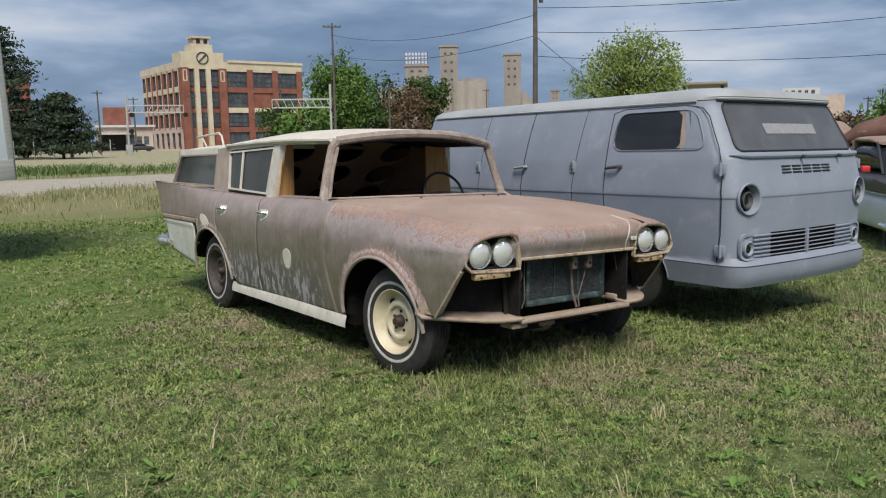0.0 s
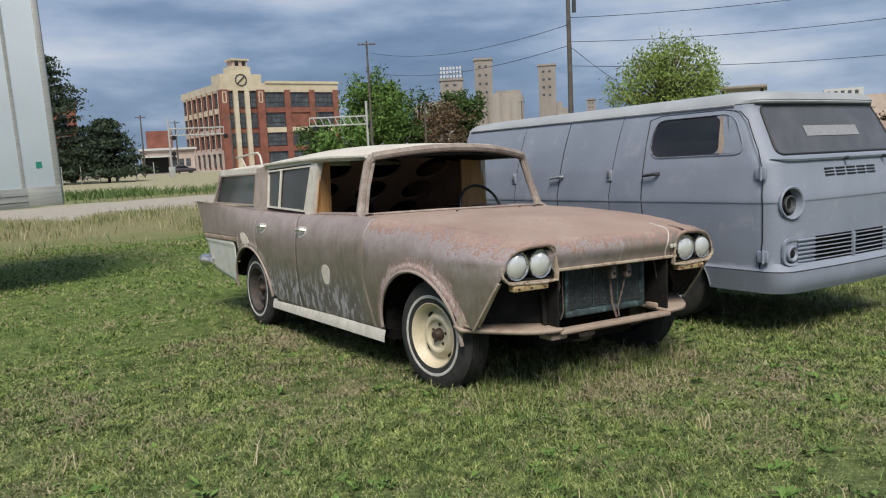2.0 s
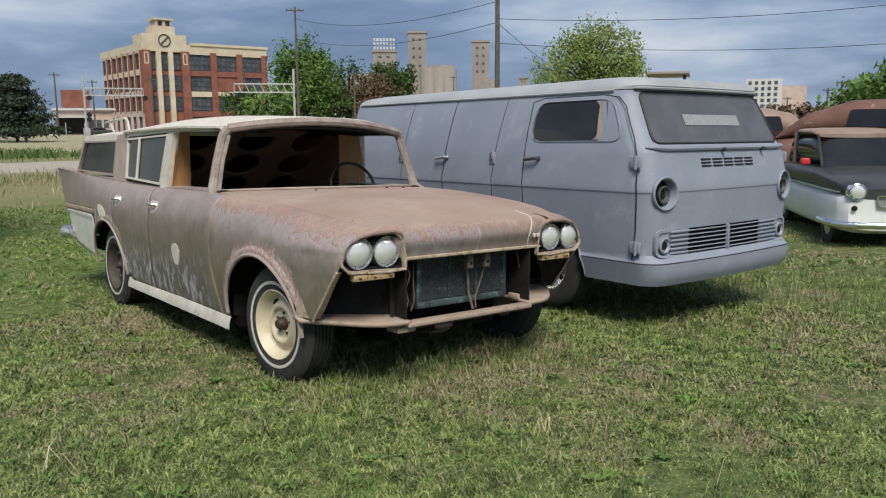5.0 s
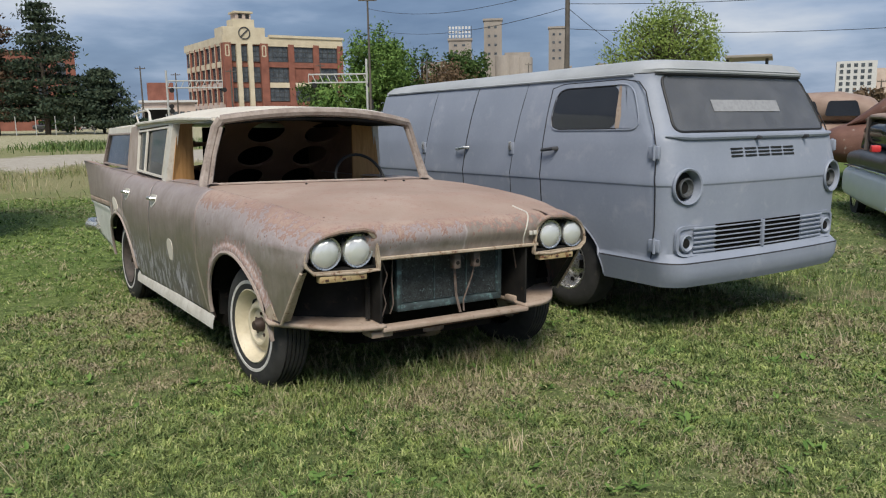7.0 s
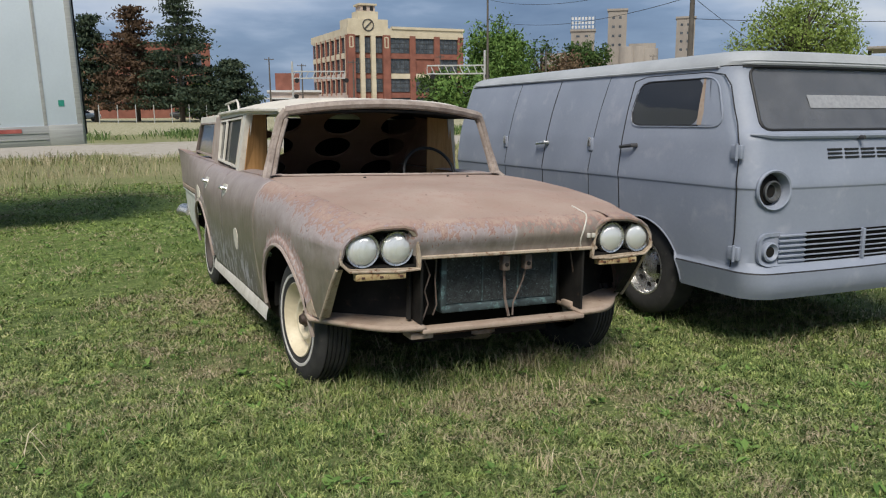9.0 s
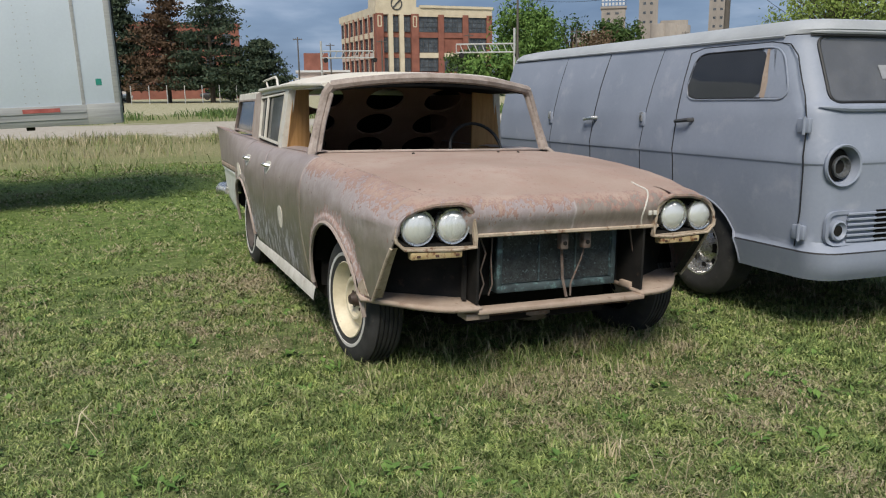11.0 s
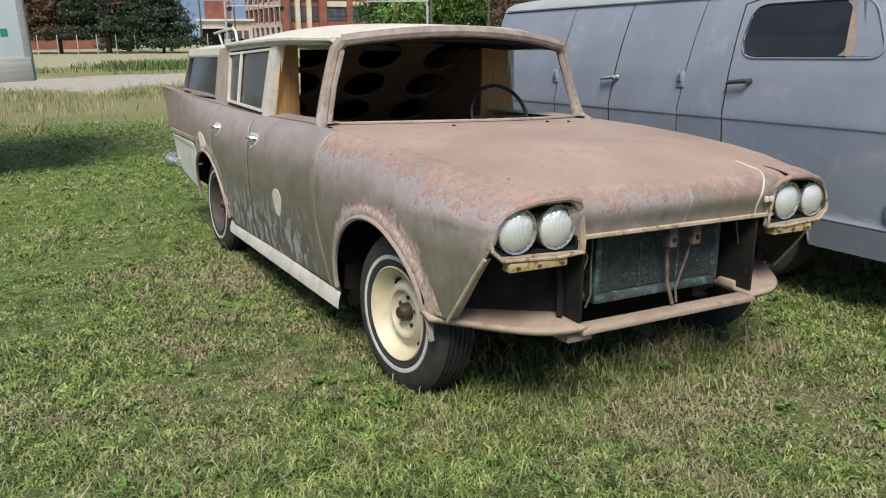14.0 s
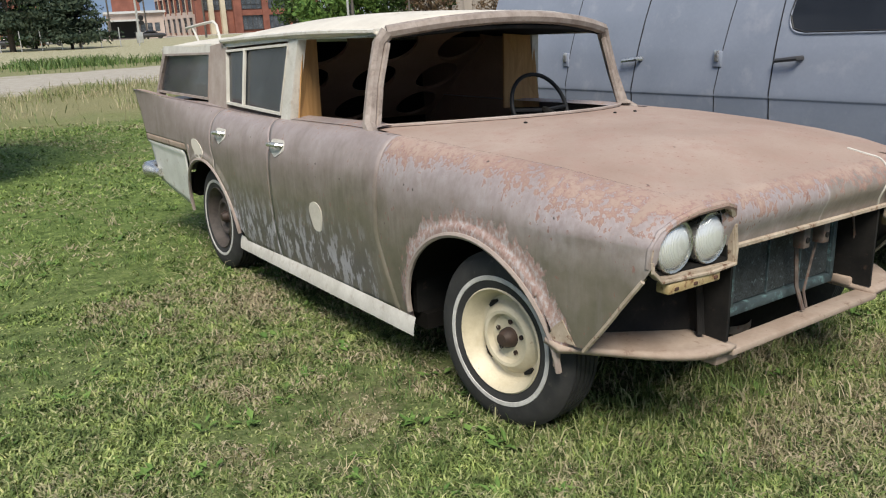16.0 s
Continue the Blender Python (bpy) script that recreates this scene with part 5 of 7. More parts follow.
loft([(0.0, 0.62, 0.22, 0.62), (0.10, 0.72, 0.17, 0.69), (0.5, 0.765, 0.15, 0.70), (2.2, 0.775, 0.15, 0.72), (3.4, 0.74, 0.18, 0.70), (3.75, 0.60, 0.30, 0.62)], "lower_body", M_WHITE, coupe, "white lower body", power=4.5)
loft([(0.0, 0.56, 0.60, 0.74), (0.12, 0.665, 0.62, 0.82), (0.5, 0.735, 0.64, 0.90), (1.2, 0.75, 0.66, 0.965), (2.4, 0.75, 0.66, 0.98), (3.4, 0.70, 0.64, 0.92), (3.7, 0.55, 0.62, 0.78)], "upper_body", M_BLACKPAINT, coupe, "dull black upper body", power=3.6)
loft([(1.16, 0.60, 0.90, 0.96), (1.55, 0.60, 0.92, 1.36), (1.8, 0.62, 0.92, 1.42), (2.5, 0.63, 0.92, 1.43), (2.9, 0.60, 0.92, 1.36), (3.2, 0.55, 0.92, 0.98)], "cabin_glass", M_DARKGLASS, coupe, "dark cabin glass", power=3.2)
loft([(1.52, 0.585, 1.335, 1.39), (1.8, 0.615, 1.36, 1.455), (2.5, 0.625, 1.36, 1.47), (2.85, 0.60, 1.33, 1.40)], "roof", M_TANROOF, coupe, "pale tan roof", power=3.0)
for side in (-1, 1):
    part("pillar", tube([(side * 0.61, 1.20, 0.94), (side * 0.585, 1.58, 1.38)], 0.018, 6), M_BLACKPAINT, coupe)
    part("rear_pillar", tube([(side * 0.635, 2.5, 0.94), (side * 0.61, 2.55, 1.40)], 0.035, 6), M_TANROOF, coupe)
    part("trim_strip", tube([(side * x, y, z) for x, y, z in ((0.70, 0.12, 0.685), (0.752, 0.5, 0.695), (0.765, 1.5, 0.705), (0.765, 2.4, 0.705), (0.735, 3.3, 0.69))], 0.010, 6), M_CHROME, coupe)
    hl = part("headlight", lathe(((0.0, -0.05), (0.04, -0.046), (0.075, -0.03), (0.088, 0.0)), "y", 28, m=Matrix.Translation((side * 0.54, -0.015, 0.70))), M_LAMP, coupe, "round lamp in a chrome ring")
    part("ring", lathe(((0.088, 0.0), (0.092, -0.02), (0.105, -0.012), (0.108, 0.03), (0.105, 0.12)), "y", 28, m=Matrix.Translation((side * 0.54, -0.015, 0.70))), M_CHROME, hl)
    part("parking_lamp", lathe(((0.0, -0.02), (0.028, -0.012), (0.034, 0.02)), "y", 16, m=Matrix.Translation((side * 0.56, -0.03, 0.50))), M_BLACK, coupe)
    for y in (0.62, 2.85):
        w = part("wheel", lathe(((0.17, 0.06), (0.19, 0.07), (0.25, 0.07), (0.28, 0.05), (0.28, -0.05), (0.17, -0.06)), "x", 32, m=Matrix.Translation((side * 0.62, y, 0.26))), M_TYRE, coupe)
        part("hubcap", lathe(((0.0, 0.05), (0.08, 0.06), (0.17, 0.05)), "x", 24, m=Matrix.Translation((side * 0.62, y, 0.26)) @ Matrix.Diagonal((side, 1, 1, 1))), M_PITTED, w)
part("grille", border(rounded([(-0.30, 0.50), (0.30, 0.50), (0.33, 0.66), (-0.33, 0.66)], 0.05, 4), 0.018, lambda a, b2, d: (a, -0.035 + d, b2), 0.06), M_CHROME, coupe, "chrome mesh grille")
for k in range(7):
    part("grille_bar", block(-0.31, 0.31, -0.03, -0.02, 0.515 + 0.021 * k, 0.520 + 0.021 * k), M_PITTED, coupe)
for k in range(18):
    part("grille_rod", block(-0.30 + 0.035 * k, -0.296 + 0.035 * k, -0.028, -0.02, 0.51, 0.655), M_PITTED, coupe)
part("badge", lathe(((0.0, -0.03), (0.05, -0.028), (0.06, 0.0)), "y", 24, m=Matrix.Translation((0, -0.03, 0.60))), M_CHROME, coupe)
part("bumper", tube([(-0.80, 0.55, 0.30), (-0.79, 0.15, 0.30), (-0.66, -0.08, 0.30), (-0.3, -0.13, 0.30), (0.3, -0.13, 0.30), (0.66, -0.08, 0.30), (0.79, 0.15, 0.30), (0.80, 0.55, 0.30)], 0.045, 10), M_CHROME, coupe, "bright chrome bumper")
part("door_mirror", block(-0.86, -0.74, 1.30, 1.40, 0.97, 1.06, 0.02), M_RED, coupe, "red door mirror")
part("steering_wheel", tube([(0.3 + 0.18 * math.cos(t), 1.72, 1.0 + 0.16 * math.sin(t)) for t in (2 * math.pi * k / 24 for k in range(24))], 0.012, 6, closed=True), M_SEAL, coupe)


def old_sedan(m, mat, label):
    e = thing("old_sedan", m, label, "car", "rusty sedans behind the coupe")
    loft([(0.0, 0.55, 0.45, 0.9), (0.4, 0.72, 0.35, 1.02), (1.5, 0.84, 0.30, 1.08), (3.4, 0.86, 0.30, 1.08), (4.4, 0.72, 0.36, 0.98), (4.8, 0.5, 0.5, 0.8)], "body", mat, e, power=3.2)
    loft([(1.35, 0.60, 1.02, 1.08), (1.75, 0.66, 1.02, 1.52), (2.3, 0.70, 1.02, 1.64), (3.1, 0.70, 1.02, 1.62), (3.8, 0.62, 1.02, 1.40), (4.3, 0.5, 0.95, 1.0)], "roof", mat, e, power=2.8)
    for side in (-1, 1):
        for y0, y1 in ((1.85, 2.45), (2.55, 3.2)):
            part("window", slab(rounded([(y0, 1.18), (y1, 1.18), (y1 - 0.04, 1.46), (y0 + 0.08, 1.46)], 0.06), lambda a, b2, d: (side * (0.725 - 0.12 * (b2 - 1.15) - d), a, b2), 0.03), M_DARKGLASS, e)
        for y in (0.9, 3.9):
            part("wheel", lathe(((0.18, 0.08), (0.30, 0.09), (0.34, 0.06), (0.34, -0.06), (0.18, -0.08)), "x", 28, m=Matrix.Translation((side * 0.70, y, 0.32))), M_TYRE, e)
    part("windshield", slab(rounded([(-0.52, 0.0), (0.52, 0.0), (0.46, 0.30), (-0.46, 0.30)], 0.05), lambda a, b2, d: (a, 1.50 + 0.75 * b2 + d, 1.16 + b2), 0.02), M_DARKGLASS, e)
    return e


old_sedan(on_ground(17.6, 3.0, 24, 0.0) @ Matrix.Scale(1.12, 4), M_REDBROWN, "rusty red-brown old sedan with pale peeling patches")
old_sedan(on_ground(18.2, 6.2, 22, 0.0) @ Matrix.Scale(1.08, 4), M_TANROOF, "rusty tan old sedan half hidden behind others")

# box trailer
TR = pose(1.876, 11.16, 0.0, 0, -1.5, 0)
M_ALU = surface("white_trailer_panel", (0.55, 0.605, 0.655), (0.62, 0.68, 0.73), 1.2, 0.42, fine=30, relief=0.05)
M_RAIL = surface("dull_aluminium", (0.30, 0.30, 0.29), (0.44, 0.44, 0.42), 3.0, 0.5, 0.3, stretch=(0.6, 4, 14), dirt=(0.25, 0.18, 0.12), dirt_at=(0.62, 0.8))
trailer = thing("box_trailer", TR, "white riveted box trailer with grey base rail", "trailer")
TZ = 0.995
part("box", block(-14.0, 0, 0.0, 2.55, TZ, 4.05, 0.02), M_ALU, trailer, "white aluminium panels")
part("base_rail", block(-13.9, -0.004, -0.02, 2.57, TZ, TZ + 0.255, 0.006), M_RAIL, trailer, "dull aluminium base rail")
for z in (0.08, 0.16):
    part("rail_rib", block(-13.9, -0.42, -0.030, -0.018, TZ + z, TZ + z + 0.014), M_RAIL, trailer)
part("rail_corner", block(-0.40, -0.004, -0.028, -0.006, TZ + 0.0, TZ + 0.262, 0.004), M_RAIL, trailer)
part("corner_post", block(-0.06, 0.012, -0.012, 0.06, TZ, 4.06, 0.01), M_RAIL, trailer)
part("end_frame", block(-0.02, 0.03, 0.05, 2.5, TZ, 4.0, 0.01), M_RAIL, trailer)
for y in (0.9, 1.5):
    part("end_bar", tube([(0.06, y, 1.1), (0.06, y, 3.9)], 0.02, 6), M_BLACK, trailer)
part("panel_joint", block(-0.455, -0.415, -0.010, 0.0, TZ + 0.0, 4.0), M_RAIL, trailer)
for xx in (-0.455, -1.67, -2.9):
    part("panel_joint", block(xx - 1.22, xx - 1.20, -0.004, 0.0, TZ + 0.26, 4.0), M_ALU, trailer)
rv = bmesh.new()
for k in range(66):
    lathe(((0.0, -0.006), (0.008, -0.004), (0.010, 0.0)), "y", 8, bm=rv, m=Matrix.Translation((-0.435, -0.010, TZ + 0.28 + 0.042 * k)))
for xx in (-0.95, -1.10, -1.9):
    for k in range(20):
        lathe(((0.0, -0.004), (0.006, -0.003), (0.007, 0.0)), "y", 6, bm=rv, m=Matrix.Translation((xx, 0.0, TZ + 0.3 + 0.085 * k)))
tagged(part("rivets", rv, M_RAIL, trailer), kind="stuff")
part("red_tape", block(-1.15, -0.72, -0.036, -0.028, TZ + 0.175, TZ + 0.225), surface("faded_red_tape", (0.28, 0.06, 0.05), (0.42, 0.12, 0.10), 12, 0.5), trailer, "faded red reflector tape")
part("green_sticker", block(-0.26, -0.19, -0.005, 0.0, TZ + 0.50, TZ + 0.58), plain("green_label", (0.02, 0.22, 0.16), 0.5), trailer, "small green sticker")
part("skid_foot", block(-1.15, -1.05, 0.2, 0.3, TZ - 0.05, TZ, 0.01), M_BLACK, trailer)
for yy in (0.35, 2.2):
    part("landing_leg", block(-3.6, -3.48, yy - 0.06, yy + 0.06, -0.05, TZ, 0.01), M_BLACK, trailer)
for xx in (-11.5, -12.7):
    for yy in (0.15, 2.1):
        part("wheel", lathe(((0.28, 0.14), (0.46, 0.14), (0.5, 0.10), (0.5, -0.10), (0.28, -0.14)), "x", 28, m=Matrix.Translation((xx, yy + 0.14, 0.48)) @ Matrix.Rotation(math.pi / 2, 4, "Z")), M_TYRE, trailer)

# ---- distance: buildings, grain elevators, poles, trees ----
def far(az, d, x0=0.0, y0=0.0):
    return (x0 + d * math.sin(radians(az)), y0 + d * math.cos(radians(az)))


M_BRICK = surface("red_brick", (0.17, 0.062, 0.042), (0.27, 0.105, 0.072), 0.6, 0.85, fine=9.0, relief=0.2)
M_CONCRETE = surface("cream_concrete", (0.48, 0.41, 0.29), (0.62, 0.55, 0.41), 0.4, 0.85, fine=5.0, relief=0.1)
M_PINKWALL = surface("faded_pink_wall", (0.42, 0.33, 0.28), (0.56, 0.46, 0.40), 0.4, 0.85, fine=4.0, relief=0.1)
# Concrete greyed down: the towers' shade is put into the colour.
M_GRAIN = surface("elevator_concrete", (0.235, 0.21, 0.185), (0.34, 0.305, 0.265), 0.12, 0.9, fine=1.5, relief=0.1, stretch=(1, 1, 0.3))
M_PANE = surface("old_factory_glass", (0.035, 0.042, 0.05), (0.11, 0.125, 0.14), 0.8, 0.25, fine=2.5, relief=0.02)
M_MULLION = plain("dark_steel_sash", (0.05, 0.05, 0.05), 0.6)
M_POLEWOOD = surface("grey_pole_wood", (0.07, 0.06, 0.05), (0.13, 0.115, 0.10), 2.0, 0.9)
M_SIGNAL = surface("aluminium_gantry", (0.42, 0.42, 0.40), (0.58, 0.58, 0.56), 2.0, 0.5, 0.4)
M_DARK = plain("dark_opening", (0.012, 0.012, 0.013), 0.8)
M_ROOFING = plain("pale_canopy", (0.55, 0.55, 0.54), 0.6)


def factory_window(parent, fn, a0, a1, z0, z1, nx, nz):
    """Steel-sash window set in a wall; fn(a, z, depth)."""
    w = part("window", border([(a0, z0), (a1, z0), (a1, z1), (a0, z1)], 0.14, fn, 0.12), M_MULLION, parent, smooth=False)
    part("pane", slab([(a0, z0), (a1, z0), (a1, z1), (a0, z1)], lambda a, z, d: fn(a, z, d + 0.10), 0.03), M_PANE, w, smooth=False)
    bm = bmesh.new()
    for i in range(1, nx):
        a = lerp(a0, a1, i / nx)
        slab([(a - 0.06, z0), (a + 0.06, z0), (a + 0.06, z1), (a - 0.06, z1)], lambda p, z, d: fn(p, z, d + 0.04), 0.05, bm)
    for j in range(1, nz):
        z = lerp(z0, z1, j / nz)
        slab([(a0, z - 0.05), (a1, z - 0.05), (a1, z + 0.05), (a0, z + 0.05)], lambda p, q, d: fn(p, q, d + 0.03), 0.05, bm)
    part("sash_grid", bm, M_MULLION, w, smooth=False)


fx, fy = far(19.95, 180)
factory = thing("factory_building", pose(fx, fy, 0, 0, 0, -2), "four-storey brick and cream concrete factory with corner tower", "building")
FL, FD, FH = 28.5, 31.0, 19.0
part("core", block(0.5, FL - 0.1, 0.5, FD, 0.0, FH - 1.2), M_BRICK, factory, smooth=False)
part("parapet", block(0.0, FL, 0.0, FD, FH - 1.6, FH), M_CONCRETE, factory, "cream parapet", smooth=False)
part("parapet_cap", block(10.5, FL + 0.2, -0.25, 0.6, FH - 0.1, FH + 0.45), M_CONCRETE, factory, smooth=False)
part("tower", block(0.2, 9.6, -0.05, 6.0, FH - 1.7, FH + 1.9), M_CONCRETE, factory, "cream tower top", smooth=False)
part("tower_crown", block(2.6, 7.4, 0.3, 4.5, FH + 1.8, FH + 3.6), M_CONCRETE, factory, smooth=False)
part("cupola", block(3.4, 6.8, 0.6, 4.0, FH + 3.5, FH + 5.0), M_PINKWALL, factory, smooth=False)
part("cupola_cap", block(3.0, 7.2, 0.3, 4.4, FH + 4.9, FH + 5.3), M_CONCRETE, factory, smooth=False)
for xx in (4.0, 5.6):
    part("cupola_opening", block(xx, xx + 0.8, 0.52, 0.62, FH + 3.8, FH + 4.7), M_DARK, factory, smooth=False)
part("emblem", lathe(((1.35, 0.0), (1.35, -0.12), (1.12, -0.12), (1.12, 0.0)), "y", 32, m=Matrix.Translation((4.9, -0.06, FH + 0.6))), M_MULLION, factory, "round dark emblem on the tower")
part("emblem_bar", block(-0.14, 0.14, -0.1, 0.0, -1.1, 1.1, m=Matrix.Translation((4.9, -0.08, FH + 0.6)) @ Matrix.Rotation(0.8, 4, "Y")), M_MULLION, factory, smooth=False)
for i, q in enumerate((0.0, 2.9, 5.5, 8.3)):
    w = 1.7 if i in (0, 3) else 1.0
    mt = M_BRICK if i in (0, 3) else M_CONCRETE
    part("tower_pier", block(q, q + w, -0.35, 0.6, 0, FH - 1.5), mt, factory, smooth=False)
for i, q in enumerate((0.3, 8.6)):
    part("pier_ornament", border(rounded([(q, FH - 4.4), (q + 1.0, FH - 4.4), (q + 1.0, FH - 1.9), (q, FH - 1.9)], 0.3, 3), 0.25, lambda a, z, d: (a, -0.40 + d, z), 0.08), M_CONCRETE, factory)
ROWS4 = ((0.6, 3.6, 1), (4.9, 7.9, 3), (9.1, 12.4, 3), (13.6, 17.0, 3))
face = lambda a, z, d: (a, 0.28 + d, z)
for z0, z1, nz in ROWS4[1:]:
    for a0, a1 in ((1.75, 2.85), (3.95, 5.45), (6.55, 8.25)):
        factory_window(factory, face, a0, a1, z0, z1, 2, nz)
bays = [(10.2 + 6.1 * k, 10.2 + 6.1 * k + 4.7) for k in range(3)]
for k, (a0, a1) in enumerate(bays):
    part("pier", block(a1, a1 + 1.4 if k < 2 else FL, -0.12, 0.6, 0, FH - 1.5), M_BRICK, factory, "brick pier", smooth=False)
    for j, (z0, z1, nz) in enumerate(ROWS4):
        if j == 2 and k == 1:
            part("bricked_window", block(a0, a1, 0.25, 0.5, z0, z1), M_BRICK, factory, smooth=False)
        else:
            factory_window(factory, face, a0, a1, z0, z1, 4, nz)
        part("sill_band", block(a0, a1, 0.02, 0.5, z1, z1 + 1.15), M_CONCRETE if j % 2 else M_BRICK, factory, smooth=False)
part("bay_edge", block(9.9, 10.2, -0.05, 0.6, 0, FH - 1.5), M_BRICK, factory, smooth=False)
side_face = lambda a, z, d: (0.28 + d, a, z)
for k in range(7):
    y0 = 2.0 + k * 4.1
    part("side_pier", block(-0.1, 0.6, y0 - 1.0, y0, 4.3, FH - 1.5), M_BRICK, factory, "brick pier", smooth=False)
    part("side_base", block(-0.12, 0.6, y0 - 1.05, y0 + 0.05, 0, 4.3), M_PINKWALL, factory, smooth=False)
    part("pier_edge", block(-0.16, 0.1, y0 - 0.62, y0 - 0.38, 4.3, FH - 1.5), M_CONCRETE, factory, smooth=False)
    for j, (z0, z1, nz) in enumerate(ROWS4):
        factory_window(factory, side_face, y0 + 0.1, y0 + 3.0, z0, z1, 3, nz)
        part("spandrel", block(0.05, 0.5, y0, y0 + 3.1, z1, z1 + 1.2), M_PINKWALL if j < 2 else M_CONCRETE, factory, smooth=False)

# low buildings left of the factory and the brick block behind the pines
hx, hy = far(16.0, 165)
hut = thing("warehouse", pose(hx, hy, 0, 0, 0, -14), "low faded pink warehouse with dark open bay", "building")
part("wall", block(-4.5, 5.5, 0, 14, 0, 4.6), M_PINKWALL, hut, smooth=False)
part("roof", block(-5, 6, -0.6, 14.4, 4.6, 5.0), M_ROOFING, hut, smooth=False)
part("open_bay", block(-4.0, 0.5, -0.08, 0.1, 0.2, 3.2), M_DARK, hut, smooth=False)
part("awning", block(-6.0, 1.0, -3.0, 0.0, 3.2, 3.5), M_ROOFING, hut, smooth=False)
part("brick_tower", block(-3.2, 1.8, 5, 9, 4.9, 8.6), M_BRICK, hut, "square brick tower", smooth=False)
for k in range(3):
    part("window", block(1.2 + 1.3 * k, 2.1 + 1.3 * k, -0.05, 0.1, 1.2, 2.8), M_PANE, hut, smooth=False)
bx, by = far(4.6, 135, 1.4)
brick = thing("brick_block", pose(bx, by, 0, 0, 0, -4), "red brick building mostly hidden by pines", "building")
part("wall", block(-4.2, 13, 0, 16, 0, 11.6), M_BRICK, brick, smooth=False)
part("cornice", block(-4.4, 13.2, -0.2, 16, 11.4, 11.9), M_BRICK, brick, smooth=False)
for i in range(6):
    for j in range(3):
        part("window", block(-3.2 + 2.7 * i, -1.9 + 2.7 * i, -0.06, 0.12, 1.4 + 3.4 * j, 3.4 + 3.4 * j), M_PANE, brick, smooth=False)


# grain elevators
def elevator(az0, az1, d, el, label, extra=()):
    x, y = far((az0 + az1) / 2, d)
    w = d * radians(az1 - az0)
    h = 1.4 + d * math.tan(radians(el))
    e = thing("grain_elevator", pose(x, y, 0, 0, 0, -(az0 + az1) / 2), label, "building", "grain elevators on the skyline")
    part("headhouse", block(-w / 2, w / 2, -w / 2, w / 2, 0, h), M_GRAIN, e, smooth=False)
    part("cap", block(-w / 2 - 0.5, w / 2 + 0.5, -w / 2 - 0.5, w / 2 + 0.5, h - 1.0, h), M_GRAIN, e, smooth=False)
    for k in range(2):
        for j in range(4):
            part("opening", block(-w * 0.28 + k * w * 0.36, -w * 0.28 + k * w * 0.36 + w * 0.14, -w / 2 - 0.1, -w / 2 + 0.2, h * (0.90 - 0.09 * j), h * (0.925 - 0.09 * j)), M_PANE, e, smooth=False)
    for a, r, t in extra:
        px = d * math.tan(radians(a - (az0 + az1) / 2))
        part("silo", lathe(((r, 0.0), (r, t), (r * 0.96, t + 0.6), (0.0, t + 0.8)), "z", 32, m=Matrix.Translation((px, -3, 0))), M_GRAIN, e)
    return e


e1 = elevator(38.0, 39.25, 420, 6.5, "tall grey concrete grain elevator tower", ((39.35, 4.5, 30), (40.1, 4.5, 30), (40.8, 4.5, 29), (37.6, 5.0, 24)))
part("annex", block(6, 19, -6, 6, 0, 32), M_GRAIN, e1, smooth=False)
e2 = elevator(42.55, 43.75, 460, 5.85, "slim grain elevator tower with rows of openings", ((44.1, 4.0, 20), (42.2, 4.0, 18)))
for k in range(5):
    part("step_block", block(5 + 3.0 * k, 8.2 + 3.0 * k, -4, 4, 0, 27 - 3.4 * k), M_GRAIN, e2, smooth=False)
elevator(45.9, 46.5, 520, 3.3, "small distant grain elevator")
e3 = elevator(35.5, 37.1, 400, 5.2, "pale grain elevator with a roof sign", ((34.9, 5, 26), (34.2, 5, 25)))
for j in range(3):
    for k in range(7):
        part("sign_bar", block(-5.5 + 1.6 * k, -4.5 + 1.6 * k, -4.0, -3.8, 38.3 + 2.0 * j, 39.6 + 2.0 * j), M_ROOFING, e3, smooth=False)
for k in range(4):
    part("sign_post", block(-5.6 + 3.7 * k, -5.4 + 3.7 * k, -3.8, -3.5, 36, 44), M_MULLION, e3, smooth=False)
hx2, hy2 = far(62.4, 300)
hotel = thing("white_tower_block", pose(hx2, hy2, 0, 0, 0, -60), "distant white multi-storey building", "building")
part("wall", block(-6, 6, 0, 10, 0, 16.5), M_ROOFING, hotel, smooth=False)
part("wing", block(6, 14, 2, 10, 0, 14), M_PINKWALL, hotel, smooth=False)
for i in range(5):
    for j in range(6):
        part("window", block(-5 + 2.1 * i, -3.9 + 2.1 * i, -0.08, 0.1, 4.5 + 2.0 * j, 5.7 + 2.0 * j), M_PANE, hotel, smooth=False)
cx2, cy2 = far(56.4, 70)
canopy = thing("flat_canopy", pose(cx2, cy2, 0, 0, 0, -58), "flat pale canopy on posts behind the van", "canopy")
part("deck", block(-1.6, 1.9, -2, 4, 5.42, 5.62, 0.03), M_GRAIN, canopy)
for xx in (-1.5, 1.5):
    part("post", block(xx - 0.12, xx + 0.12, 0, 0.24, 0, 5.45), M_MULLION, canopy)

bx3, by3 = far(53.1, 58)
beacon = thing("red_marker", pose(bx3, by3, 0), "small red marker on a thin post behind the van", "marker")
part("post", tube([(0, 0, 0), (0, 0, 4.1)], 0.04, 6), M_MULLION, beacon)
part("disc", lathe(((0.0, -0.05), (0.20, -0.04), (0.22, 0.04), (0.0, 0.05)), "y", 16, m=Matrix.Translation((0, 0, 4.2))), M_RED, beacon, "red round disc")

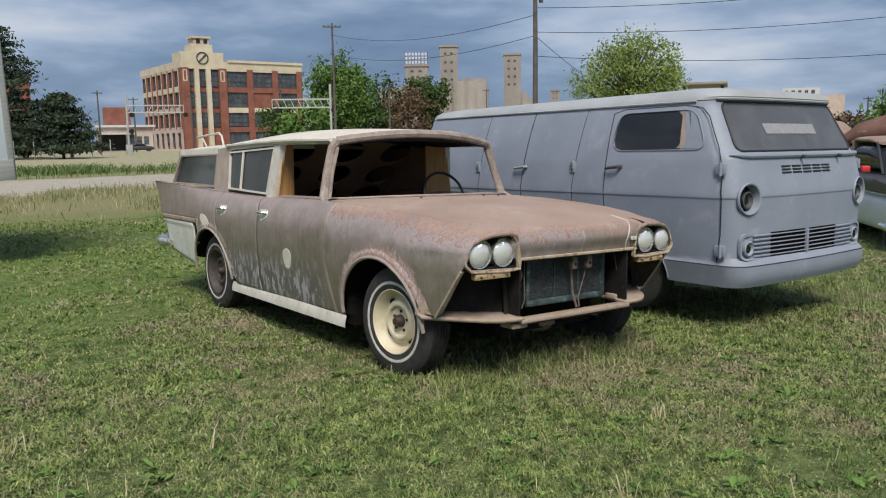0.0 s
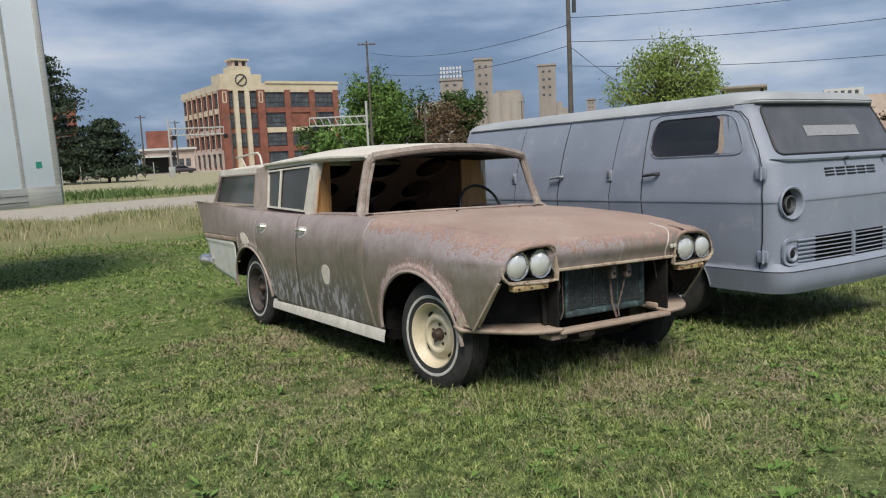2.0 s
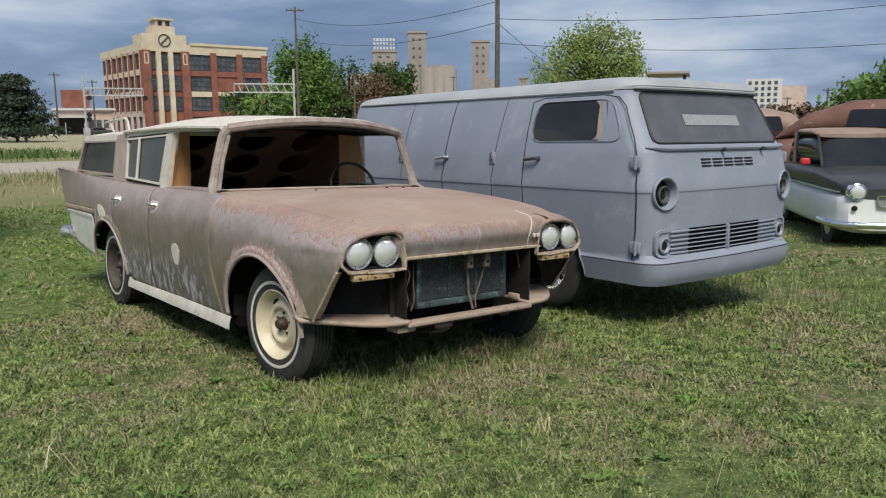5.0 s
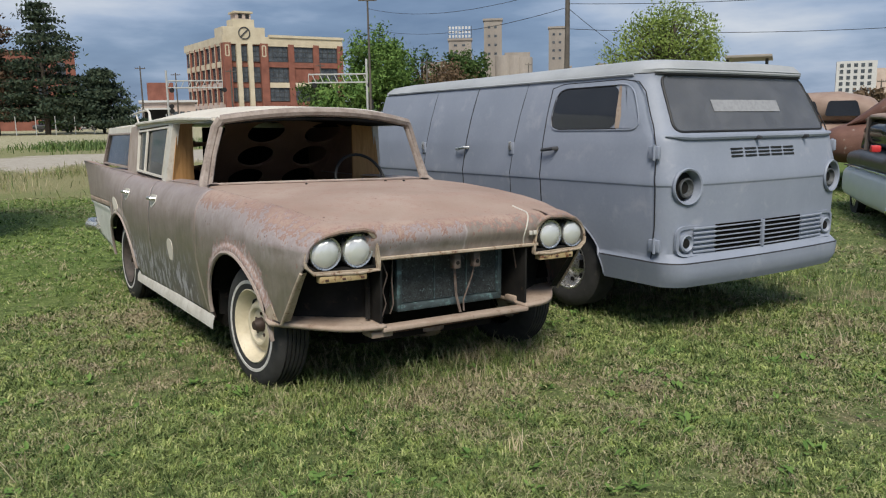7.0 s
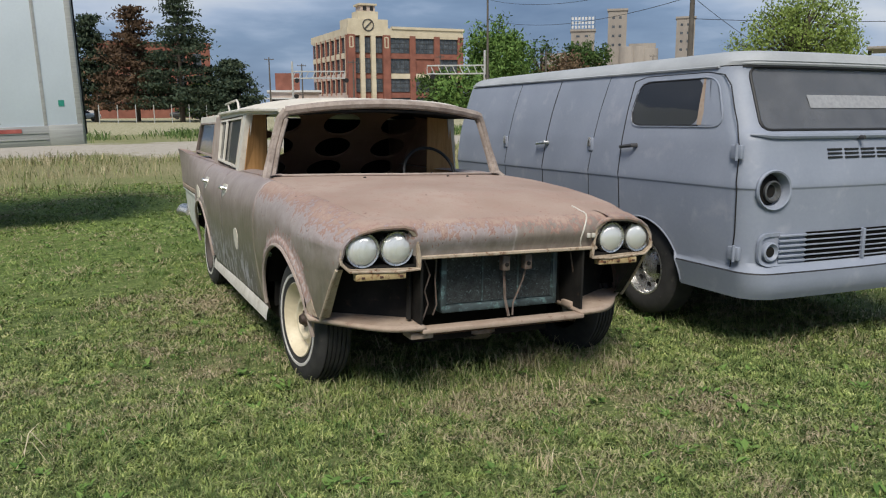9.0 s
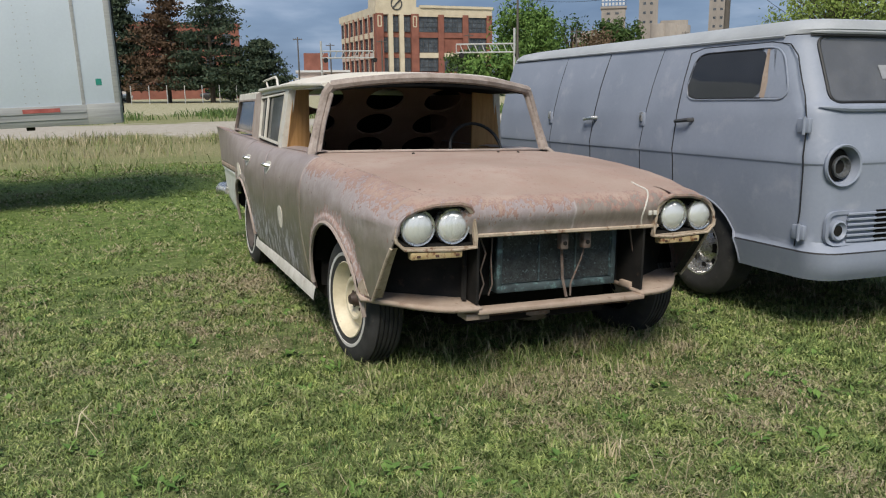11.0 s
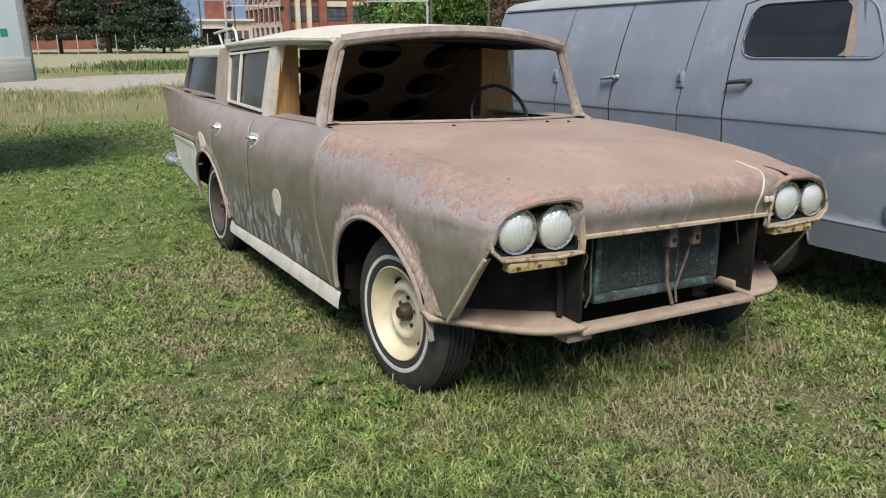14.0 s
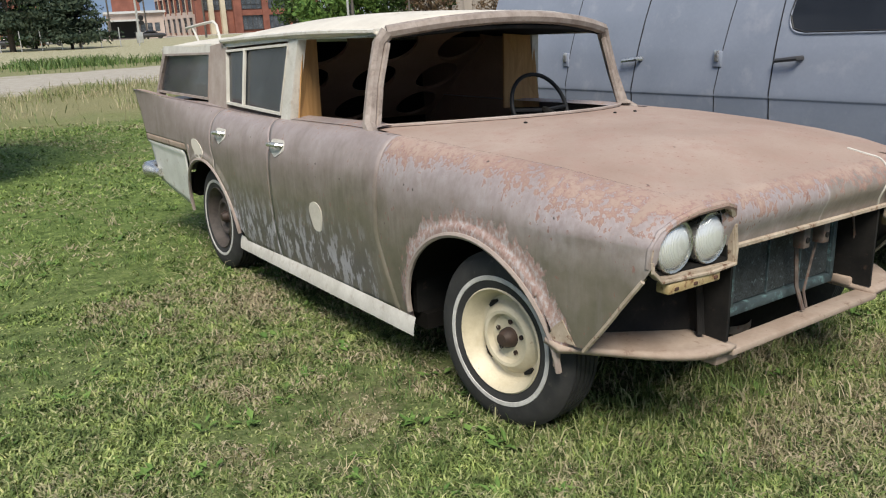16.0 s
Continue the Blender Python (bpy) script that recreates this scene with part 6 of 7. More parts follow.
# railway signal gantries
def gantry(x0, y0, x1, y1, z, depth, label, mast_top):
    e = thing("signal_gantry", pose(x0, y0, 0), label, "gantry", "railway crossing gantries")
    part("mast", tube([(0, 0, 0), (0, 0, mast_top)], 0.14, 8), M_SIGNAL, e)
    dx, dy = x1 - x0, y1 - y0
    for zz in (z, z + depth):
        part("chord", tube([(0, 0, zz), (dx, dy, zz)], 0.09, 6), M_SIGNAL, e)
    for k in range(9):
        a, b2 = k / 8, (k + 0.5) / 8
        part("web", tube([(dx * a, dy * a, z), (dx * min(b2, 1), dy * min(b2, 1), z + depth)], 0.055, 5), M_SIGNAL, e)
    for a in (0.02, 0.97):
        part("crossing_lamp", lathe(((0.0, -0.12), (0.30, -0.1), (0.32, 0.1), (0.0, 0.12)), "y", 16, m=Matrix.Translation((dx * a + 0.4, dy * a - 0.2, z - 0.3))), M_DARK, e, "black round signal lamp")
    for zz in (2.4, 3.0):
        part("mast_lamp", lathe(((0.0, -0.12), (0.30, -0.1), (0.32, 0.1), (0.0, 0.12)), "y", 16, m=Matrix.Translation((0.4, -0.2, zz))), M_DARK, e)
    part("control_box", block(-0.35, 0.35, -0.3, 0.3, 0.0, 1.3, 0.03), M_SIGNAL, e)
    return e


a, b_ = far(30.1, 95), far(26.0, 95)
gantry(a[0], a[1], b_[0], b_[1], 5.3, 0.95, "white lattice railway signal gantry on a mast", 8.0)
a, b_ = far(16.35, 110), far(20.0, 110)
gantry(a[0], a[1], b_[0], b_[1], 5.4, 0.9, "pale lattice crossing gantry with round lamps", 7.6)


# utility poles and wires
def pole(az, d, h, arms, label, r=0.15):
    x, y = far(az, d)
    e = thing("utility_pole", pose(x, y, 0, 0, 0, -az), label, "pole", "wooden utility poles")
    part("shaft", tube([(0, 0, 0), (0.02, 0, h * 0.5), (0, 0, h)], (r * 1.25, r, r * 0.75), 10), M_POLEWOOD, e)
    for z, w in arms:
        arm = part("crossarm", block(-w / 2, w / 2, -0.16, -0.05, z - 0.06, z + 0.06, 0.01), M_POLEWOOD, e)
        for k in (-0.45, -0.2, 0.2, 0.45):
            part("insulator", lathe(((0.04, 0.0), (0.05, 0.08), (0.0, 0.14)), "z", 8, m=Matrix.Translation((k * w, -0.1, z + 0.06))), M_MULLION, arm)
    return (x, y, h)


p1 = pole(30.4, 85, 13.6, ((13.2, 1.9),), "slim wooden utility pole with crossarm", 0.12)
p2 = pole(44.9, 48, 13.0, ((12.5, 2.0),), "tall wooden utility pole", 0.14)
part("transformer", tube([(p2[0] + 0.3, p2[1] - 0.2, 9.3), (p2[0] + 0.3, p2[1] - 0.2, 10.0)], 0.12, 10), M_MULLION, None)
tagged(bpy.data.objects["transformer"], "small grey can on the utility pole", "transformer")
for az, d, h in ((14.6, 140, 10.0), (16.8, 150, 9.5), (20.5, 130, 9.0), (34.3, 110, 8.8), (41.3, 200, 13.5), (26.6, 150, 11.0), (12.3, 95, 7.0), (12.8, 96, 6.8)):
    pole(az, d, h, ((h - 0.4, 1.6),), "distant wooden utility pole", 0.13)
for az, d, h in ((66.4, 120, 6.0), (67.2, 110, 6.5), (64.0, 140, 5.5)):
    pole(az, d, h, ((h - 0.3, 1.2),), "distant wooden utility pole", 0.12)


def wire(a, b2, sag, name="overhead_wire"):
    a, b2 = Vector(a), Vector(b2)
    pts = [a.lerp(b2, k / 24) - Vector((0, 0, sag * 4 * (k / 24) * (1 - k / 24))) for k in range(25)]
    tagged(part(name, tube(pts, 0.018, 5), M_SEAL), "thin black overhead cable between poles", "cable", "overhead cables")


q = far(80, 60)
for z0, z1 in ((7.6, 9.6), (9.0, 11.6), (6.2, 7.0)):
    wire((p2[0], p2[1], z0), (q[0], q[1], z1), 0.9)
wire((p2[0], p2[1], 7.4), (p1[0], p1[1], 10.4), 1.0)
wire((p2[0], p2[1], 8.6), (p1[0], p1[1], 12.4), 1.0)
wire((p2[0], p2[1], 7.4), (*far(52, 75), 4.2), 0.5)


# trees
def leaf_mat(name, c1, c2):
    m, n, l, b = material(name)
    g = n.new("ShaderNodeNewGeometry")
    l.new(ramp(n, l, g.outputs["Random Per Island"], ((0.0, c1), (1.0, c2))), b.inputs["Base Color"])
    b.inputs["Roughness"].default_value = 0.75
    b.inputs["Specular IOR Level"].default_value = 0.2
    return m


M_BARK = surface("bark", (0.05, 0.04, 0.03), (0.11, 0.09, 0.07), 3.0, 0.95, stretch=(6, 6, 1))
M_LEAF = leaf_mat("spring_leaf", (0.06, 0.125, 0.028), (0.15, 0.24, 0.06))
M_LEAF_PALE = leaf_mat("willow_leaf", (0.13, 0.19, 0.04), (0.26, 0.33, 0.09))
M_LEAF_DARK = leaf_mat("dark_leaf", (0.03, 0.065, 0.018), (0.08, 0.125, 0.035))
M_LEAF_BROWN = leaf_mat("bare_twig", (0.10, 0.065, 0.04), (0.17, 0.12, 0.075))
M_NEEDLE = leaf_mat("pine_needle", (0.022, 0.040, 0.026), (0.068, 0.088, 0.052))
M_NEEDLE_BROWN = leaf_mat("browning_needle", (0.055, 0.035, 0.022), (0.12, 0.075, 0.045))


def leaf_cloud(centres, per, spread, size, rng, droop=0.0):
    """Many small leaf quads scattered round the clump centres."""
    c = np.repeat(np.array(centres), per, axis=0)
    k = len(c)
    p = c + rng.normal(0, 1, (k, 3)) * np.array(spread)
    a = rng.normal(0, 1, (k, 3))
    a[:, 2] -= droop
    a /= np.linalg.norm(a, axis=1)[:, None]
    b2 = np.cross(a, rng.normal(0, 1, (k, 3)))
    b2 /= np.linalg.norm(b2, axis=1)[:, None]
    s = (size * rng.uniform(0.6, 1.4, k))[:, None]
    v = np.stack((p - a * s, p + b2 * s * 0.45, p + a * s, p - b2 * s * 0.45), 1).reshape(-1, 3)
    return v, np.arange(4 * k).reshape(-1, 4)


def cloud_part(name, v, f, mat, parent):
    me = bpy.data.meshes.new(name)
    me.from_pydata(v.tolist(), [], f.tolist())
    me.materials.append(mat)
    ob = new(name, me)
    if parent is not None:
        ob.parent = parent
    return ob


def tree(az, d, h, r, base, mat, label, seed, clumps=70, per=55, size=0.22, limbs=26, puff=0.16, group="broadleaf trees", shape=1.0, eye=(0, 0), name="tree", gaps=0.0):
    rng = np.random.default_rng(seed)
    x, y = far(az, d, *eye)
    e = thing(name, pose(x, y, -0.05), label, "tree", group)
    bm = tube([(0, 0, 0), (0.05 * r, 0, h * 0.25), (0, 0.05 * r, h * 0.55), (0, 0, h * 0.85)], (0.035 * h, 0.026 * h, 0.016 * h, 0.004 * h), 8)
    mid = (h + base) / 2
    centres = []
    for k in range(clumps):
        u = rng.normal(0, 1, 3)
        u /= np.linalg.norm(u)
        q = rng.uniform(0.35, 1.0) ** 0.6 * rng.uniform(0.82, 1.10)
        cz = mid + u[2] * q * (h - base) / 2
        taper = 1.0 - (shape - 1.0) * max(0.0, (cz - mid) / (h - base)) * 1.6
        centres.append((u[0] * q * r * taper, u[1] * q * r * taper, cz))
    for c in centres[:limbs]:
        s = (0, 0, min(h * 0.6, max(base * 0.75, c[2] * 0.62)))
        m1 = (c[0] * 0.5, c[1] * 0.5, lerp(s[2], c[2], 0.62))
        tube([s, m1, c], (0.012 * h, 0.007 * h, 0.002 * h), 5, bm)
    part("trunk", bm, M_BARK, e)
    v, f = leaf_cloud(centres, per, (r * puff, r * puff, r * puff * 0.85), size, rng, 0.3)
    cloud_part("crown", v, f, mat, e)
    return e


def conifer(az, d, h, r, mat, label, seed, eye=(1.44, -0.15)):
    rng = np.random.default_rng(seed)
    x, y = far(az, d, *eye)
    e = thing("pine_tree", pose(x, y, -0.05), label, "tree", "dark pines by the track")
    bm = tube([(0, 0, 0), (0.04, 0, h * 0.5), (0, 0, h)], (0.022 * h, 0.014 * h, 0.002 * h), 8)
    centres = []
    levels = 17
    for i in range(levels):
        t = i / (levels - 1)
        z = lerp(h * 0.14, h * 0.97, t)
        rr = r * (1 - t) ** 0.62 * rng.uniform(0.72, 1.12) + 0.2
        k = max(4, int(8 * (1 - t) + 3))
        for j in range(k):
            a = rng.uniform(0, 2 * math.pi)
            q = rr * rng.uniform(0.6, 1.12)
            tip = (q * math.cos(a), q * math.sin(a), z + rng.uniform(-0.1, 0.35))
            tube([(0, 0, z - 0.3), (tip[0] * 0.6, tip[1] * 0.6, z), tip], (0.05, 0.035, 0.012), 4, bm)
            for w in (0.5, 0.75, 1.0):
                if rng.uniform() > 0.12:
                    centres.append((tip[0] * w, tip[1] * w, lerp(z - 0.1, tip[2], w)))
    part("trunk", bm, M_BARK, e)
    v, f = leaf_cloud(centres, 42, (0.34 + 0.02 * h, 0.34 + 0.02 * h, 0.16), 0.20, rng)
    cloud_part("crown", v, f, mat, e)
    return e


tree(30.7, 118, 13.2, 4.7, 2.0, M_LEAF, "full green broadleaf tree by the gantry", 1, 150, 85, 0.27)
tree(28.4, 112, 6.6, 3.6, 0.4, M_LEAF, "low bushy green tree beside the factory", 2, 60, 50, 0.32)
tree(33.9, 125, 11.8, 4.4, 3.0, M_LEAF_DARK, "thin half-bare broadleaf tree", 3, 42, 26, 0.30)
tree(32.6, 121, 7.2, 4.4, 0.6, M_LEAF_DARK, "dark green shrubby broadleaf tree", 4, 60, 40, 0.32)
tree(37.1, 125, 12.0, 3.1, 3.0, M_LEAF_DARK, "compact dark green tree", 5, 80, 90, 0.25)
tree(35.7, 122, 9.4, 4.0, 0.6, M_LEAF_BROWN, "brown leafless twiggy tree", 6, 80, 40, 0.26)
tree(51.6, 46, 7.2, 3.35, 1.6, M_LEAF_PALE, "bright yellow-green willow-like tree", 7, 330, 46, 0.085, limbs=170, puff=0.085, shape=1.2)
tree(26.4, 140, 8.0, 3.5, 1.0, M_LEAF_DARK, "dark green tree before the factory", 8, 50, 40, 0.34)
for k, (az, d, h) in enumerate(((63.5, 90, 3.2), (65.5, 95, 3.4), (69.0, 60, 4.6), (71.0, 58, 5.6), (66.8, 85, 3.0), (40.2, 160, 6.5), (46.5, 140, 4.6))):
    tree(az, d, h, h * 0.55, 0.4, M_LEAF if az > 68.5 else M_LEAF_BROWN, "distant shrubby tree on the skyline", 20 + k, 40, 34, 0.25)
conifer(8.05, 92, 13.4, 5.2, M_NEEDLE, "tall dark pine tree by track", 11)
conifer(5.2, 96, 12.6, 4.8, M_NEEDLE_BROWN, "tall pine with browning needles", 12)
conifer(2.6, 100, 12.0, 4.0, M_NEEDLE, "dark pine behind the trailer", 13)
conifer(11.4, 90, 6.6, 4.0, M_NEEDLE, "low spreading dark pine tree", 14)
conifer(0.2, 104, 12.0, 4.0, M_NEEDLE, "dark pine behind the trailer", 15)
tree(10.2, 104, 4.6, 3.2, 0.5, M_LEAF_DARK, "low dark hedge tree under the pines", 16, 50, 40, 0.3)

# fence and far parked cars
for k in range(14):
    x, y = far(0.5 + 1.15 * k, 88, 1.4)
    tagged(part("fence_post", tube([(x, y, 0), (x, y, 1.9)], 0.05, 6), M_SIGNAL), "grey steel fence post by the pines", "post", "fence posts")


def far_car(x, y, yaw, mat, label):
    e = thing("parked_car", pose(x, y, 0, 0, 0, yaw), label, "car", "cars parked far off")
    loft([(0.0, 0.7, 0.35, 0.75), (0.5, 0.86, 0.25, 0.95), (2.5, 0.88, 0.25, 1.0), (4.2, 0.84, 0.28, 0.98), (4.6, 0.7, 0.4, 0.85)], "body", mat, e, power=3.5)
    loft([(1.2, 0.6, 0.95, 1.0), (1.8, 0.66, 0.95, 1.42), (3.0, 0.68, 0.95, 1.45), (3.9, 0.6, 0.95, 1.05)], "cabin", M_DARKGLASS, e, power=3.0)
    for s in (-0.75, 0.75):
        for yy in (0.9, 3.7):
            part("wheel", lathe(((0.1, 0.1), (0.32, 0.1), (0.33, -0.1), (0.1, -0.1)), "x", 20, m=Matrix.Translation((s, yy, 0.32))), M_TYRE, e)


far_car(*far(17.9, 150), 80, M_BLACKPAINT, "black car parked by the factory")
far_car(*far(13.3, 120), 75, M_WHITE, "white pickup-sized car by the fence")
far_car(*far(10.2, 116), 85, M_BLACKPAINT, "dark car by the pines")
far_car(*far(2.9, 110, 1.4), 85, M_WHITE, "white car behind the pines")

# ---- grass, weeds and dry stalks ----
def blade_mesh(name, x, y, h, w, lean, rng, mat, label, category, slim=False):
    """Thin bent blades, three triangles each (slim: one), rooted on the field."""
    k = len(x)
    z = np.array([ground_z(a, b2) for a, b2 in zip(x, y)]) - 0.004
    t = rng.uniform(0, 2 * math.pi, k)
    t2 = rng.uniform(0, 2 * math.pi, k)
    ux, uy = np.cos(t) * w / 2, np.sin(t) * w / 2
    lx, ly = np.cos(t2) * lean * h, np.sin(t2) * lean * h
    root = np.stack((x, y, z), 1)
    side = np.stack((ux, uy, np.zeros(k)), 1)
    up1 = np.stack((lx * 0.32, ly * 0.32, h * 0.60), 1)
    up2 = np.stack((lx, ly, h * np.sqrt(np.maximum(0.15, 1 - 0.6 * lean ** 2))), 1)
    if slim:
        v = np.stack((root - side, root + side, root + up2), 1).reshape(-1, 3)
        tri = np.arange(3 * k).reshape(-1, 3)
    else:
        v = np.stack((root - side, root + side, root + up1 - side * 0.8, root + up1 + side * 0.8, root + up2), 1).reshape(-1, 3)
        i = np.arange(k)[:, None] * 5
        tri = np.concatenate((i + (0, 1, 3), i + (0, 3, 2), i + (2, 3, 4)), 1).reshape(-1, 3)
    me = bpy.data.meshes.new(name)
    me.vertices.add(len(v))
    me.vertices.foreach_set("co", v.ravel())
    me.loops.add(tri.size)
    me.loops.foreach_set("vertex_index", tri.ravel().astype(np.int32))
    me.polygons.add(len(tri))
    me.polygons.foreach_set("loop_start", np.arange(0, tri.size, 3, dtype=np.int32))
    me.update(calc_edges=True)
    me.validate()
    me.materials.append(mat)
    return tagged(new(name, me), label, category, kind="stuff")


def grass_mat(name, greens, dries, amount=0.5, lush=0.0):
    m, n, l, b = material(name)
    g = n.new("ShaderNodeNewGeometry")
    tc = n.new("ShaderNodeTexCoord")
    sep = n.new("ShaderNodeSeparateXYZ")
    l.new(tc.outputs["Object"], sep.inputs[0])
    big = noise_tex(n, l, tc.outputs["Object"], 0.55, 6, 0.6)
    mid = noise_tex(n, l, tc.outputs["Object"], 3.0, 7, 0.65)
    tuft = noise_tex(n, l, tc.outputs["Object"], 11.0, 3, 0.6)
    own = g.outputs["Random Per Island"]
    green = ramp(n, l, own, ((0.0, greens[0]), (0.6, greens[1]), (1.0, greens[2])))
    if lush:
        k2 = calc(n, l, "DIVIDE", calc(n, l, "SUBTRACT", calc(n, l, "ADD", sep.outputs[1], calc(n, l, "MULTIPLY", big, 4.0)), 6.5), 4.0, True)
        green = blend(n, l, calc(n, l, "MULTIPLY", k2, lush), green, ramp(n, l, own, ((0.0, (0.095, 0.165, 0.034)), (1.0, (0.235, 0.315, 0.085)))))
    green = blend(n, l, 1.0, green, ramp(n, l, tuft, ((0.36, (0.42, 0.48, 0.40)), (0.50, (1.0, 1.0, 1.0)), (0.64, (1.42, 1.36, 1.26)))), "MULTIPLY")
    dry = ramp(n, l, own, ((0.0, dries[0]), (1.0, dries[1])))
    k = calc(n, l, "ADD", calc(n, l, "MULTIPLY", big, 0.5), calc(n, l, "MULTIPLY", mid, 0.5))
    k = calc(n, l, "ADD", k, calc(n, l, "MULTIPLY", calc(n, l, "SUBTRACT", own, 0.5), 0.16))
    l.new(blend(n, l, ramp(n, l, k, ((amount, BW[0]), (amount + 0.12, BW[1]))), green, dry), b.inputs["Base Color"])
    b.inputs["Roughness"].default_value = 0.6
    b.inputs["Specular IOR Level"].default_value = 0.25
    return m


M_GRASS = grass_mat("mown_grass", ((0.095, 0.140, 0.040), (0.208, 0.268, 0.082), (0.362, 0.400, 0.165)), ((0.22, 0.185, 0.105), (0.40, 0.335, 0.225)), 0.490, 0.8)
M_CLUMP = grass_mat("clump_grass", ((0.055, 0.105, 0.028), (0.105, 0.175, 0.048), (0.19, 0.27, 0.085)), ((0.12, 0.16, 0.05), (0.25, 0.27, 0.11)), 0.60)
M_DRYCLUMP = grass_mat("dry_tuft", ((0.30, 0.26, 0.16), (0.40, 0.34, 0.22), (0.50, 0.44, 0.31)), ((0.32, 0.27, 0.17), (0.50, 0.44, 0.31)), 0.5)
M_STRAW = grass_mat("straw", ((0.12, 0.17, 0.055), (0.22, 0.24, 0.10), (0.38, 0.33, 0.18)), ((0.24, 0.20, 0.11), (0.46, 0.40, 0.26)), 0.46)
M_WEED = leaf_mat("broadleaf_weed", (0.075, 0.145, 0.033), (0.15, 0.24, 0.06))

rng = np.random.default_rng(5)


def lawn(k, r0, r1, power, thin, slim, name, label):
    r = r0 + (r1 - r0) * rng.uniform(0, 1, k) ** power
    a = np.radians(rng.uniform(-14, 84, k))
    gx, gy = 0.9 + r * np.sin(a), 0.1 + r * np.cos(a)
    tuft = np.array([noise.noise(Vector((p * 1.1, q * 1.1, 2.0))) + 0.6 * noise.noise(Vector((p * 4.3, q * 4.3, 5.0))) + 0.5 * noise.noise(Vector((p * 13.0, q * 13.0, 1.0))) for p, q in zip(gx, gy)])
    keep = rng.uniform(0, 1, k) < np.clip(0.74 + tuft * 0.7, 0.25, 1)
    gx, gy, r, tuft = gx[keep], gy[keep], r[keep], tuft[keep]
    h = np.clip(0.025 + 0.020 * tuft, 0.010, 0.055) * rng.uniform(0.5, 1.6, len(gx)) * (1 + r * 0.02)
    blade_mesh(name, gx, gy, h, (thin + (0.0013 if not slim else 0.0017) * r) * rng.uniform(0.6, 1.5, len(gx)), rng.uniform(0.55, 1.7, len(gx)), rng, M_GRASS, label, "grass", slim)


lawn(520000, 0.9, 6.5, 0.95, 0.0016, False, "lawn_grass", "short patchy mown grass, green with dry spots")
lawn(260000, 6.0, 18.5, 1.0, 0.0020, True, "far_lawn_grass", "short mown grass farther over the field")

# dense dark green clumps standing out of the lawn, and a few dry ones
for name, count, per, mat, hh, label in (("grass_clumps", 420, 46, M_CLUMP, (0.025, 0.075), "lush dark green clumps in the mown grass"),
                                         ("dry_clumps", 26, 16, M_DRYCLUMP, (0.06, 0.17), "small tufts of dry straw in the grass")):
    cr, ca = 1.3 + 8.0 * rng.uniform(0, 1, count) ** 0.9, np.radians(rng.uniform(-10, 80, count))
    cs = rng.uniform(0.03, 0.11, count)
    idx = np.repeat(np.arange(count), per)
    bx = 0.9 + (cr * np.sin(ca))[idx] + rng.normal(0, 1, count * per) * cs[idx]
    by = 0.1 + (cr * np.cos(ca))[idx] + rng.normal(0, 1, count * per) * cs[idx]
    blade_mesh(name, bx, by, rng.uniform(*hh, count * per), rng.uniform(0.0028, 0.0058, count * per), rng.uniform(0.3, 1.3, count * per), rng, mat, label, "grass")

# longer growth at the van's and the wagon's feet
k = 5000
which = rng.uniform(0, 1, k)
lx = np.where(which < 0.55, rng.uniform(5.0, 8.6, k), rng.uniform(2.5, 4.6, k))
ly = np.where(which < 0.55, rng.uniform(2.2, 4.2, k), rng.uniform(2.9, 3.9, k))
blade_mesh("tall_tufts", lx, ly, rng.uniform(0.04, 0.12, k), rng.uniform(0.004, 0.007, k), rng.uniform(0.2, 0.9, k), rng, M_GRASS, "longer uncut grass round parked cars", "grass")

# straw-coloured rough strip and green weeds along the track
k = 60000
sx, sy = rng.uniform(-14, 34, k), 16.0 + 10.5 * rng.uniform(0, 1, k) ** 0.8
dens = np.array([noise.noise(Vector((p * 0.35, q * 0.35, 9.0))) for p, q in zip(sx, sy)])
keep = rng.uniform(0, 1, k) < np.clip(0.30 + 1.3 * dens, 0.04, 1)
sx, sy = sx[keep], sy[keep]
blade_mesh("rough_grass", sx, sy, rng.uniform(0.06, 0.34, len(sx)), rng.uniform(0.010, 0.022, len(sx)), rng.uniform(0.2, 0.8, len(sx)), rng, M_STRAW, "tall dry straw-coloured grass along the field edge", "grass")
k = 26000
sx, sy = rng.uniform(-10, 40, k), rng.uniform(36.5, 47, k)
dens = np.array([noise.noise(Vector((p * 0.16, q * 0.3, 4.0))) for p, q in zip(sx, sy)])
keep = rng.uniform(0, 1, k) < np.clip(0.1 + 2.2 * dens, 0.0, 1)
sx, sy = sx[keep], sy[keep]
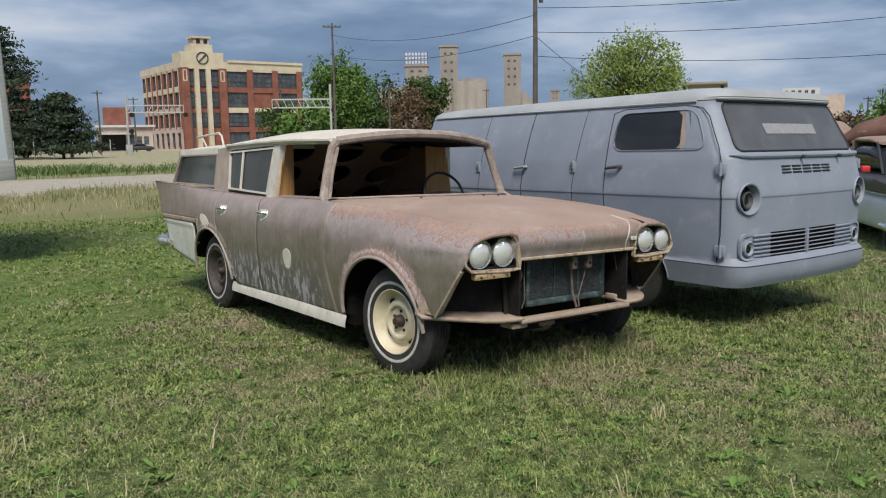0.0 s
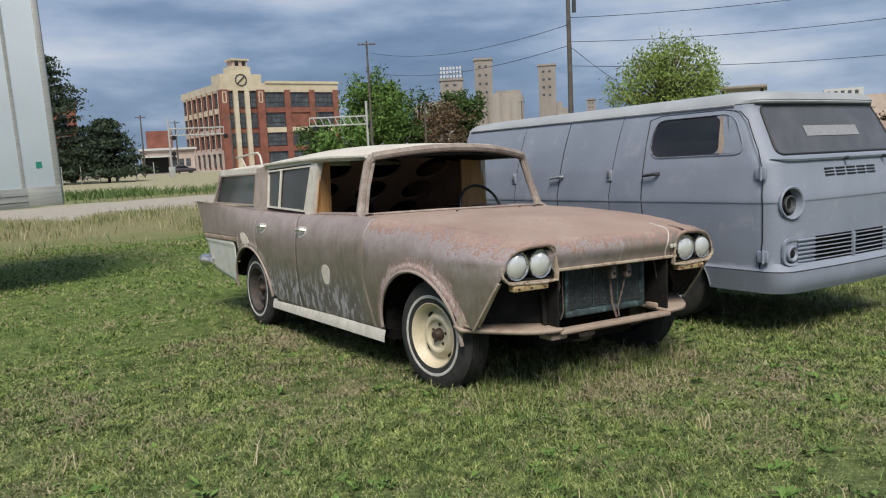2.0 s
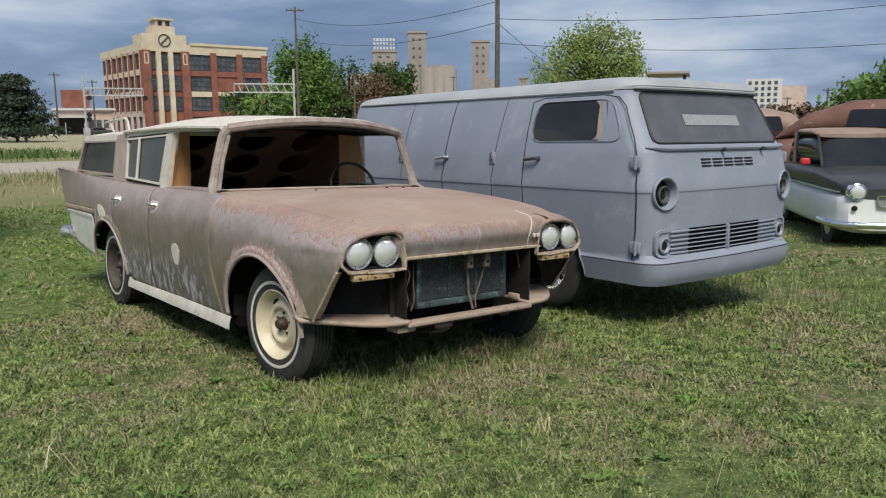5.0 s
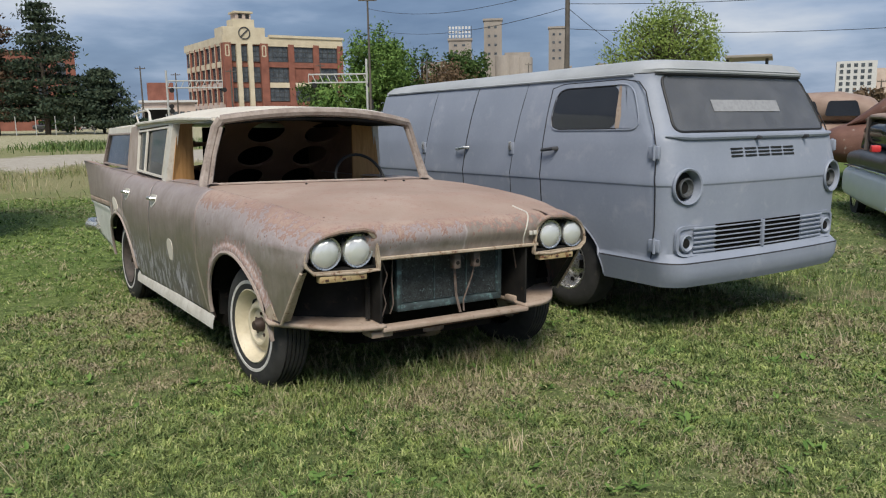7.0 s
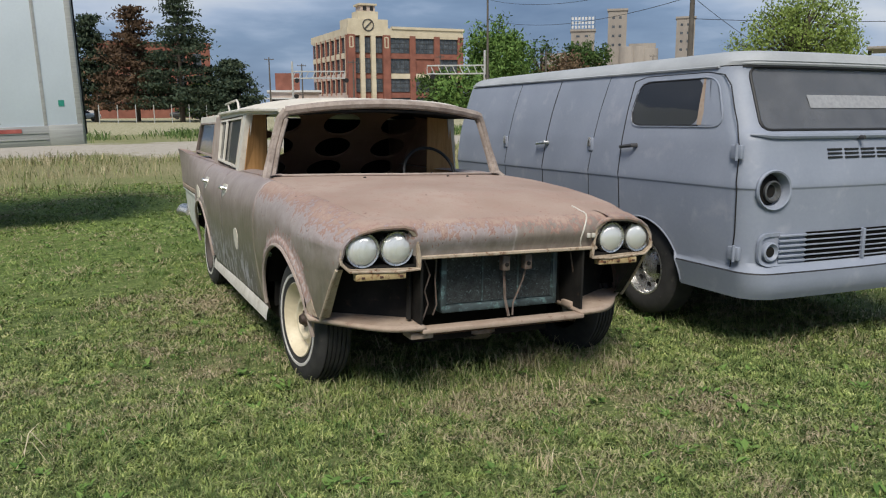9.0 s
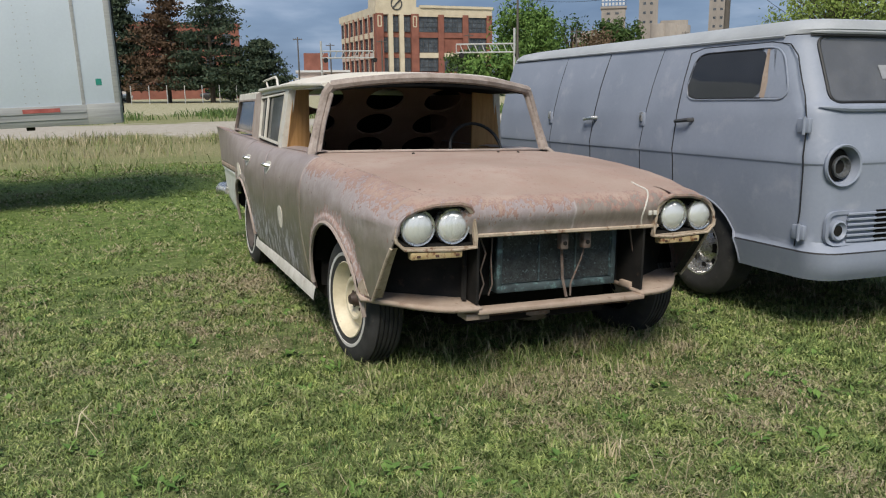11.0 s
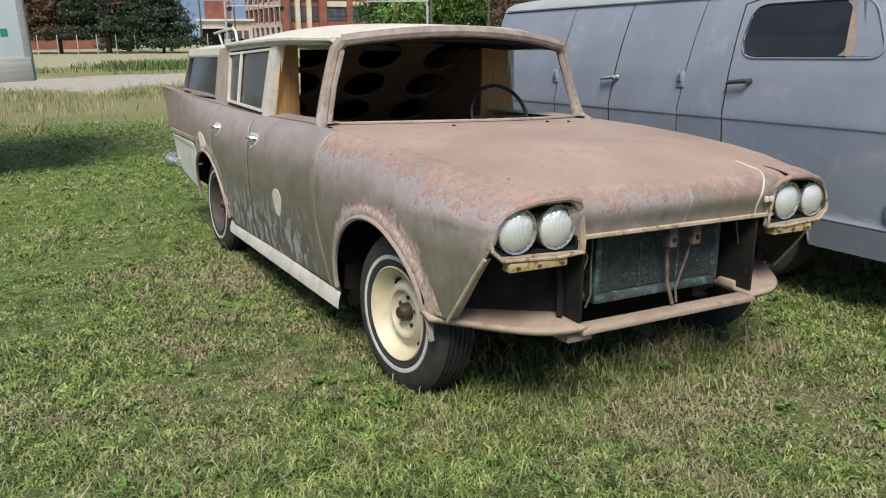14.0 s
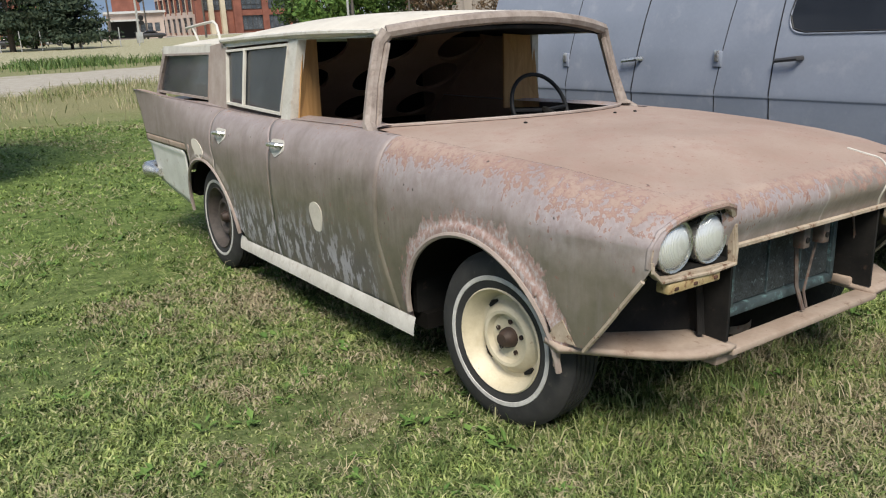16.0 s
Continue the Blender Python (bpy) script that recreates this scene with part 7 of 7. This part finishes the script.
blade_mesh("track_weeds", sx, sy, rng.uniform(0.12, 0.55, len(sx)), rng.uniform(0.03, 0.06, len(sx)), rng.uniform(0.2, 0.8, len(sx)), rng, grass_mat("weed_green", ((0.05, 0.095, 0.025), (0.10, 0.16, 0.045), (0.17, 0.22, 0.08)), ((0.12, 0.13, 0.05), (0.25, 0.24, 0.12)), 0.58), "green weeds growing along the dirt track", "weeds")

# broadleaf rosettes in the lawn
v_all, f_all, base_i = [], [], 0
for k in range(620):
    rr = 1.2 + 9.0 * rng.uniform() ** 1.2
    aa = radians(rng.uniform(-8, 80))
    x, y = 0.9 + rr * math.sin(aa), 0.1 + rr * math.cos(aa)
    s = rng.uniform(0.35, 0.85)
    for j in range(int(rng.integers(5, 12))):
        t = rng.uniform(0, 6.283)
        ln, wd, up = s * rng.uniform(0.035, 0.085), s * rng.uniform(0.010, 0.022), rng.uniform(0.2, 0.9)
        c, q = math.cos(t), math.sin(t)
        ox, oy = rng.normal(0, 0.03 * s, 2)
        z = ground_z(x + ox, y + oy)
        for px, py, pz in ((0, 0, 0.0), (0.45 * ln, wd, ln * up * 0.55), (0.5 * ln, 0, ln * up * 0.45), (0.45 * ln, -wd, ln * up * 0.55), (ln, 0, ln * up * 0.7)):
            v_all.append((x + ox + c * px - q * py, y + oy + q * px + c * py, z + pz + 0.01))
        f_all += [(base_i, base_i + 2, base_i + 1), (base_i, base_i + 3, base_i + 2), (base_i + 1, base_i + 2, base_i + 4), (base_i + 2, base_i + 3, base_i + 4)]
        base_i += 5
me = bpy.data.meshes.new("broadleaf_weeds")
me.from_pydata(v_all, [], f_all)
me.materials.append(M_WEED)
tagged(new("broadleaf_weeds", me), "low dark green broadleaf weeds in the lawn", "weeds", kind="stuff")

# dry stalks
k = 260
rr, aa = 1.6 + 7 * rng.uniform(0, 1, k), np.radians(rng.uniform(-8, 80, k))
blade_mesh("dry_stalks", 0.9 + rr * np.sin(aa), 0.1 + rr * np.cos(aa), rng.uniform(0.08, 0.2, k), rng.uniform(0.003, 0.005, k), rng.uniform(0.3, 1.1, k), rng, M_STRAW, "scattered dry straw stalks", "grass")
